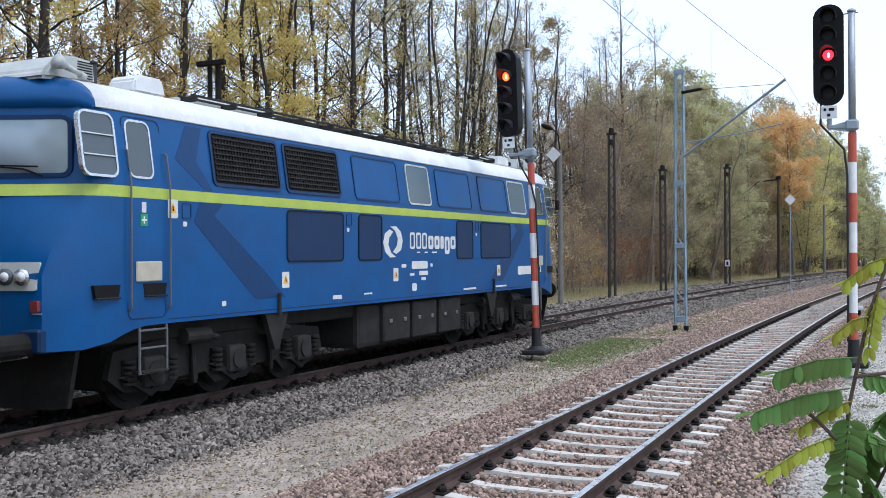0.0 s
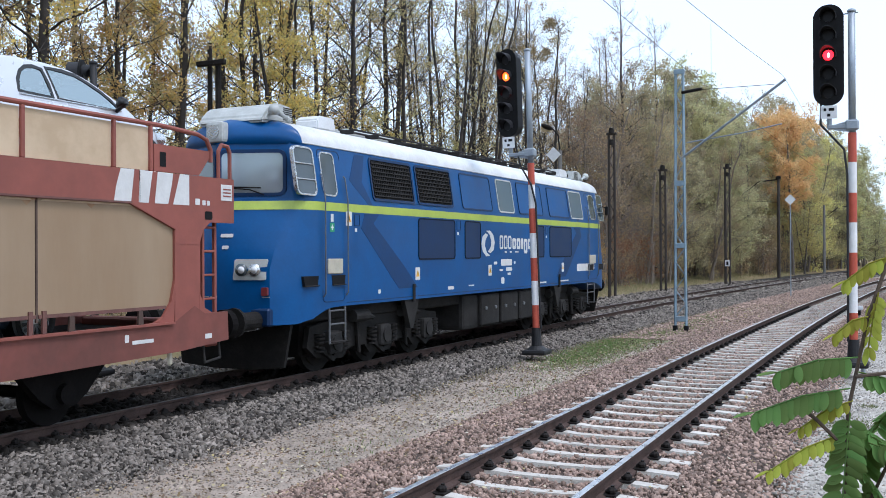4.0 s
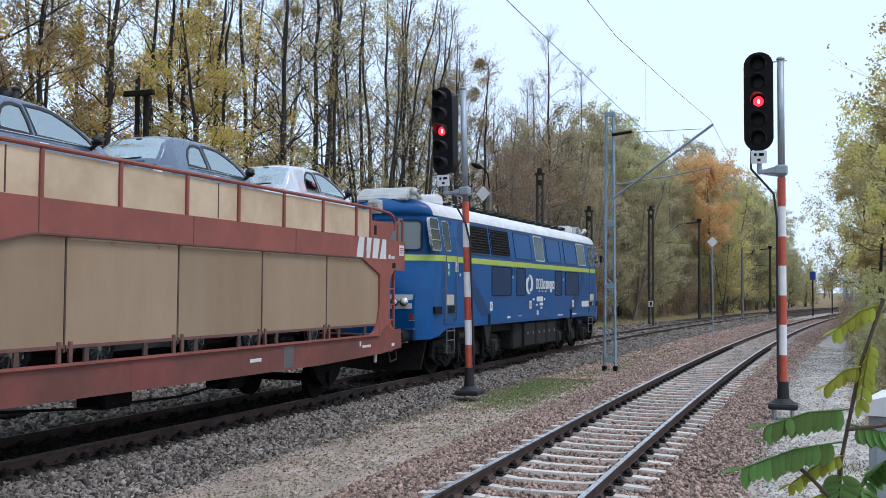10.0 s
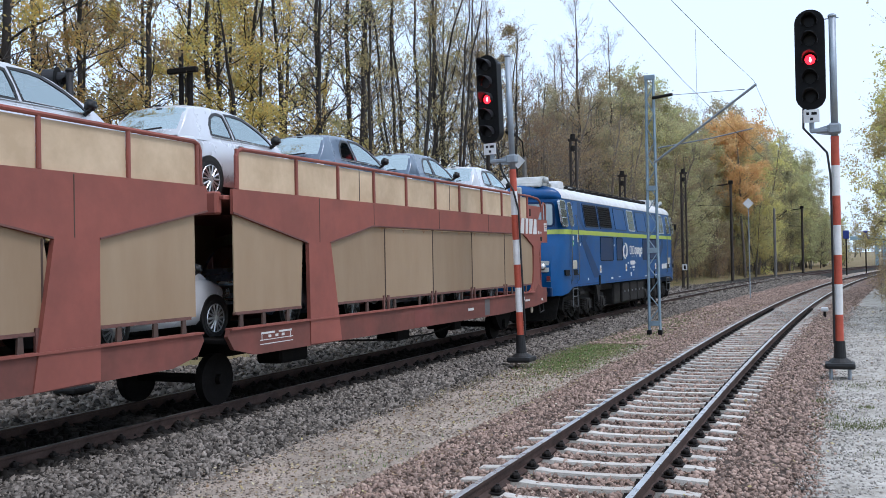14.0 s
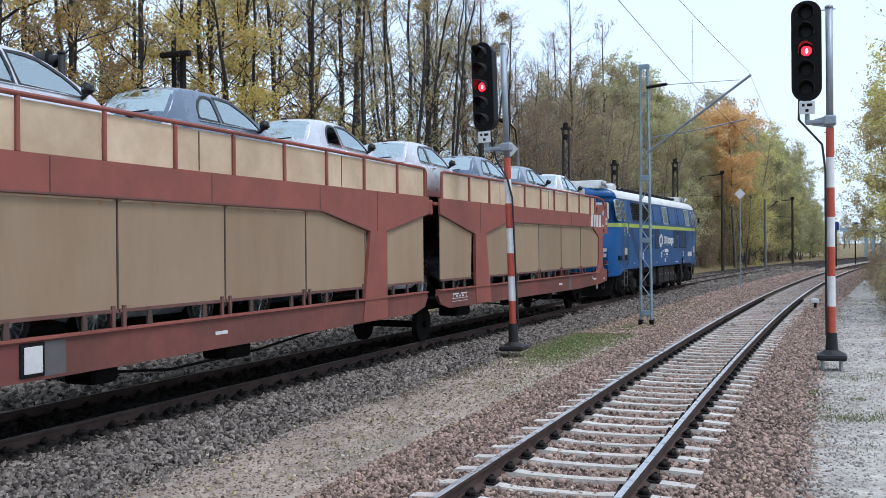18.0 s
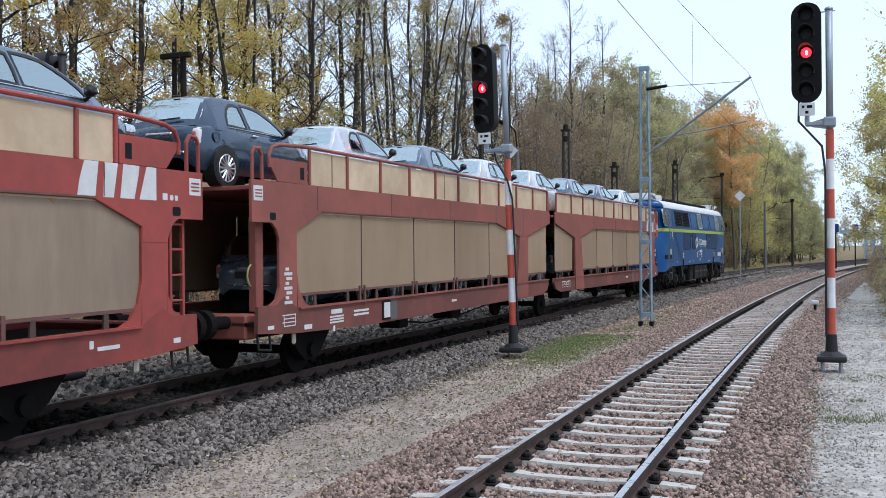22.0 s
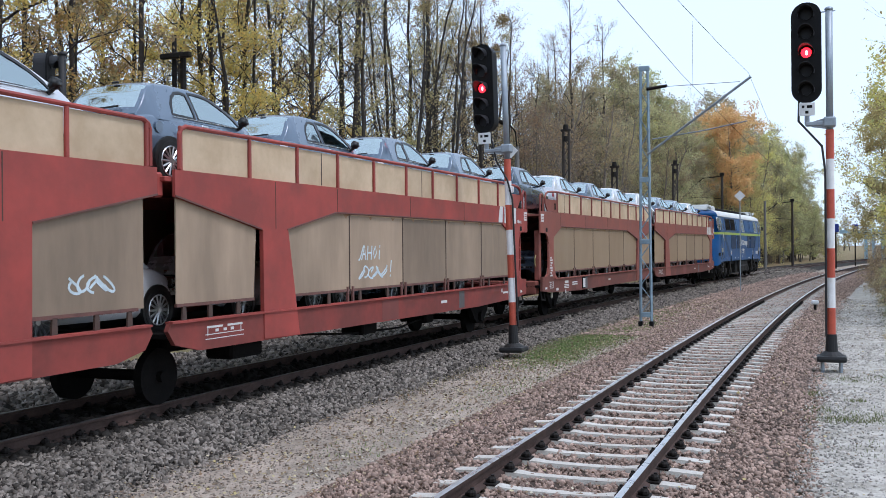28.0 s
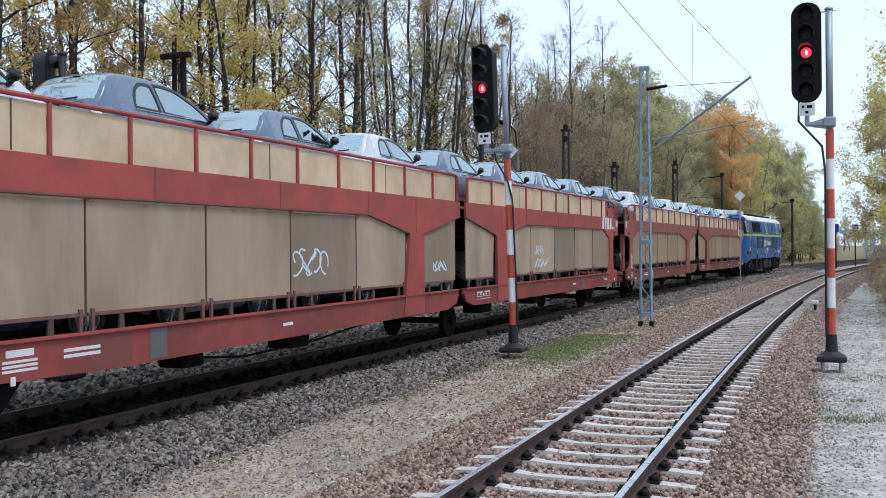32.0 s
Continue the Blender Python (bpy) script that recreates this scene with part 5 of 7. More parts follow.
# -- car carriers: each half rides on its own wheels; v runs from the outer end to the joint --
LEN = 15.9
M_panel = stuff("beige_panel", (0.33, 0.237, 0.148), 0.65, 0, 0.07, 1.1, 3, 0.0, tint=(0.25, 0.158, 0.085), mix=0.6, each=0.1, streak=0.25)
M_panel_dull = stuff("dull_beige_panel", (0.36, 0.262, 0.18), 0.65, 0, 0.08, 0.9, 3, 0.0, tint=(0.17, 0.125, 0.085), mix=0.7, each=0.28, streak=0.25)
M_panel_up = stuff("upper_beige_panel", (0.64, 0.49, 0.33), 0.65, 0, 0.07, 1.4, 3, 0.0, tint=(0.36, 0.24, 0.13), mix=0.5, each=0.08)
M_wag1 = stuff("faded_wagon_red", (0.31, 0.094, 0.07), 0.6, 0, 0.12, 1.2, 5, 0.02, tint=(0.2, 0.066, 0.05), mix=0.7, spec=0.35)
M_wag2 = stuff("bright_wagon_red", (0.4, 0.07, 0.056), 0.55, 0, 0.12, 1.2, 5, 0.02, tint=(0.19, 0.048, 0.04), mix=0.65, spec=0.35)
# Near-black base stands in for the shade beneath the wagons and decks.
M_under = stuff("shaded_wagon_underside", (0.011, 0.0095, 0.009), 0.9, 0.0, 0.4, 5, 30, 0.2, spec=0.12)
M_seam = stuff("rusty_seam", (0.09, 0.055, 0.042), 0.8, 0, 0.3, 4, 40, 0.1)
M_foot = stuff("dull_foot_rail", (0.17, 0.075, 0.06), 0.7, 0, 0.3, 4, 40, 0.1)
M_patch = stuff("newer_wagon_paint", (0.2, 0.06, 0.05), 0.6, 0, 0.15, 1.2, 5, 0.02, spec=0.35)
M_plategrey = stuff("grey_sill_plate", (0.12, 0.11, 0.11), 0.6, 0, 0.2, 3, 20, 0.03)
M_rust = stuff("rust_runs", (0.3, 0.15, 0.07), 0.8, 0, 0.4, 5, 30, 0.05, tint=(0.36, 0.24, 0.14), mix=0.6)
M_graffiti = stuff("pale_spray_paint", (0.62, 0.72, 0.76), 0.5, 0, 0.2, 8, 40, 0.02)


M_sill = {
    "faded_wagon_red": stuff("grimy_brown_sill", (0.215, 0.074, 0.058), 0.7, 0, 0.2, 1.1, 8, 0.03, tint=(0.11, 0.05, 0.04), mix=0.7, spec=0.25),
    "bright_wagon_red": stuff("grimy_red_sill", (0.29, 0.062, 0.05), 0.65, 0, 0.2, 1.1, 8, 0.03, tint=(0.13, 0.045, 0.038), mix=0.7, spec=0.25),
}
M_wheelyellow = stuff("yellowed_handwheel", (0.42, 0.34, 0.14), 0.6, 0, 0.2, 6, 40, 0.05)


def wagon_half(e, red, panel_mat, label, detail):
    """One half; e = 1 where its outer end points forward. detail: the marks on its side."""
    w = tagged(empty("car_carrier_wagon"), label, "railway wagon", "halves of the articulated car carriers")

    lg = 0.0 if e > 0 else 0.22
    ext = 0.0 if e > 0 else 0.3

    def y(v):
        return e * (LEN / 2 - v)

    def poly(pts, x0, x1, sx):
        bm = bmesh.new()
        plate(bm, [(y(v), z) for v, z in pts], sx * x0, sx * x1)
        return bm

    for sx in (1, -1):
        part("sill_beam", poly([(0.08, 0.88), (0.1, 1.3), (0.62, 1.3), (0.85, 1.42), (1.1, 1.3), (1.3, 1.2), (15.85, 1.2), (15.9, 1.1), (15.75, 0.9), (15.2, 0.78), (4, 0.74), (1.2, 0.8)], 1.38, 1.45, sx), M_sill[red.name], w, "grimy lower side beam")
        part("sill_flange", poly([(1.3, 1.195), (15.85, 1.195), (15.85, 1.225), (1.3, 1.225)], 1.36, 1.49, sx), red, w)
        part("upper_band", poly([(-0.06, 2.62), (-0.06, 3.28), (15.72 + ext, 3.29), (15.72 + ext, 2.92), (13.62 + lg, 2.5), (12.86 + lg, 2.5), (11.2, 2.83), (2.1, 2.83), (1.24, 2.5), (1.24, 2.3), (0.74, 2.3), (0.66, 2.5), (0.5, 2.62)], 1.40, 1.45, sx), red, w, "deep upper side band with gussets")
        part("side_leg", poly([(13.58 + lg, 0.8), (12.52 + lg, 0.78), (12.86 + lg, 2.5), (13.6 + lg, 2.5)], 1.4, 1.47, sx), red, w, "tapered side leg")
        part("end_column", poly([(1.26, 1.2), (0.72, 1.2), (0.72, 2.4), (1.26, 2.5)], 1.4, 1.446, sx), red, w, "end column")
        part("corner_fillet", poly([(1.28, 1.2), (1.75, 1.2), (1.5, 1.3), (1.34, 1.5), (1.26, 1.8)], 1.4, 1.448, sx), red, w)
        part("corner_fillet", poly([(1.24, 2.5), (2.15, 2.84), (1.9, 2.86), (1.24, 2.86)], 1.4, 1.447, sx), red, w)
        # Added far-side panel: shuts out the bright background so the leg gap looks dark.
        if sx < 0:
            part("beige_panel", poly([(12.4, 1.3), (15.7, 1.3), (15.7, 2.9), (12.4, 2.9)], 1.33, 1.36, sx), panel_mat, w, "weathered beige side panel")
        seams = (1.4, 3.62, 5.96, 8.3, 10.63, 12.84) if e > 0 else (1.4, 3.66, 6.06, 8.37, 10.72, 12.95)
        for i, (a, b) in enumerate(zip(seams, seams[1:])):
            zt = 2.86
            if i == 0:
                pts = [(a - 0.2, 1.44), (b - 0.02, 1.44), (b - 0.02, zt), (a - 0.2, zt)]
            elif i == 4:
                pts = [(a + 0.02, 1.44), (b + 0.22, 1.44), (b + 0.02, 2.56), (11.25, zt), (a + 0.02, zt)]
            else:
                pts = [(a + 0.02, 1.44), (b - 0.02, 1.44), (b - 0.02, zt), (a + 0.02, zt)]
            p = part("beige_panel", poly(pts, 1.385, 1.405, sx), panel_mat, w, "weathered beige side panel")
            part("panel_foot_rail", poly([(a + 0.02, 1.41), (b - 0.02, 1.41), (b - 0.02, 1.455), (a + 0.02, 1.455)], 1.37, 1.42, sx), M_foot, p)
            if sx > 0:
                part("panel_seam_rail", poly([(b - 0.014, 1.36), (b + 0.014, 1.36), (b + 0.014, 2.8 if i < 4 else 2.5), (b - 0.014, 2.8 if i < 4 else 2.5)], 1.39, 1.412, sx), M_seam, p)
                if i < 4:
                    part("panel_bulge_rim", poly([(a + 0.06, 2.8), (b - 0.06, 2.8), (b - 0.1, 2.822), (a + 0.1, 2.822)], 1.39, 1.411, sx), M_panel_up, p, "pale worn top edge of the panel")
                for off in (-0.1, 0.1):
                    part("panel_stud", poly([(b + off - 0.03, 1.2), (b + off + 0.03, 1.2), (b + off + 0.03, 1.5), (b + off - 0.03, 1.5)], 1.395, 1.43, sx), M_foot, w)
        p = part("beige_panel", poly([(13.78, 1.44), (15.66 + ext * 0.4, 1.44), (15.66 + ext * 0.4, 2.92), (15.4, 2.88), (13.7, 2.56)], 1.385, 1.405, sx), panel_mat, w, "weathered beige side panel")
        part("panel_foot_rail", poly([(13.78, 1.41), (15.66, 1.41), (15.66, 1.455), (13.78, 1.455)], 1.37, 1.42, sx), M_foot, p)
        if sx > 0:
            k = 0
            for v in [1.9 + 1.19 * i for i in range(10)] + [14.2, 14.9, 15.5]:
                part("panel_stud", poly([(v - 0.05, 1.2), (v + 0.05, 1.2), (v + 0.035, 1.42), (v - 0.035, 1.42)], 1.39, 1.42, sx), M_seam, w)
        posts = (15.83, 14.4, 12.9, 11.43, 10.02, 8.58, 7.2, 5.82, 4.45, 3.08, 1.72) if e < 0 else (15.58, 13.9, 12.5, 11.1, 9.65, 8.15, 6.75, 5.3, 3.84, 2.4, 1.72)
        for i, v in enumerate(posts):
            bm = bmesh.new()
            rbox(bm, (sx * 1.43, y(v), 3.59), (0.05, 0.06, 0.62), 0.012)
            part("rail_post", bm, red, w, "upper railing post")
        for a, b in zip(posts, posts[1:]):
            up = part("upper_panel", poly([(a - 0.03, 3.29), (b + 0.03, 3.29), (b + 0.03, 3.87), (a - 0.03, 3.87)], 1.395, 1.412, sx), M_panel_up, w, "cream upper side panel")
            if sx > 0 and int(a * 7) % 3 == 0:
                c = b + (a - b) * (0.4 + 0.2 * (int(a * 5) % 2))
                part("panel_joint", poly([(c - 0.012, 3.3), (c + 0.012, 3.3), (c + 0.012, 3.86), (c - 0.012, 3.86)], 1.4, 1.4165, sx), M_seam, up)
        bm = bmesh.new()
        tube(bm, [(sx * 1.43, y(15.6 + ext), 3.3), (sx * 1.43, y(15.6 + ext), 3.78), (sx * 1.43, y(15.56 + ext), 3.86), (sx * 1.43, y(15.46 + ext), 3.9), (sx * 1.43, y(12.0), 3.92), (sx * 1.43, y(1.5), 3.92), (sx * 1.43, y(0.75), 3.88), (sx * 1.43, y(0.55), 3.82), (sx * 1.43, y(0.46), 3.68), (sx * 1.43, y(0.46), 3.5)], 0.032)
        part("top_rail", bm, red, w, "round top handrail")
        part("end_gusset", poly([(0.72, 3.29), (1.65, 3.29), (1.65, 3.66), (0.5, 3.66), (0.47, 3.58)], 1.4, 1.43, sx), red, w, "upper end gusset plate")
        part("gusset_slot", poly([(1.42, 3.36), (1.54, 3.36), (1.54, 3.56), (1.42, 3.56)], 1.4, 1.4345, sx), M_black, w)
        bm = bmesh.new()
        tube(bm, [(sx * 1.42, y(0.0), 3.25), (sx * 1.42, y(0.0), 3.68), (sx * 1.42, y(0.05), 3.77), (sx * 1.42, y(0.2), 3.78), (sx * 1.42, y(0.27), 3.68), (sx * 1.42, y(0.27), 3.25)], 0.03)
        part("end_hoop", bm, red, w, "bent handrail hoop")
        # rounded corners of the end bay
        part("corner_fillet", poly([(0.74, 2.32), (0.74, 2.66), (0.4, 2.66), (0.62, 2.56)], 1.4, 1.4485, sx), red, w)
        part("corner_fillet", poly([(0.74, 1.62), (0.74, 1.26), (0.36, 1.26), (0.62, 1.38)], 1.4, 1.4485, sx), red, w)
        # the open end bay: a ladder on one half, a post with the brake handwheel on the other
        if e < 0:
            bm = bmesh.new()
            rbox(bm, (sx * 1.2, y(0.42), 1.95), (0.16, 0.2, 1.5), 0.02)
            part("end_post", bm, red, w, "red post of the end bay")
            if sx > 0:
                bm = bmesh.new()
                for k in range(16):
                    a0, a1 = 2 * math.pi * k / 16, 2 * math.pi * (k + 1) / 16
                    rod(bm, (1.33, y(0.42) + 0.2 * math.cos(a0), 1.72 + 0.2 * math.sin(a0)), (1.33, y(0.42) + 0.2 * math.cos(a1), 1.72 + 0.2 * math.sin(a1)), 0.016, n=6)
                for k in range(3):
                    a0 = 2 * math.pi * k / 3
                    rod(bm, (1.33, y(0.42), 1.72), (1.33, y(0.42) + 0.2 * math.cos(a0), 1.72 + 0.2 * math.sin(a0)), 0.012, n=5)
                rod(bm, (1.26, y(0.42), 1.72), (1.36, y(0.42), 1.72), 0.03, n=8)
                bmesh.ops.translate(bm, verts=bm.verts, vec=(-0.16, 0, 0.06))
                part("brake_handwheel", bm, M_wheelyellow, w, "yellowed brake handwheel")
        for v in (0.22, 0.5) if e > 0 else ():
            bm = bmesh.new()
            rbox(bm, (sx * 1.3, y(v), 1.95), (0.06, 0.05, 1.4), 0.01)
            part("ladder_stile", bm, red, w)
        for k in range(4 if e > 0 else 0):
            bm = bmesh.new()
            rod(bm, (sx * 1.31, y(0.22), 1.5 + 0.35 * k), (sx * 1.31, y(0.5), 1.5 + 0.35 * k), 0.018, n=6)
            part("ladder_rung", bm, red, w)
        bm = bmesh.new()
        rbox(bm, (sx * 1.452, y(0.12), 3.07), (0.012, 0.26, 0.24), 0.005)
        s = part("arrow_plate", bm, M_letter, w, "white plate with a brown arrow")
        bm = bmesh.new()
        for dz in (-0.05, 0.0, 0.05):
            box(bm, (sx * 1.461, y(0.12), 3.07 + dz), (0.004, 0.18, 0.02))
        part("arrow_bar", bm, red, s)
        bm = bmesh.new()
        plate(bm, round_rect(min(y(0.45), y(0.62)), max(y(0.45), y(0.62)), 2.66, 2.78, 0.03), sx * 1.4, sx * 1.454)
        part("lashing_slot", bm, M_black, w)
        bm = bmesh.new()
        tube(bm, [(sx * 1.35, y(0.2), 0.9), (sx * 1.38, y(0.2), 0.62), (sx * 1.38, y(0.55), 0.58), (sx * 1.35, y(0.55), 0.85)], 0.02)
        part("shunter_step", bm, M_tank, w, "bent tube step")
        bm = bmesh.new()
        rbox(bm, (sx * 1.36, y(1.28), 0.72), (0.06, 0.1, 0.22), 0.03)
        part("lashing_hook", bm, M_cream, w)
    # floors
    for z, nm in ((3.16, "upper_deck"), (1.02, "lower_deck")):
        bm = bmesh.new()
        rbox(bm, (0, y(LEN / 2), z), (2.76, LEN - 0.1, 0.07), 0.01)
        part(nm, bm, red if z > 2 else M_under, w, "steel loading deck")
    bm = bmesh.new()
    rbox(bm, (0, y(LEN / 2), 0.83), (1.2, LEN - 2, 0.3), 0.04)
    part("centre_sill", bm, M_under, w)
    bm = bmesh.new()
    rbox(bm, (0, y(0.2), 0.98), (2.5, 0.3, 0.4), 0.03)
    part("headstock", bm, red, w, "end headstock beam")
    for sx in (-1, 1):
        bm = bmesh.new()
        rod(bm, (sx * 0.88, y(0.05), 1.05), (sx * 0.88, y(-0.48), 1.05), 0.1, n=12)
        rod(bm, (sx * 0.88, y(-0.48), 1.05), (sx * 0.88, y(-0.62), 1.05), 0.23, n=16)
        part("buffer", bm, M_under, w, "dark sprung buffer")
    for vv in (2.9, 15.3) if e > 0 else (2.3,):
        bm = bmesh.new()
        for sx in (-1, 1):
            rod(bm, (sx * 0.69, 0, 0), (sx * 0.82, 0, 0), 0.4, n=24)
        rod(bm, (-0.9, 0, 0), (0.9, 0, 0), 0.08, n=8)
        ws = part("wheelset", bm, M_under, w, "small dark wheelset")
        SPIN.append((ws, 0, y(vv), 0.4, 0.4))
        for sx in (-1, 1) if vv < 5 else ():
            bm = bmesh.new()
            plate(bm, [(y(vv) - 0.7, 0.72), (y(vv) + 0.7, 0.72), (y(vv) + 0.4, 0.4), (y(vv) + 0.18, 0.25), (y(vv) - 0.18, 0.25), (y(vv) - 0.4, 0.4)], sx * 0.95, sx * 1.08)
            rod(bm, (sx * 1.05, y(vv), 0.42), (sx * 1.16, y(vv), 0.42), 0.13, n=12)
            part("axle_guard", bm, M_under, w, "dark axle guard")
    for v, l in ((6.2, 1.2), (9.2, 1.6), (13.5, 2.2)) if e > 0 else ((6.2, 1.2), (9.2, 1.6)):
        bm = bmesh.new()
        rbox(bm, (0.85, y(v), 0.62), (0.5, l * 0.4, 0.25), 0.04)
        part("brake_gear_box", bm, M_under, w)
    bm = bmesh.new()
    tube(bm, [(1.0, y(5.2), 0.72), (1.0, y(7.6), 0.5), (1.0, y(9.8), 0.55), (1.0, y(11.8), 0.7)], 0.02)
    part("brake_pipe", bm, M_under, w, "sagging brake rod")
    # patches of newer paint, a grey plate and a box on the sill, welded seams on the band
    for v, wd, mat, nm in ((9.0 if e > 0 else 4.05, 0.75, M_patch, "paint_patch"), (5.1 if e > 0 else 4.95, 0.34, M_plategrey, "grey_plate")):
        a, b = sorted((y(v - wd / 2), y(v + wd / 2)))
        bm = bmesh.new()
        plate(bm, [(a, 0.78), (b, 0.78), (b, 1.17), (a, 1.17)], 1.44, 1.4522)
        part(nm, bm, mat, w, "darker patch of paint on the sill")
    for v in (1.95, 4.9, 8.0, 11.15, 13.2 + lg):
        part("weld_seam", poly([(v - 0.008, 2.86 if v < 11.2 else 2.52), (v + 0.008, 2.86 if v < 11.2 else 2.52), (v + 0.008, 3.27), (v - 0.008, 3.27)], 1.44, 1.4535, 1), M_seam, w)
    for v in (1.6 + 1.0 * k for k in range(10)):
        part("rust_run", poly([(v, 2.845), (v + 0.3, 2.845), (v + 0.24, 2.8), (v + 0.16, 2.74), (v + 0.1, 2.79)], 1.39, 1.4072, 1), M_rust, w, "rusty run below the band")
    part("band_edge", poly([(2.1, 2.83), (11.2, 2.83), (11.2, 2.855), (2.1, 2.855)], 1.44, 1.462, 1), M_foot, w, "dark lower edge of the band")
    for v in (13.62 + lg, 11.2):
        part("gusset_lip", poly([(12.86 + lg, 2.5), (12.86 + lg, 2.525), (11.2, 2.855), (11.2, 2.83)] if v < 12 else [(13.62 + lg, 2.5), (13.62 + lg, 2.525), (15.72 + ext, 2.945), (15.72 + ext, 2.92)], 1.44, 1.462, 1), M_foot, w)
    # the joint end
    bm = bmesh.new()
    rbox(bm, (0, y(15.85), 3.08), (2.6, 0.16, 0.34), 0.03)
    part("joint_cross_beam", bm, red, w)
    # marks on the side that faces the near track
    for v, z, wd, h in detail:
        bm = bmesh.new()
        a, b = sorted((y(v - wd / 2), y(v + wd / 2)))
        plate(bm, round_rect(a, b, z - h / 2, z + h / 2, min(h, wd) * 0.15), 1.44, 1.4535)
        part("lettering_bar", bm, M_letter, w, "white stencilled lettering")
    return w


# outer ends toward the locomotive carry the owner's block mark
def owner_mark(w, e):
    """Four slanted white blocks with cut corners."""
    shapes = ([(0.0, 0.0), (0.3, 0.0), (0.36, 0.43), (0.12, 0.43), (0.04, 0.2)],
              [(0.44, 0.0), (0.62, 0.0), (0.7, 0.43), (0.46, 0.43)],
              [(0.74, 0.0), (1.0, 0.0), (1.08, 0.3), (1.1, 0.43), (0.8, 0.43)],
              [(1.1, 0.0), (1.43, 0.0), (1.43, 0.43), (1.24, 0.43)])
    for shape in shapes:
        bm = bmesh.new()
        plate(bm, [(LEN / 2 - 2.42 + p * 1.02, 2.85 + q) for p, q in shape], 1.44, 1.4535)
        part("owner_mark", bm, M_letter, w, "white block of the owner's mark")


A_MARKS = [(0.78, 2.91, 0.1, 0.09), (0.64, 2.9, 0.07, 0.07), (0.54, 2.9, 0.06, 0.07), (1.9, 1.0, 0.4, 0.05), (6.2, 0.98, 0.35, 0.06), (0.55, 0.97, 0.15, 0.07), (2.2, 1.06, 0.07, 0.1), (14.35, 1.09, 0.38, 0.03), (14.85, 1.09, 0.38, 0.03), (14.42, 1.035, 0.08, 0.04), (14.6, 1.035, 0.08, 0.04), (14.8, 1.035, 0.08, 0.04), (14.6, 0.985, 0.95, 0.012), (14.6, 0.92, 0.95, 0.012), (14.2, 1.02, 0.015, 0.1), (15.02, 1.02, 0.015, 0.1)]
B_MARKS = [(1.0, 1.12 - 0.06 * j, 0.42 - 0.1 * (j % 2), 0.018) for j in range(4)] + [(0.84, 1.03, 0.015, 0.2), (1.19, 1.03, 0.015, 0.2)] + [(0.95 + 0.03 * (j % 3), 1.87 - 0.078 * j, 0.1 + 0.07 * (j * 5 % 3), 0.05) for j in range(8)] + [ (0.45, 0.95, 0.18, 0.06), (2.6, 1.08, 0.4, 0.08), (2.6, 0.99, 0.5, 0.03), (2.6, 0.94, 0.5, 0.03), (2.6, 0.89, 0.5, 0.03), (3.55, 1.04, 0.6, 0.04), (3.55, 0.97, 0.6, 0.04), (2.5, 0.78, 0.07, 0.1), (8.2, 0.98, 0.3, 0.05), (1.6, 0.88, 0.25, 0.08)]
halves = []
for e, red, pan, label, marks, mid in (
        (1, M_wag1, M_panel, "faded brick-red car carrier half with beige panels, coupled behind the locomotive", A_MARKS, -0.95 - LEN / 2),
        (-1, M_wag1, M_panel, "faded brick-red car carrier half with beige panels and a white plate", B_MARKS, -17.45 - LEN / 2),
        (1, M_wag2, M_panel_dull, "brighter red car carrier half with stained beige panels and graffiti", A_MARKS, -34.75 - LEN / 2),
        (-1, M_wag2, M_panel_dull, "brighter red car carrier half with sprayed graffiti on its panels", B_MARKS, -51.0 - LEN / 2)):
    w = wagon_half(e, red, pan, label, marks)
    if e > 0:
        owner_mark(w, e)
    MOVERS.append((w, mid, 6.2, pose(0, 0, 0)))
    halves.append((w, mid))
# white plate on the first wagon's rear half
w = halves[1][0]
bm = bmesh.new()
rbox(bm, (1.46, -LEN / 2 + 4.6, 0.98), (0.03, 0.36, 0.38), 0.01)
bp = part("plate_backing", bm, M_black, w, "black backing of a plate")
bm = bmesh.new()
rbox(bm, (1.478, -LEN / 2 + 4.6, 0.98), (0.012, 0.27, 0.3), 0.005)
part("white_plate", bm, M_letter, bp, "small white enamel plate")


def ribbon(bm, pts, half, out):
    """A flat sprayed line along the points (y, z)."""
    rows = []
    n = len(pts)
    for i, p in enumerate(pts):
        a, b = Vector(pts[max(i - 1, 0)]), Vector(pts[min(i + 1, n - 1)])
        d = (b - a).normalized() if (b - a).length > 1e-6 else Vector((1, 0))
        k = Vector((-d.y, d.x)) * half
        rows.append([bm.verts.new((x, p[0] + s * k.x, p[1] + s * k.y)) for x, s in ((1.4, -1), (out, -1), (out, 1), (1.4, 1))])
    for a, b in zip(rows, rows[1:]):
        for i in range(4):
            bm.faces.new((a[i], a[(i + 1) % 4], b[(i + 1) % 4], b[i]))
    bm.faces.new(rows[0])
    bm.faces.new(rows[-1][::-1])


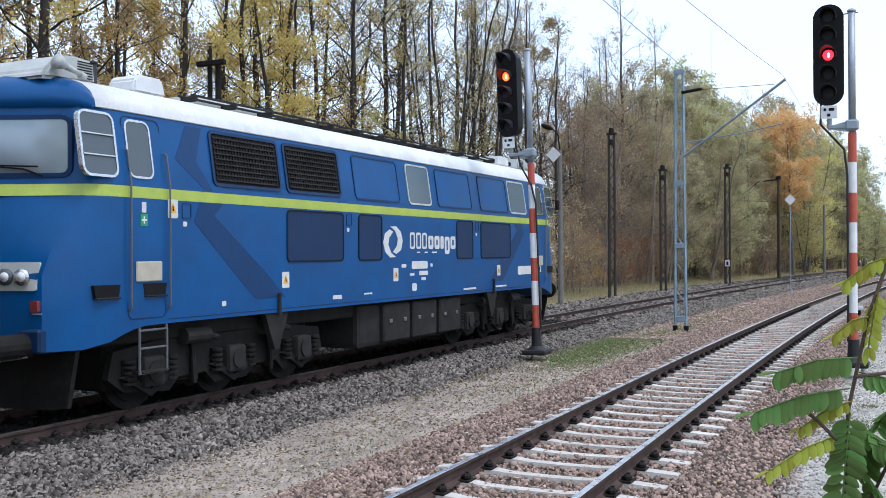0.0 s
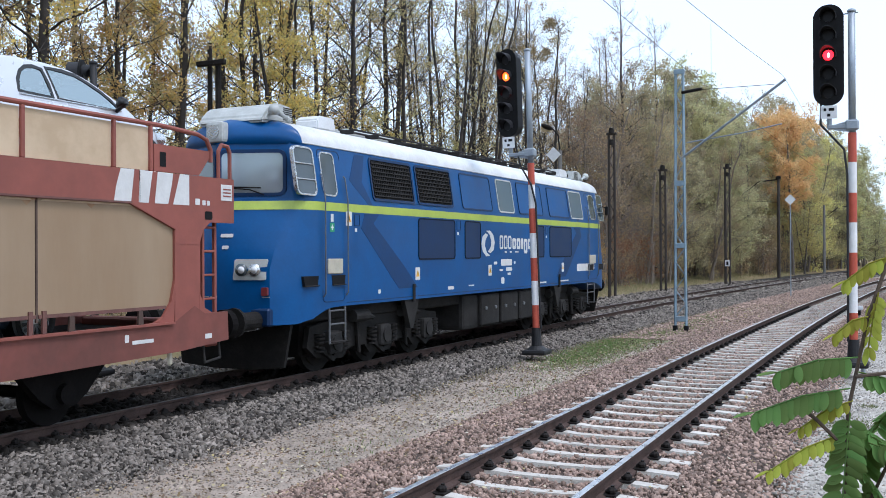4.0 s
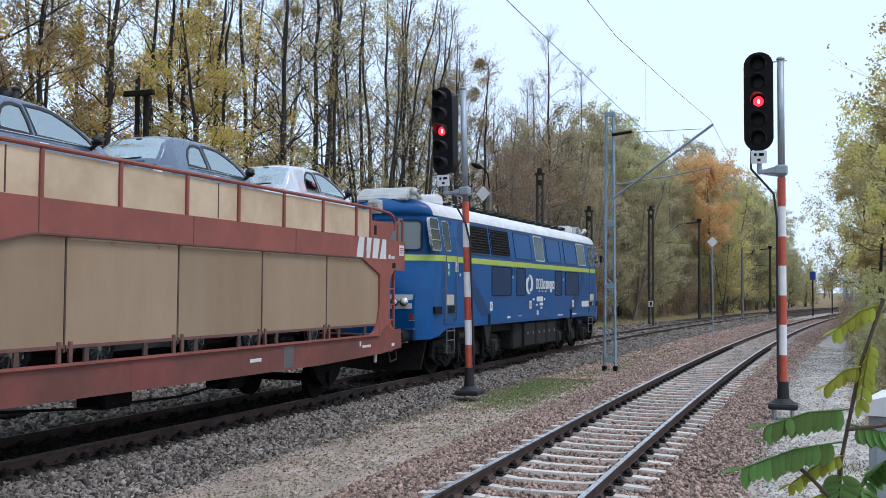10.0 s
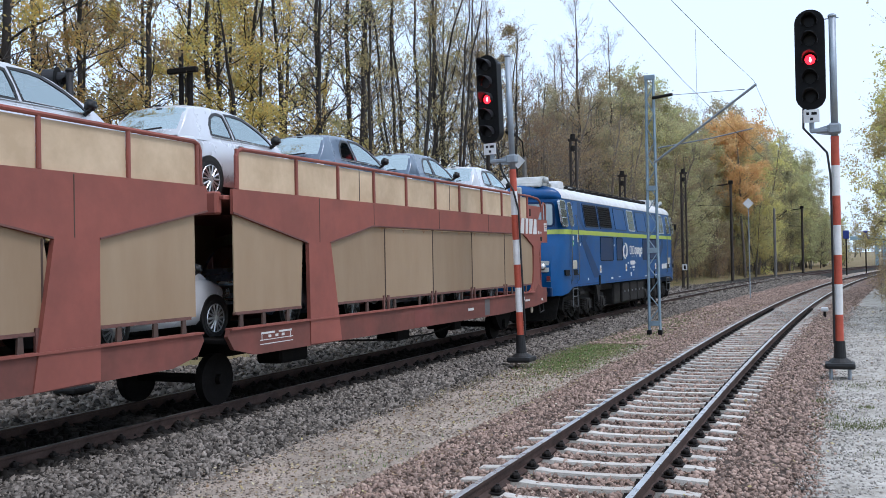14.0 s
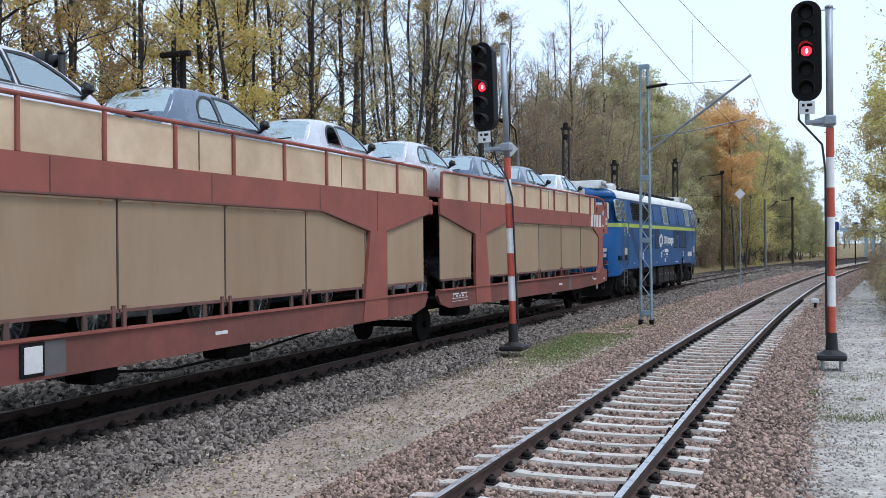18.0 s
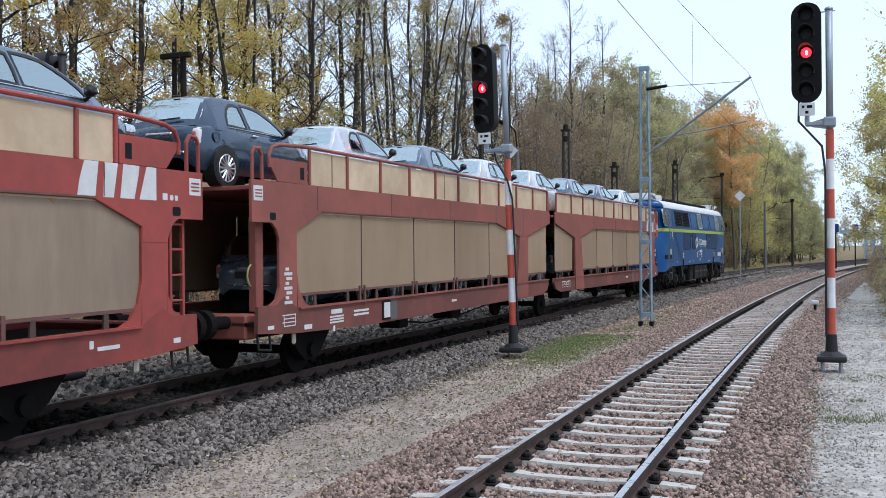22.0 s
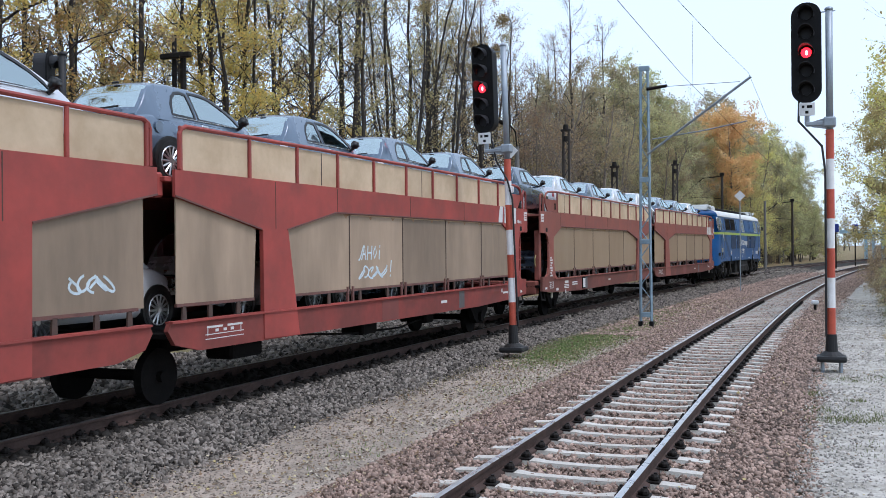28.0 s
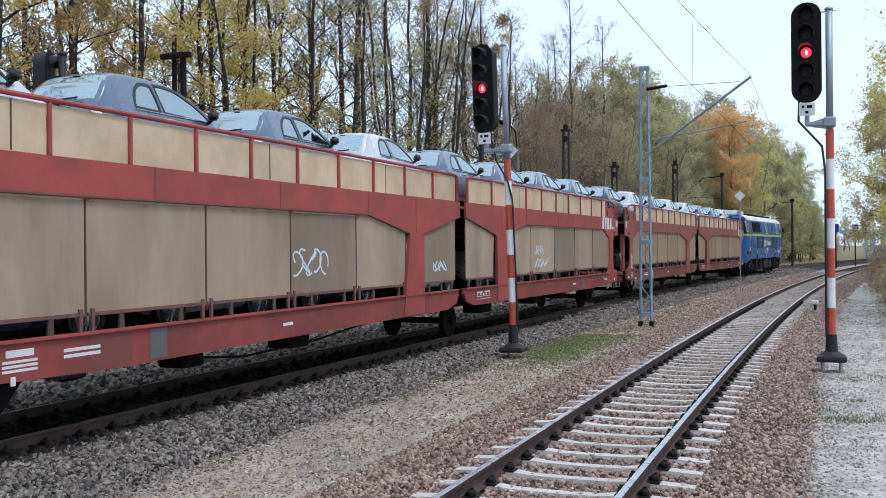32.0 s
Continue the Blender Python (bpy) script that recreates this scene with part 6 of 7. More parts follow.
def spray(w, y0, z0, width, height, strokes, seed):
    """Sprayed scrawl: looping strokes that spell nothing."""
    rng = random.Random(seed)
    for k in range(strokes):
        bm = bmesh.new()
        cx = y0 + width * (k + 0.5) / strokes
        a, b, c = rng.uniform(0, 6), rng.uniform(0.8, 1.3), rng.uniform(0.5, 0.8)
        pts = [(cx + width / strokes * c * math.sin(a + b * 0.5 * i), z0 + height * (0.5 + 0.48 * math.sin(a * 1.7 + 0.42 * i)) + 0.1 * height * (k % 2)) for i in range(13)]
        ribbon(bm, pts, 0.017, 1.4085 + 0.0004 * k)
        part("graffiti_stroke", bm, M_graffiti, w, "pale sprayed graffiti stroke")


def scrawl(w, y0, z0, high, words):
    """Letters sprayed in single strokes: for each, its lines in a unit box."""
    for k, lines in enumerate(words):
        for pts in lines:
            bm = bmesh.new()
            ribbon(bm, [(y0 + (k * 0.85 + a * 0.62) * high + 0.15 * b * high, z0 + b * high) for a, b in pts], 0.017, 1.4085)
            part("graffiti_letter", bm, M_graffiti, w, "pale sprayed letter stroke")


A_ = [[(0, 0), (0.5, 1), (1, 0)], [(0.2, 0.4), (0.8, 0.4)]]
H_ = [[(0, 0), (0, 1)], [(1, 0), (1, 1)], [(0, 0.5), (1, 0.5)]]
O_ = [[(0.1, 0.5), (0.5, 0.95), (0.9, 0.5), (0.5, 0.1), (0.1, 0.5)]]
I_ = [[(0.3, 0), (0.3, 0.7)], [(0.3, 0.85), (0.3, 1.05)]]
MARK = [[(0.3, 0), (0.3, 0.15)], [(0.3, 0.3), (0.35, 1.1)]]
LEAD = [[(-0.75, 0.0), (-0.5, 0.02), (-0.2, 0.35), (0.1, 0.8), (0.35, 1.0)]]
scrawl(halves[2][0], -2.2, 1.98, 0.27, [A_ + LEAD, H_, O_, I_])
scrawl(halves[2][0], -1.02, 1.63, 0.3, [MARK])
spray(halves[2][0], -2.3, 1.62, 1.15, 0.22, 6, 3)
spray(halves[3][0], 0.55, 1.74, 1.1, 0.42, 5, 5)
spray(halves[3][0], 6.51, 1.68, 0.74, 0.2, 5, 6)


# -- small hatchbacks on both decks: y forward --
def thin_glass(name, tint, gloss):
    """Window glass: see-through, tinted, with a mirror share that grows at glancing angles."""
    m = bpy.data.materials.new(name)
    m.use_nodes = True
    n, l = m.node_tree.nodes, m.node_tree.links
    clear = n.new("ShaderNodeBsdfTransparent")
    clear.inputs[0].default_value = (*tint, 1)
    shine = n.new("ShaderNodeBsdfGlossy")
    shine.inputs["Roughness"].default_value = 0.03
    shine.inputs[0].default_value = (0.86, 0.97, 0.98, 1)
    fres = n.new("ShaderNodeFresnel")
    fres.inputs[0].default_value = 1.5
    share = n.new("ShaderNodeMapRange")
    share.inputs[3].default_value, share.inputs[4].default_value = gloss, 1.0
    l.new(fres.outputs[0], share.inputs[0])
    mix = n.new("ShaderNodeMixShader")
    l.new(share.outputs[0], mix.inputs[0])
    l.new(clear.outputs[0], mix.inputs[1])
    l.new(shine.outputs[0], mix.inputs[2])
    l.new(mix.outputs[0], n["Material Output"].inputs[0])
    return m


M_car_glass = thin_glass("car_rear_glass", (0.58, 0.68, 0.67), 0.54)
M_side_glass = thin_glass("car_side_glass", (0.6, 0.72, 0.72), 0.4)
M_trim = stuff("black_trim", (0.012, 0.012, 0.012), 0.4, 0, 0.2, 6, 40, 0.02)
M_seat = stuff("grey_seat_cloth", (0.06, 0.06, 0.065), 0.9, 0, 0.2, 6, 60, 0.1)
M_lamp_red = stuff("tail_lamp", (0.45, 0.1, 0.1), 0.15, 0, 0.1, 6, 40, 0.0)
M_lamp_clear = stuff("clear_lamp", (0.75, 0.7, 0.7), 0.15, 0, 0.1, 6, 40, 0.0)
M_alloy = stuff("wheel_alloy", (0.55, 0.56, 0.57), 0.3, 0.7, 0.1, 6, 40, 0.02)


def car_paint(name, base, metal):
    return stuff(name, base, 0.26, metal, 0.05, 2, 60, 0.0, coat=0.9)


CAB_Y = (-1.68, -1.6, -1.48, -1.34, -1.2, -0.9, -0.4, 0.0, 0.3, 0.6, 0.85, 1.1)
CAB_Z = (0.93, 1.08, 1.28, 1.42, 1.465, 1.49, 1.49, 1.46, 1.38, 1.22, 1.06, 0.89)
CAB_W = (0.6, 0.63, 0.615, 0.59, 0.58, 0.575, 0.575, 0.575, 0.585, 0.61, 0.64, 0.66)
QUARTER = [(-0.98, 1.0), (-0.46, 0.985), (-0.485, 1.16), (-0.53, 1.335), (-0.66, 1.35), (-0.78, 1.325), (-0.88, 1.255), (-0.95, 1.14)]
DOOR = [(-0.36, 0.98), (0.72, 0.96), (0.6, 1.08), (0.44, 1.19), (0.26, 1.28), (0.06, 1.345), (-0.16, 1.37), (-0.44, 1.37)]


def inside(p, poly):
    hit = False
    for (a, b), (c, d) in zip(poly, poly[1:] + poly[:1]):
        if (b > p[1]) != (d > p[1]) and p[0] < (c - a) * (p[1] - b) / (d - b) + a:
            hit = not hit
    return hit


def cab_ring(y):
    """Half the cabin's outline at y: from the waist up the leaning side and over the roof to the middle."""
    z, w = float(np.interp(y, CAB_Y, CAB_Z)), float(np.interp(y, CAB_Y, CAB_W))
    base = 0.88
    foot = 0.775 if y < 0.8 else 0.775 - (y - 0.8) * 0.25
    foot = foot if y > -1.3 else foot - (-1.3 - y) * 0.33
    top = z - 0.07 * min((z - base) / 0.3, 1)
    side = [(foot + (w - foot) * k ** 1.15 * min((z - base) / 0.5, 1), base + (top - base) * k) for k in np.linspace(0, 1, 15)]
    xs = side[-1][0]
    cap = [(xs * math.cos(a) ** 0.8 if a < 1.57 else 0.0, top + (z - top) * math.sin(a)) for a in np.linspace(0.22, math.pi / 2, 9)]
    return side + cap


def side_x(y, z):
    ring = cab_ring(y)[:15]
    return float(np.interp(z, [p[1] for p in ring], [p[0] for p in ring]))


def grown(poly, d):
    """The outline moved outwards by d."""
    out = []
    n = len(poly)
    for i in range(n):
        a, b, c = Vector(poly[i - 1]), Vector(poly[i]), Vector(poly[(i + 1) % n])
        n1, n2 = (b - a).normalized(), (c - b).normalized()
        m = Vector((n1.y + n2.y, -n1.x - n2.x)).normalized()
        out.append((b.x + m.x * d, b.y + m.y * d))
    return out


def skin_pane(poly, sx, out):
    """A pane that follows the cabin side."""
    b_ = bmesh.new()
    pts = []
    for (a, b), (c, d) in zip(poly, poly[1:] + poly[:1]):
        pts += [(a + (c - a) * k / 3, b + (d - b) * k / 3) for k in range(3)]
    vs = [b_.verts.new((sx * (side_x(y, z) + out), y, z)) for y, z in pts]
    my, mz = sum(p[0] for p in pts) / len(pts), sum(p[1] for p in pts) / len(pts)
    mid = b_.verts.new((sx * (side_x(my, mz) + out), my, mz))
    for i in range(len(vs)):
        b_.faces.new((vs[i], vs[(i + 1) % len(vs)], mid))
    return b_


def skin_rim(poly, sx, width):
    """The rubber seal round a side window."""
    b_ = bmesh.new()
    o, i_ = grown(poly, width), grown(poly, -0.012)
    rows = [[b_.verts.new((sx * (side_x(y, z) + out), y, z)) for y, z in ring] for ring, out in ((o, -0.01), (o, 0.007), (i_, 0.007), (i_, -0.012))]
    for a, b in zip(rows, rows[1:]):
        for k in range(len(o)):
            j = (k + 1) % len(o)
            b_.faces.new((a[k], a[j], b[j], b[k]))
    return b_


def end_window(y, x):
    """Whether the cabin skin at y and x is screen or rear glass."""
    if y < -1.36:
        z = float(np.interp(y, CAB_Y, CAB_Z))
        return -1.63 < y and abs(x) < 0.56 - 0.3 * max(1.06 - z, 0)
    return 0.42 < y < 1.02 and abs(x) < 0.54 + 0.08 * (y - 0.4)


def cabin_mesh():
    """Painted cabin skin and its two end glasses, as separate meshes."""
    skin, back, front = bmesh.new(), bmesh.new(), bmesh.new()
    ys = [float(v) for v in np.linspace(-1.68, 1.1, 94)]
    rings = []
    for y in ys:
        half = cab_ring(y)
        rings.append([(x, y, z) for x, z in half] + [(-x, y, z) for x, z in reversed(half[:-1])])
    n = len(rings[0])
    made = {}

    def vert(b_, i, j):
        key = (id(b_), i, j)
        if key not in made:
            made[key] = b_.verts.new(rings[i][j])
        return made[key]

    for i in range(len(ys) - 1):
        for j in range(n - 1):
            c = [sum(q) / 4 for q in zip(rings[i][j], rings[i][j + 1], rings[i + 1][j], rings[i + 1][j + 1])]
            target = skin
            if j < 14 or j >= n - 15:
                if inside((c[1], c[2]), QUARTER) or inside((c[1], c[2]), DOOR):
                    continue
            elif end_window(c[1], c[0]):
                target = back if c[1] < 0 else front
            target.faces.new((vert(target, i, j), vert(target, i, j + 1), vert(target, i + 1, j + 1), vert(target, i + 1, j)))
    return skin, back, front


def hatchback(paint, label):
    c = tagged(empty("small_car"), label, "car", "new cars on the carriers")
    bm = bmesh.new()
    rings = []
    for y, w, top, low in ((-1.77, 0.45, 0.74, 0.42), (-1.75, 0.6, 0.84, 0.34), (-1.69, 0.7, 0.915, 0.28), (-1.5, 0.775, 0.94, 0.22), (-1.0, 0.815, 0.945, 0.2), (-0.3, 0.82, 0.94, 0.2), (0.4, 0.82, 0.925, 0.2), (0.85, 0.815, 0.915, 0.2), (1.15, 0.795, 0.87, 0.2), (1.45, 0.74, 0.79, 0.22), (1.65, 0.64, 0.69, 0.27), (1.74, 0.52, 0.6, 0.32), (1.78, 0.35, 0.52, 0.4)):
        half = [(0.86, low), (0.96, low + 0.1 * (top - low)), (1.0, low + 0.35 * (top - low)), (1.0, low + 0.66 * (top - low)), (0.985, low + 0.8 * (top - low)), (0.955, low + 0.92 * (top - low)), (0.93, top - 0.015), (0.6, top + 0.012), (0.25, top + 0.03)]
        rings.append([(-x * w, y, z) for x, z in half] + [(0, y, top + 0.034)] + [(x * w, y, z) for x, z in reversed(half)])
    loft(bm, rings)
    part("body", bm, paint, c, "painted lower body", True)
    skin, back, front = cabin_mesh()
    part("cabin", skin, paint, c, "painted roof and pillars", True)
    part("rear_window", back, M_car_glass, c, "pale reflecting rear glass", True)
    part("windscreen", front, M_side_glass, c, "tinted windscreen", True)
    bm = bmesh.new()
    rbox(bm, (0, -0.2, 0.93), (1.42, 2.1, 0.06), 0.02)
    part("interior", bm, M_seat, c, "dark cabin interior")
    for x in (-0.36, 0.36):
        for y in (-0.1, -0.85):
            bm = bmesh.new()
            rbox(bm, (x, y, 1.03), (0.44, 0.14, 0.26), 0.05, 2)
            rbox(bm, (x, y - 0.02, 1.23), (0.24, 0.1, 0.14), 0.04, 2)
            part("seat", bm, M_seat, c, "grey seat back with a head rest", True)
    for sx in (-1, 1):
        for poly, nm in ((QUARTER, "quarter_window"), (DOOR, "door_window")):
            gl = part(nm, skin_pane(poly, sx, -0.004), M_side_glass, c, "tinted side glass")
            part("window_seal", skin_rim(poly, sx, 0.034), M_trim, gl)
        bm = bmesh.new()
        tube(bm, [(sx * (side_x(y, 0.955) + 0.012), y, 0.955) for y in (-1.0, -0.4, 0.2, 0.74)], 0.009, 6)
        part("waist_trim", bm, M_chrome, c, "chrome waist strip")
        bm = bmesh.new()
        rbox(bm, (sx * 0.815, -0.3, 0.87), (0.03, 0.16, 0.035), 0.012)
        part("door_handle", bm, M_chrome, c, "chrome door handle")
        bm = bmesh.new()
        plate(bm, [(sx * 0.8, 0.97), (sx * 0.96, 0.98), (sx * 0.98, 1.06), (sx * 0.93, 1.13), (sx * 0.82, 1.12)], 0.55, 0.68, "y")
        bmesh.ops.bevel(bm, geom=bm.edges[:], offset=0.03, segments=2, affect="EDGES")
        rod(bm, (sx * 0.74, 0.66, 0.94), (sx * 0.86, 0.62, 0.99), 0.035, n=6)
        part("door_mirror", bm, M_trim, c, "black door mirror", True)
        bm = bmesh.new()
        rbox(bm, (sx * 0.63, -1.655, 0.74), (0.17, 0.14, 0.27), 0.05, 2)
        tl = part("tail_lamp", bm, M_lamp_clear, c, "red and clear tail lamp", True)
        bm = bmesh.new()
        rbox(bm, (sx * 0.625, -1.675, 0.755), (0.11, 0.125, 0.15), 0.04, 2)
        part("red_lens", bm, M_lamp_red, tl, "red lamp lens", True)
        bm = bmesh.new()
        rod(bm, (sx * 0.62, 1.52, 0.66), (sx * 0.65, 1.68, 0.66), 0.1, 0.09, n=14)
        part("head_lamp", bm, M_chrome, c, "round head lamp")
        bm = bmesh.new()
        rod(bm, (sx * 0.79, -1.36, 0.76), (sx * 0.806, -1.36, 0.76), 0.085, n=20)
        if sx > 0:
            part("filler_flap", bm, paint, c, "round fuel flap")
        for yy in (-1.14, 1.14):
            bm = bmesh.new()
            rod(bm, (sx * 0.6, yy, 0.31), (sx * 0.826, yy, 0.31), 0.34, n=28)
            part("wheel_arch", bm, M_trim, c, "black wheel arch")
            bm = bmesh.new()
            rod(bm, (sx * 0.64, yy, 0.285), (sx * 0.832, yy, 0.285), 0.285, n=28)
            wh = part("wheel", bm, M_tyre, c, "road wheel")
            bm = bmesh.new()
            rod(bm, (sx * 0.8, yy, 0.285), (sx * 0.8335, yy, 0.285), 0.222, n=24)
            part("rim", bm, M_trim, wh)
            bm = bmesh.new()
            for k in range(14):
                a = 2 * math.pi * k / 14
                rod(bm, (sx * 0.84, yy + 0.05 * math.cos(a), 0.285 + 0.05 * math.sin(a)), (sx * 0.836, yy + 0.212 * math.cos(a), 0.285 + 0.212 * math.sin(a)), 0.016, n=4)
            for k in range(20):
                a, b = 2 * math.pi * k / 20, 2 * math.pi * (k + 1) / 20
                rod(bm, (sx * 0.836, yy + 0.215 * math.cos(a), 0.285 + 0.215 * math.sin(a)), (sx * 0.836, yy + 0.215 * math.cos(b), 0.285 + 0.215 * math.sin(b)), 0.01, n=4)
            rod(bm, (sx * 0.83, yy, 0.285), (sx * 0.846, yy, 0.285), 0.05, n=12)
            part("spokes", bm, M_alloy, wh, "many-spoked alloy wheel")
    bm = bmesh.new()
    rod(bm, (-0.05, -1.68, 1.03), (0.34, -1.67, 1.05), 0.014, n=6)
    rbox(bm, (-0.02, -1.68, 1.0), (0.1, 0.06, 0.05), 0.01)
    part("rear_wiper", bm, M_trim, c, "black rear wiper")
    bm = bmesh.new()
    rbox(bm, (0, -1.765, 0.5), (1.0, 0.05, 0.05), 0.02)
    part("bumper_trim", bm, M_chrome, c, "chrome bumper bar")
    bm = bmesh.new()
    rbox(bm, (0, -1.765, 0.68), (0.56, 0.03, 0.13), 0.01)
    part("plate_recess", bm, M_trim, c)
    bm = bmesh.new()
    rbox(bm, (0, -1.772, 0.8), (0.5, 0.035, 0.045), 0.015)
    part("tailgate_trim", bm, M_chrome, c, "chrome tailgate handle")
    bm = bmesh.new()
    rbox(bm, (0, -1.34, 1.455), (0.12, 0.05, 0.03), 0.01)
    part("brake_light", bm, M_trim, c, "dark high brake light")
    return c


paints = {
    "slate": (car_paint("slate_blue_paint", (0.115, 0.16, 0.22), 0.3), "slate-blue metallic small hatchback on a carrier deck"),
    "silver": (car_paint("silver_paint", (0.62, 0.635, 0.67), 0.25), "silver-grey small hatchback on a carrier deck"),
    "navy": (car_paint("navy_paint", (0.02, 0.045, 0.085), 0.3), "dark navy small hatchback on a carrier deck"),
    "white": (car_paint("white_paint", (0.7, 0.71, 0.72), 0.0), "white small hatchback on a carrier deck"),
}
UPPER = ((0, -2.62, "silver"), (0, -6.52, "slate"), (0, -10.45, "slate"), (0, -14.6, "silver"),
         (1, -19.0, "silver"), (1, -23.05, "slate"), (1, -27.2, "silver"), (1, -31.4, "navy"),
         (2, -36.28, "slate"), (2, -40.24, "slate"), (2, -44.13, "slate"), (2, -48.0, "slate"),
         (3, -52.1, "silver"), (3, -56.02, "slate"), (3, -59.9, "slate"), (3, -63.8, "silver"))
seeds = {k: hatchback(*v) for k, v in paints.items()}
used = set()


def load(k, half, mirror, deck):
    w, mid = halves[half]
    c = seeds[k] if k not in used else copy_thing(seeds[k], pose(0, 0, 0))
    used.add(k)
    MOVERS.append((c, mid, 6.2, pose(0, mirror - 0.62 - mid, deck)))


for half, mirror, k in UPPER:
    load(k, half, mirror, 3.2)
LOWER = ((0, -4.6, "slate"), (0, -8.5, "silver"), (0, -12.4, "slate"), (1, -16.82, "white"), (1, -21.4, "slate"), (1, -25.3, "silver"), (1, -29.0, "slate"),
         (2, -38.9, "slate"), (2, -42.9, "slate"), (2, -46.2, "silver"), (3, -50.6, "white"), (3, -55.1, "slate"), (3, -59.1, "silver"), (3, -63.1, "slate"))
for half, mirror, k in LOWER:
    load(k, half, mirror, 1.06)

# ---- woods ----
M_bark = stuff("grey_bark", (0.15, 0.128, 0.108), 0.95, 0, 0.4, 3, 30, 0.5, each=0.35)
# Trunks against bright sky: their backlit darkness is put into this colour.
M_bark_dark = stuff("dark_backlit_bark", (0.048, 0.04, 0.034), 0.95, 0, 0.4, 3, 30, 0.5, each=0.3)
M_bark_twig = stuff("grey_brown_twigs", (0.27, 0.225, 0.185), 0.95, 0, 0.3, 3, 30, 0.3, each=0.25)
L_yellow = leaf_stuff("yellowing_leaves", [(0.8, 0.55, 0.16), (0.62, 0.47, 0.18), (0.42, 0.38, 0.17), (0.74, 0.46, 0.17), (0.5, 0.44, 0.19)], 0.55)
L_olive = leaf_stuff("olive_leaves", [(0.4, 0.37, 0.19), (0.5, 0.42, 0.21), (0.56, 0.42, 0.2), (0.32, 0.31, 0.17)], 0.55)
# Brown leaves and the twig bark above are lightened to imitate distance haze.
L_brown = leaf_stuff("brown_leaves", [(0.504, 0.348, 0.204), (0.432, 0.312, 0.192), (0.552, 0.42, 0.228), (0.384, 0.3, 0.192)], 0.5)
L_rust = leaf_stuff("rusty_leaves", [(0.45, 0.2, 0.09), (0.38, 0.2, 0.1), (0.5, 0.29, 0.12), (0.3, 0.19, 0.1)], 0.45)
L_orange = leaf_stuff("orange_leaves", [(0.76, 0.45, 0.24), (0.72, 0.48, 0.26), (0.66, 0.42, 0.2), (0.76, 0.54, 0.26)], 0.5, (1.05, 1.2), (0.505, 0.52))
# Distance haze is painted into the next three: paler, greyer leaves.
L_far = leaf_stuff("hazed_olive_leaves", [(0.504, 0.444, 0.264), (0.432, 0.408, 0.252), (0.6, 0.492, 0.288), (0.384, 0.372, 0.24)], 0.5)
L_green = leaf_stuff("green_leaves", [(0.42, 0.42, 0.24), (0.51, 0.5, 0.27), (0.61, 0.54, 0.27), (0.36, 0.37, 0.22)], 0.5)
L_gold = leaf_stuff("hazed_golden_leaves", [(0.6, 0.528, 0.24), (0.696, 0.576, 0.264), (0.504, 0.48, 0.228), (0.72, 0.54, 0.24)], 0.5)


def tubes(paths, radii, n):
    """Tapered tubes along many paths at once: (count, points, 3) and (count, points)."""
    m, k, _ = paths.shape
    d = np.gradient(paths, axis=1)
    d /= np.linalg.norm(d, axis=2, keepdims=True) + 1e-9
    side = np.cross(d, (0.13, 0.97, 0.2))
    side /= np.linalg.norm(side, axis=2, keepdims=True) + 1e-9
    up = np.cross(side, d)
    a = np.linspace(0, 2 * np.pi, n, endpoint=False)
    ring = paths[:, :, None] + radii[:, :, None, None] * (np.cos(a)[:, None] * side[:, :, None] + np.sin(a)[:, None] * up[:, :, None])
    idx = np.arange(m * k * n).reshape(m, k, n)
    nxt = np.roll(idx, -1, axis=2)
    f = np.stack([idx[:, :-1], nxt[:, :-1], nxt[:, 1:], idx[:, 1:]], -1)
    return ring.reshape(-1, 3), f.reshape(-1, 4)


def along(paths, which, q):
    """The points at the shares q of the paths picked."""
    k = paths.shape[1] - 1
    i = np.minimum((q * k).astype(int), k - 1)
    w = (q * k - i)[:, None]
    return paths[which, i] * (1 - w) + paths[which, i + 1] * w


def unit(v):
    return v / (np.linalg.norm(v, axis=-1, keepdims=True) + 1e-9)


def branches(rng, start, d, length, k, bow, wander):
    q = np.linspace(0, 1, k)[None, :, None]
    kink = np.cumsum(rng.normal(0, wander, (len(start), k, 3)), 1)
    kink[:, 0] = 0
    return start[:, None] + d[:, None] * length[:, None, None] * q + np.array((0, 0, bow)) * length[:, None, None] * q ** 2 + kink * length[:, None, None]


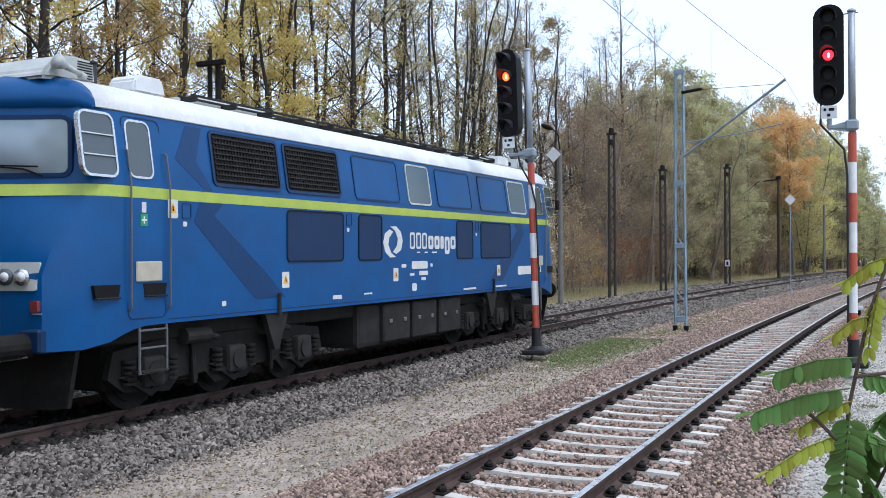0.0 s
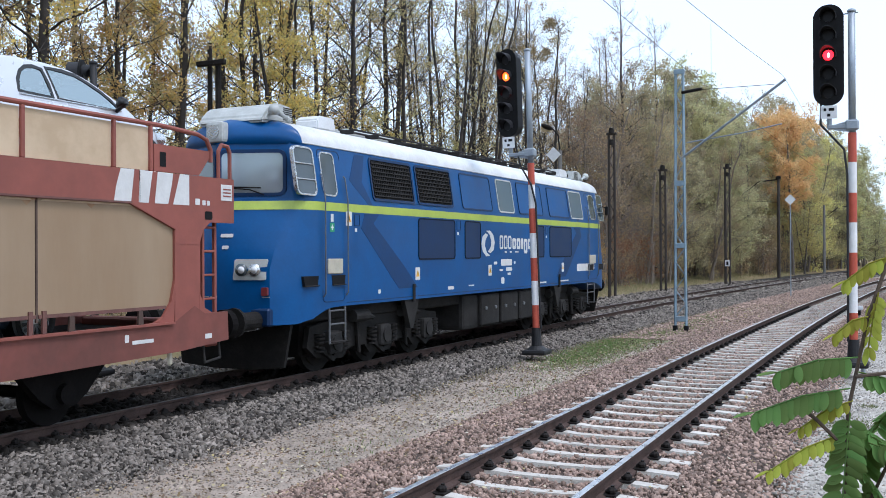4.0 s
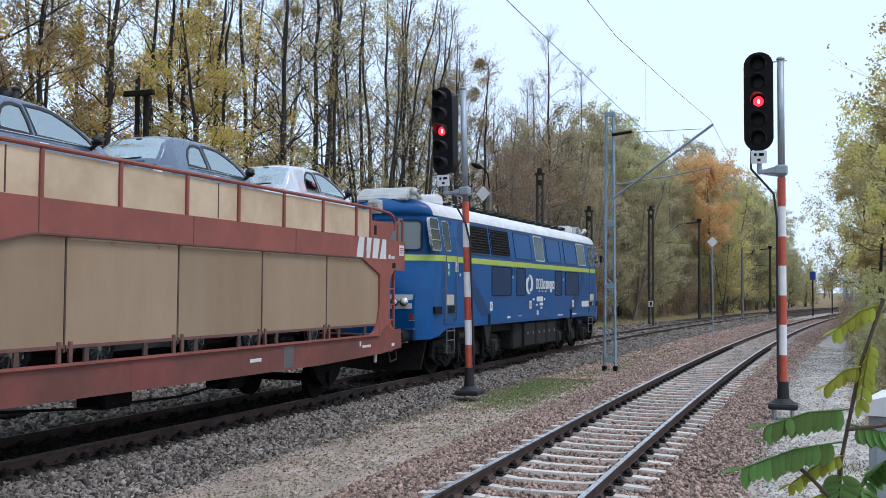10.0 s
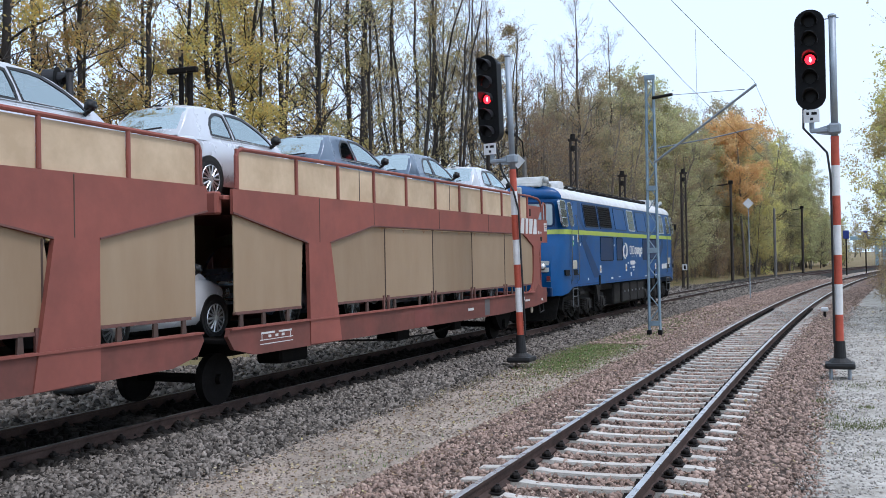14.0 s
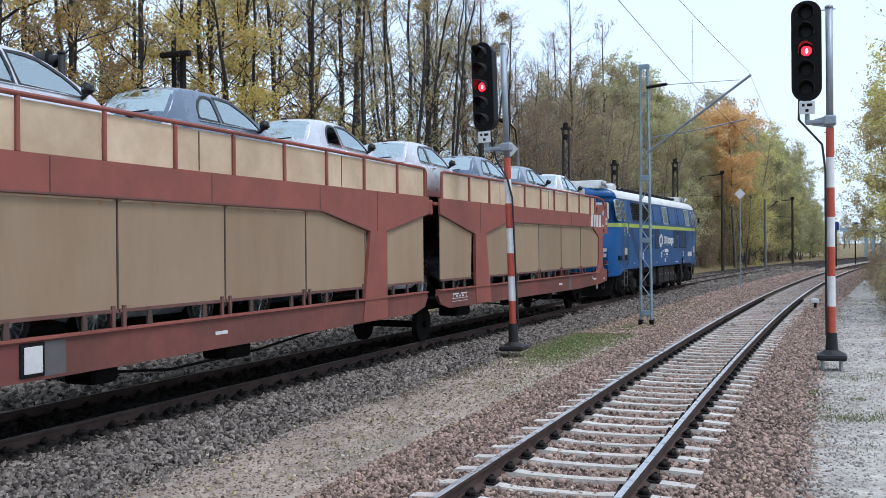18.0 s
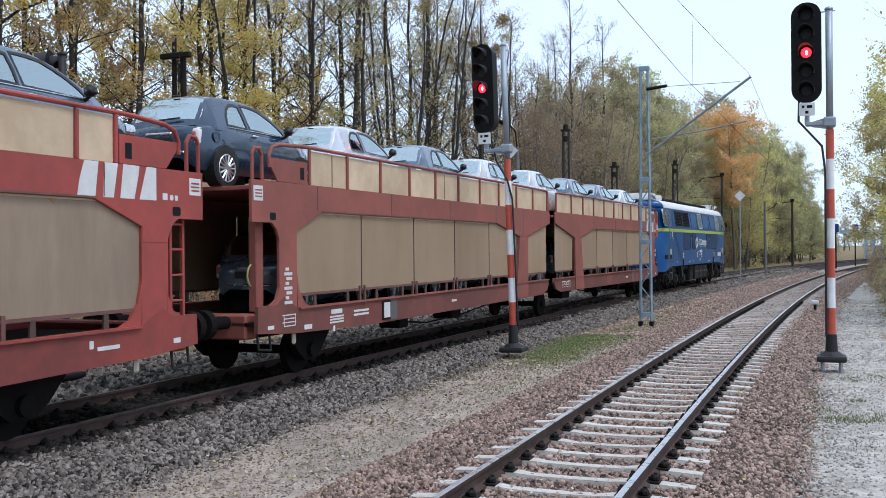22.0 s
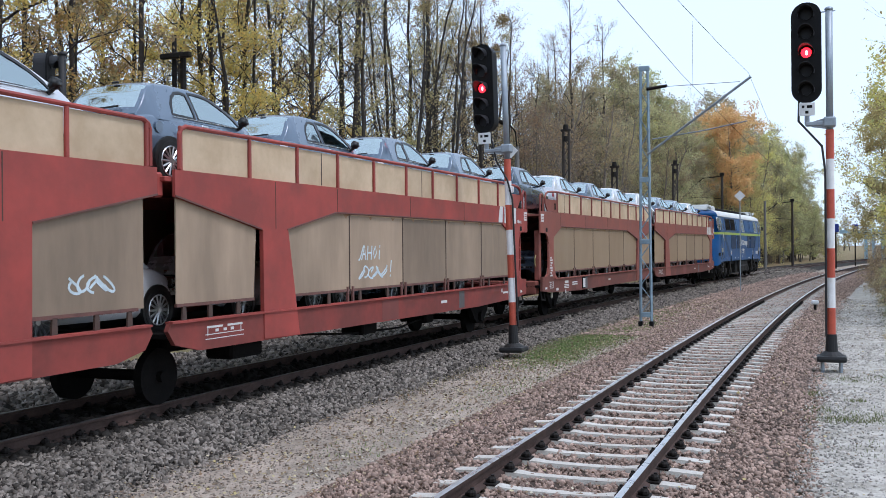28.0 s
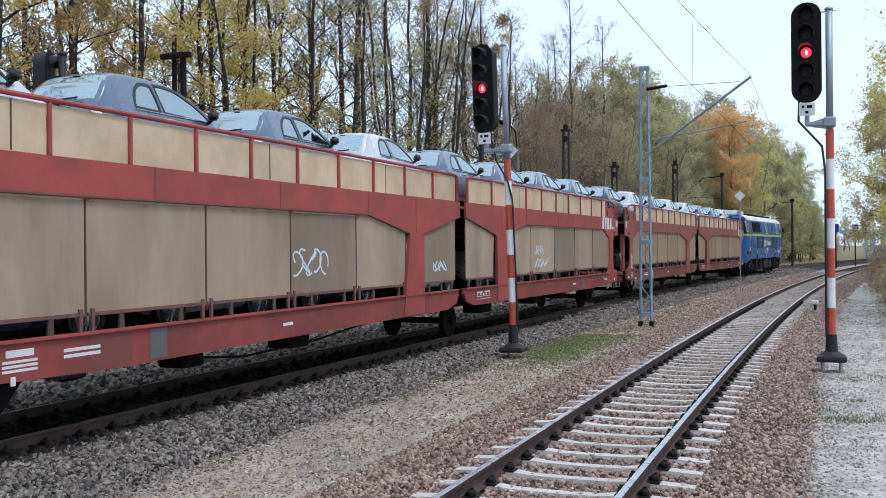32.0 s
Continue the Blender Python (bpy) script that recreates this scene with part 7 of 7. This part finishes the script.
def grow(seed, height, low, spread, rise_low, rise_high, limbs, forks, twigs, leaves, leaf, gaps, stems, thick):
    """One tree. low: where the crown begins; rise_low, rise_high: how steeply its limbs climb at the foot and the top of the crown; gaps: how much the leaves keep together."""
    rng = np.random.default_rng(seed)
    t = np.linspace(0, 1, 14)
    V, F, base = [], [], 0

    def add(p, r, n):
        nonlocal base
        v, f = tubes(p, r, n)
        V.append(v)
        F.append(f + base)
        base += len(v)

    trunks = []
    for s in range(stems):
        off = rng.normal(0, 0.4 * (stems > 1), 2)
        lean = rng.normal(0, 0.04 + 0.05 * (stems > 1), 2)
        h = height * (1 - 0.2 * s * rng.random())
        wob = np.cumsum(rng.normal(0, 0.12, (14, 2)), 0) * t[:, None]
        trunks.append(np.stack([off[0] + lean[0] * h * t + wob[:, 0], off[1] + lean[1] * h * t + wob[:, 1], h * t - 0.3], 1))
    trunks = np.array(trunks)
    r0 = thick * (0.75 + 0.5 * rng.random(stems))
    add(trunks, r0[:, None] * ((1 - t) ** 0.75)[None] + 0.012, 7)
    # limbs
    n1 = limbs * stems
    which = np.repeat(np.arange(stems), limbs)
    u = low + (0.98 - low) * (np.tile(np.arange(limbs), stems) + rng.random(n1)) / limbs
    az = np.arange(n1) * 2.4 + rng.normal(0, 0.5, n1)
    climb = rise_low + (rise_high - rise_low) * (u - low) / (1 - low) + rng.normal(0, 0.14, n1)
    d1 = np.stack([np.cos(az) * np.cos(climb), np.sin(az) * np.cos(climb), np.sin(climb)], 1)
    crown = (u - low) / (1 - low)
    len1 = spread * (0.55 + 0.7 * rng.random(n1)) * (0.35 + 1.0 * np.sin(np.pi * np.clip(0.18 + 0.78 * crown, 0, 1)))
    p1 = branches(rng, along(trunks, which, u), d1, len1, 6, 0.12, 0.035)
    rb = np.maximum(r0[which] * (1 - u) ** 0.8 * 0.42, 0.014)
    add(p1, rb[:, None] * np.linspace(1, 0.25, 6)[None], 5)
    # forks
    n2 = n1 * forks
    w2 = np.repeat(np.arange(n1), forks)
    q2 = 0.25 + 0.75 * rng.random(n2)
    d2 = unit(d1[w2] + rng.normal(0, 0.62, (n2, 3)) + np.array((0, 0, 0.12)))
    len2 = len1[w2] * (0.25 + 0.35 * rng.random(n2))
    p2 = branches(rng, along(p1, w2, q2), d2, len2, 4, 0.08, 0.05)
    r2 = np.maximum(rb[w2] * 0.4, 0.008)
    add(p2, r2[:, None] * np.linspace(1, 0.35, 4)[None], 3)
    # twigs
    n3 = n2 * twigs
    w3 = np.repeat(np.arange(n2), twigs)
    q3 = 0.15 + 0.85 * rng.random(n3)
    d3 = unit(d2[w3] + rng.normal(0, 0.7, (n3, 3)) + np.array((0, 0, 0.1)))
    len3 = len2[w3] * (0.3 + 0.4 * rng.random(n3))
    p3 = branches(rng, along(p2, w3, q3), d3, len3, 3, 0.0, 0.06)
    add(p3, np.maximum(r2[w3] * 0.45, 0.0045)[:, None] * np.array((1, 0.7, 0.3))[None], 3)
    tree = np.concatenate(V), np.concatenate(F)
    if not leaves:
        return tree + (None, None)
    # leaves keep together in sprays
    mid = p3[:, 1]
    field = np.array([noise.noise((a * 0.55 + seed, b * 0.55, c * 0.7)) for a, b, c in mid])
    weight = np.clip(field + 0.45, 0.02, None) ** gaps * (0.3 + rng.random(n3))
    pick = rng.choice(n3, leaves, p=weight / weight.sum())
    pos = along(p3, pick, 0.2 + 0.8 * rng.random(leaves)) + rng.normal(0, 0.1 + leaf, (leaves, 3))
    size = leaf * (0.6 + 0.8 * rng.random((leaves, 1)))
    a = unit(rng.normal(size=(leaves, 3)) + np.array((0, 0, -0.35)))
    b = unit(np.cross(a, rng.normal(size=(leaves, 3))))
    c = np.stack([pos - a * size, pos - b * size * 0.6, pos + a * size, pos + b * size * 0.6], 1)
    return tree + (c.reshape(-1, 3), np.arange(leaves * 4).reshape(-1, 4))


KINDS = {}
for i, (key, h, low, spread, ra, rb, limbs, forks, twigs, leaves, leaf, gaps, stems, thick, bark, lv, label) in enumerate((
        ("yellow", 18, 0.12, 2.9, 0.1, 0.9, 26, 5, 4, 13000, 0.058, 3.4, 1, 0.16, M_bark_dark, L_yellow, "tall tree with sprays of yellow leaves on dark limbs"),
        ("yellow_twin", 17, 0.1, 2.6, 0.2, 1.0, 20, 5, 4, 12000, 0.058, 3.4, 2, 0.13, M_bark_dark, L_yellow, "tall twin-stemmed tree with yellow and olive leaves"),
        ("ochre", 19, 0.16, 2.7, 0.15, 0.9, 26, 5, 4, 9000, 0.058, 3.4, 1, 0.17, M_bark_dark, L_olive, "tall dark-limbed tree with olive autumn leaves"),
        ("alder", 20, 0.2, 1.7, 0.5, 1.0, 30, 5, 5, 4200, 0.055, 2.0, 1, 0.13, M_bark_dark, L_olive, "tall slender alder with thin olive autumn leaves"),
        ("alder_cluster", 20, 0.22, 1.6, 0.6, 1.1, 20, 5, 4, 4200, 0.055, 2.0, 3, 0.11, M_bark_dark, L_olive, "cluster of slender dark stems with thin olive leaves"),
        ("bare", 21, 0.25, 1.9, 0.5, 1.0, 30, 6, 6, 1500, 0.05, 1.5, 1, 0.13, M_bark_dark, L_brown, "tall half-bare tree with a few brown leaves"),
        ("bare_twin", 20, 0.28, 1.6, 0.6, 1.1, 22, 6, 5, 900, 0.05, 1.5, 2, 0.12, M_bark_dark, L_brown, "nearly bare tall twin-stemmed tree in the wood"),
        ("twiggy", 17, 0.12, 2.2, 0.5, 1.0, 30, 7, 7, 3500, 0.075, 1.2, 2, 0.12, M_bark_twig, L_brown, "grey-brown twiggy tree that has lost most leaves"),
        ("green", 17, 0.1, 2.9, 0.15, 0.9, 26, 5, 4, 15000, 0.095, 1.6, 2, 0.14, M_bark, L_green, "full green and yellow tree of the wood's edge"),
        ("olive", 18, 0.1, 2.8, 0.2, 0.95, 26, 5, 4, 15000, 0.095, 1.6, 2, 0.14, M_bark, L_far, "full dull olive tree at the wood edge"),
        ("gold", 17, 0.1, 2.7, 0.2, 0.9, 26, 5, 4, 13000, 0.095, 1.7, 2, 0.14, M_bark, L_gold, "tall golden-green tree along the bend"),
        ("orange", 16, 0.45, 2.8, 0.1, 0.9, 26, 5, 4, 14000, 0.1, 1.5, 1, 0.15, M_bark, L_orange, "bright orange autumn tree at the wood edge"),
        ("brown_bush", 8, 0.04, 2.2, 0.4, 1.0, 14, 5, 4, 3600, 0.075, 1.4, 4, 0.07, M_bark_twig, L_brown, "low brown understorey tree at the wood edge"),
        ("rust_bush", 7, 0.04, 2.2, 0.4, 1.0, 14, 5, 4, 3600, 0.075, 1.4, 4, 0.07, M_bark_twig, L_rust, "low rust-coloured understorey tree at the wood edge"),
        ("path_tree", 15, 0.3, 2.6, 0.1, 0.85, 30, 5, 4, 15000, 0.08, 1.5, 1, 0.15, M_bark_dark, L_gold, "green and yellow tree overhanging the path"))):
    v, f, lvv, lff = grow(40 + i, h, low, spread, ra, rb, limbs, forks, twigs, leaves, leaf, gaps, stems, thick)
    KINDS[key] = (cloud_mesh("trunk", v, f, bark, True), cloud_mesh("crown", lvv, lff, lv), label)


def plant(kind, x, y, size, turn, label=None):
    tm, cm, lab = KINDS[kind]
    # lower growth where the line swings out of sight, and a clearing for the tracks
    aside = (x - 2.5) / (y + 8.6)
    if 100 < y < 240 and -0.04 < aside < 0.06:
        if 0.008 < aside < 0.052:
            return
        size *= float(np.interp(aside, (-0.035, -0.024, -0.012, 0.0, 0.01), (1, 0.72, 0.5, 0.4, 0.3)))
    z = rise(x, min(y, 300)) - 0.1
    t = tagged(empty("tree", pose(x, y, z, 0, 0, turn) @ Matrix.Diagonal((size, size, size, 1))), label or lab, "tree", "trees of the wood")
    for nm, me in (("trunk", tm), ("crown", cm)):
        o = new(nm, me)
        o.parent = t


rng = random.Random(11)
NEAR_MIX = ("yellow", "yellow_twin", "yellow", "ochre", "yellow_twin", "alder")
MID_MIX = ("alder_cluster", "alder", "bare_twin", "bare", "alder_cluster", "ochre", "bare", "alder")
EDGE_MIX = ("twiggy", "twiggy", "twiggy", "bare", "olive", "twiggy", "bare_twin")
BEND_MIX = ("green", "olive", "gold", "olive", "twiggy", "green", "olive")
# the wood behind the train, several rows deep: yellow near by, slender and half bare further on, then denser
for row, (dx, step) in enumerate(((-9.2, 4.4), (-11.5, 3.0), (-15.0, 3.3), (-20.0, 3.6), (-26.0, 4.6), (-34.0, 6.0), (-44.0, 8.0))):
    y = 2.0 + row * 2.4 if row else 20.0
    while y < 165 - row * 9:
        x = FAR_TRACK_X + dx + bend(y) + rng.uniform(-1.3, 1.3)
        # how far along the wood a tree shows depends on how deep it stands
        show = (y + 8.6) / (2.5 - x)
        if show < 1.55:
            k = rng.choice(NEAR_MIX)
        elif show < 3.1:
            k = rng.choice(MID_MIX)
        elif show < 4.6:
            k = rng.choice(EDGE_MIX)
        else:
            k = rng.choice(BEND_MIX)
        if row > 2 and show < 3.1 and rng.random() < (0.6, 0.75, 0.85, 0.92)[row - 3]:
            y += step
            continue
        tall = float(np.interp(show, (0.5, 1.5, 2.6, 3.3, 4.4, 6.0, 10, 20), (0.95, 1.0, 1.05, 0.92, 0.96, 1.04, 1.05, 1.0)))
        plant(k, x, y, rng.uniform(0.88, 1.06) * tall * (0.82 if row == 0 else 1.0), rng.uniform(0, 360))
        y += step * rng.uniform(0.6, 1.4) * (0.8 if y < 30 else 1.0)
# the dense edge of the wood along the bend
y = 56.0
while y < 186:
    k = rng.choice(("twiggy", "olive", "twiggy") if y < 72 else ("green", "olive", "gold", "green", "olive"))
    if not 85 < y < 101:
        plant(k, FAR_TRACK_X - 6.8 + bend(y) + rng.uniform(-1.6, 0.7), y, rng.uniform(0.78, 0.98) * (0.82 if y < 85 else 0.95), rng.uniform(0, 360))
    y += rng.uniform(2.4, 4.0)
# low growth at the wood's edge
y = 4.0
while y < 130:
    plant(rng.choice(("brown_bush", "rust_bush", "brown_bush", "brown_bush")), FAR_TRACK_X - 6.5 + bend(y) + rng.uniform(-2.4, 0.4), y, rng.uniform(0.35, 0.75), rng.uniform(0, 360))
    y += rng.uniform(1.4, 3.0) * (1 + max(y - 50, 0) / 140)
for x, y, k, s in ((-6.6, 97, "orange", 0.98), (-8.2, 101, "orange", 1.04), (-5.6, 101, "gold", 0.62), (-6.2, 107, "gold", 0.9), (-5.4, 112, "gold", 0.72), (-14.5, 86, "green", 1.12), (-12.6, 78, "green", 0.98), (-7, 128, "olive", 1.05), (-1, 140, "green", 1.0), (15, 180, "olive", 1.1), (20, 190, "green", 1.1), (27, 200, "olive", 1.2)):
    plant(k, x, y, s, rng.uniform(0, 360))
# unseen trees added behind the camera, both sides of the line, to block sky light
for i in range(15):
    y = -3.0 - 4.2 * i
    plant(rng.choice(NEAR_MIX), FAR_TRACK_X - 9 + rng.uniform(-1.5, 1.5), y, rng.uniform(0.9, 1.1), rng.uniform(0, 360))
    plant(rng.choice(MID_MIX), FAR_TRACK_X - 14 + rng.uniform(-2, 2), y + 2, rng.uniform(0.9, 1.1), rng.uniform(0, 360))
    if i > 3:
        plant(rng.choice(("olive", "green", "gold")), 9 + rng.uniform(-1, 3), y, rng.uniform(0.8, 1.0), rng.uniform(0, 360))
for i in range(12):
    plant(rng.choice(("olive", "green", "gold", "twiggy")), -24 + 4.2 * i + rng.uniform(-1, 1), -72 + rng.uniform(-5, 5), rng.uniform(0.9, 1.1), rng.uniform(0, 360))
# a thin bare tree that stands above the rest
plant("bare", -15.2, 62.5, 1.04, 40)
# trees and bushes on the near side of the line
for x, y, k, s in ((6.3, 50, "path_tree", 0.84), (8.5, 38, "path_tree", 0.85), (6.3, 57, "path_tree", 0.76), (7.4, 43, "path_tree", 0.95), (7.2, 64, "green", 0.85), (8.4, 74, "gold", 0.85), (9.4, 84, "olive", 0.85), (11.5, 94, "green", 0.9), (13.0, 106, "olive", 0.9), (16, 120, "green", 0.9), (19, 135, "olive", 0.9), (24, 150, "green", 1.0), (9.0, 30, "path_tree", 0.95), (8.2, 24, "path_tree", 0.62), (10.5, 50, "olive", 0.95), (12, 62, "green", 1.0)):
    plant(k, x, y, s, rng.uniform(0, 360))
for x, y, k, s in ((4.9, 42, "brown_bush", 0.27), (4.8, 47, "brown_bush", 0.3), (4.8, 37, "brown_bush", 0.27), (4.9, 30, "green", 0.13), (4.8, 26, "green", 0.12), (4.6, 22, "green", 0.1), (5.6, 34, "green", 0.2), (5.2, 53, "brown_bush", 0.35), (4.8, 18, "green", 0.11), (5.6, 26, "green", 0.18), (5.6, 21, "brown_bush", 0.2), (5.0, 33, "brown_bush", 0.22)):
    plant(k, x, y, s, rng.uniform(0, 360), "low bush of weeds and brambles beside the path")
for i in range(26):
    y = 150 + rng.uniform(0, 60)
    x = rng.uniform(-30, 42)
    plant(rng.choice(("olive", "green", "gold")), x, y, rng.uniform(0.9, 1.2), rng.uniform(0, 360))
for i in range(14):
    plant(rng.choice(("olive", "green", "twiggy")), -4 + 2.4 * i + rng.uniform(-1, 1), 255 + rng.uniform(-8, 8), rng.uniform(0.45, 0.65), rng.uniform(0, 360))


# ---- the young robinia close to the camera ----
L_leaflet = leaf_stuff("robinia_leaflets", [(0.12, 0.22, 0.065), (0.16, 0.27, 0.08), (0.23, 0.33, 0.1), (0.095, 0.18, 0.06)], 0.45)
L_leaflet_old = leaf_stuff("yellowing_leaflets", [(0.5, 0.46, 0.06), (0.4, 0.42, 0.07), (0.55, 0.5, 0.1), (0.3, 0.36, 0.06)], 0.4)
M_twig = stuff("brown_twig", (0.1, 0.07, 0.05), 0.8, 0, 0.3, 20, 90, 0.2)


def leaflet_mesh(material):
    bm = bmesh.new()
    n = 7
    mid, lft, rgt = [], [], []
    for i in range(n + 1):
        t = i / n
        w = 0.5 * math.sin(math.pi * min(t * 0.92 + 0.06, 1)) ** 0.7 * 0.5 if 0 < i < n else 0.015
        mid.append(bm.verts.new((0, t, -0.03 * math.sin(3 * t))))
        lft.append(bm.verts.new((-w, t, 0.07 * w * 4)))
        rgt.append(bm.verts.new((w, t, 0.07 * w * 4)))
    for i in range(n):
        bm.faces.new((mid[i], mid[i + 1], lft[i + 1], lft[i]))
        bm.faces.new((mid[i], rgt[i], rgt[i + 1], mid[i + 1]))
    me = bpy.data.meshes.new("leaflet")
    bm.to_mesh(me)
    bm.free()
    me.materials.append(material)
    me.polygons.foreach_set("use_smooth", [True] * len(me.polygons))
    return me


LEAFLET = leaflet_mesh(L_leaflet)
LEAFLET_OLD = leaflet_mesh(L_leaflet_old)
sapling = tagged(empty("robinia_sapling", pose(3.14, -4.1, 0.04)), "young robinia sapling with green feathered leaves", "sapling")
STEMS = [[(0.02, 0, -0.32), (0.0, 0, 0.8), (0.02, 0.0, 1.45), (0.1, 0.02, 1.85), (0.19, 0.05, 2.12)], [(0.01, 0.0, 1.3), (-0.1, -0.05, 1.42), (-0.2, -0.06, 1.5)], [(0.05, 0.0, 1.6), (0.2, 0.05, 1.62), (0.34, 0.12, 1.5)], [(0.02, 0.0, 0.9), (0.2, 0.1, 1.3), (0.32, 0.14, 1.7)]]
for pts in STEMS:
    bm = bmesh.new()
    tube(bm, pts, 0.008, 6)
    part("stem", bm, M_twig, sapling, "thorny brown stem")


def feather(start, end, pairs, size, old, droop, seed):
    rng_ = random.Random(seed)
    a, b = Vector(start), Vector(end)
    bm = bmesh.new()
    mid = (a + b) / 2 + Vector((0, 0, 0.02))
    tube(bm, [a, mid, b], 0.0035, 5)
    leaf = part("leaf", bm, L_leaflet_old if old else L_leaflet, sapling, "feathered yellowing leaf" if old else "feathered green leaf")
    along = (b - a).normalized()
    for i in range(pairs):
        t = 0.12 + 0.86 * i / max(pairs - 1, 1)
        p = a + (b - a) * t + Vector((0, 0, 0.02 * math.sin(math.pi * t)))
        for sgn in (-1, 1):
            side = along.cross(Vector((0, 0, 1))).normalized() * sgn
            d = (side * (1 - droop) + Vector((0, 0, -1)) * droop + along * 0.15 + Vector([rng_.uniform(-0.12, 0.12) for _ in range(3)])).normalized()
            nrm = d.cross(along).normalized()
            x = d.cross(nrm).normalized()
            m = Matrix((x, d, nrm)).transposed().to_4x4()
            o = new("leaflet", LEAFLET_OLD if old else LEAFLET)
            o.parent = leaf
            s_ = size * rng_.uniform(0.85, 1.12) * (1 - 0.25 * abs(t - 0.45))
            o.matrix_basis = Matrix.Translation(p) @ m @ Matrix.Diagonal((s_, s_, s_, 1))
    o = new("leaflet", LEAFLET_OLD if old else LEAFLET)
    o.parent = leaf
    o.matrix_basis = Matrix.Translation(b) @ along.to_track_quat("Y", "Z").to_matrix().to_4x4() @ Matrix.Diagonal((size, size, size, 1))


for i, (st, en, pairs, size, old, droop) in enumerate((
        ((0.06, 0.0, 1.68), (-0.24, -0.14, 1.62), 9, 0.1, False, 0.8),
        ((0.03, 0.0, 1.55), (-0.33, -0.16, 1.45), 10, 0.105, False, 0.8),
        ((0.03, 0.0, 1.45), (0.0, -0.1, 1.08), 8, 0.1, False, 0.25),
        ((0.06, 0.0, 1.62), (0.36, 0.14, 1.5), 8, 0.1, False, 0.7),
        ((0.02, 0.0, 1.42), (0.3, 0.1, 1.2), 8, 0.11, False, 0.6),
        ((0.0, 0.0, 1.3), (0.2, 0.08, 1.0), 8, 0.11, False, 0.4),
        ((0.0, 0.0, 1.36), (-0.28, -0.1, 1.2), 7, 0.08, True, 0.7),
        ((0.1, 0.0, 1.85), (-0.02, -0.05, 1.78), 3, 0.07, True, 0.9),
        ((0.19, 0.05, 2.1), (0.02, 0.0, 2.0), 4, 0.08, True, 0.9),
        ((0.19, 0.05, 2.1), (0.36, 0.14, 2.02), 5, 0.08, True, 0.9),
        ((0.14, 0.02, 1.95), (0.1, -0.02, 1.72), 4, 0.08, True, 0.5),
        ((0.3, 0.14, 1.7), (0.52, 0.22, 1.55), 6, 0.1, False, 0.7),
        ((0.25, 0.12, 1.4), (0.52, 0.2, 1.3), 7, 0.1, False, 0.7),
        ((0.0, 0.0, 1.15), (-0.2, -0.1, 0.95), 7, 0.09, False, 0.6),
        ((0.04, 0.0, 1.5), (-0.16, -0.05, 1.38), 5, 0.07, True, 0.8),
        ((0.32, 0.14, 1.75), (0.45, 0.25, 1.95), 5, 0.09, False, 0.6))):
    feather(st, en, pairs + 3, size * 0.92, old, droop, 60 + i)
leaf_rng = random.Random(77)
for i in range(18):
    a = leaf_rng.uniform(-0.6, 2.2)
    st = Vector((leaf_rng.uniform(0.0, 0.3), leaf_rng.uniform(-0.04, 0.14), leaf_rng.uniform(0.75, 1.5)))
    en = st + Vector((math.cos(a), math.sin(a) * 0.6 - 0.1, leaf_rng.uniform(-0.75, -0.15))) * leaf_rng.uniform(0.2, 0.34)
    feather(st, en, leaf_rng.randint(8, 12), leaf_rng.uniform(0.075, 0.1), i % 7 == 3, leaf_rng.uniform(0.35, 0.8), 90 + i)




def way(t):
    a, b, c, d = TRAIN_WAY
    ease = np.interp(t, (0, 1, 3, 6, 10, 14, 18, 21, 28, 32), (-0.32, -0.2, -0.03, 0.09, 0.1, 0.06, 0.0, -0.11, -0.13, -0.06))
    return a * t + b * t * t + c * t ** 3 + d * t ** 4 + 0.025 * max(t - 28, 0) ** 2 + float(ease)


def on_track(t, mid, half):
    """The pose, at t, of a vehicle that rides on two pivots half metres before and behind its middle."""
    y = way(t) + mid
    a, b = y - half, y + half
    xa, xb = swing(FAR_TRACK_X, a), swing(FAR_TRACK_X, b)
    return pose(FAR_TRACK_X + (xa + xb) / 2, y, 0, 0, 0, -math.degrees(math.atan2(xb - xa, b - a)))


def motions():
    times = [float(i) for i in range(33)]
    for ob, mid, half, local in MOVERS:
        walk(ob, [(t, on_track(t, mid, half) @ local) for t in times])
    # the added disc slides from the red lens up to the orange one
    for s, low, high in LENS_COVERS:
        walk(s, [(t, pose(0, 0, z)) for t, z in ((0, low), (8.55, low), (8.75, high), (32, high))])
    steps = [0.2 * i for i in range(161)]
    for w, x, y, z, r in SPIN:
        walk(w, [(t, pose(x, y, z, -math.degrees(way(t) / r))) for t in steps])


motions()
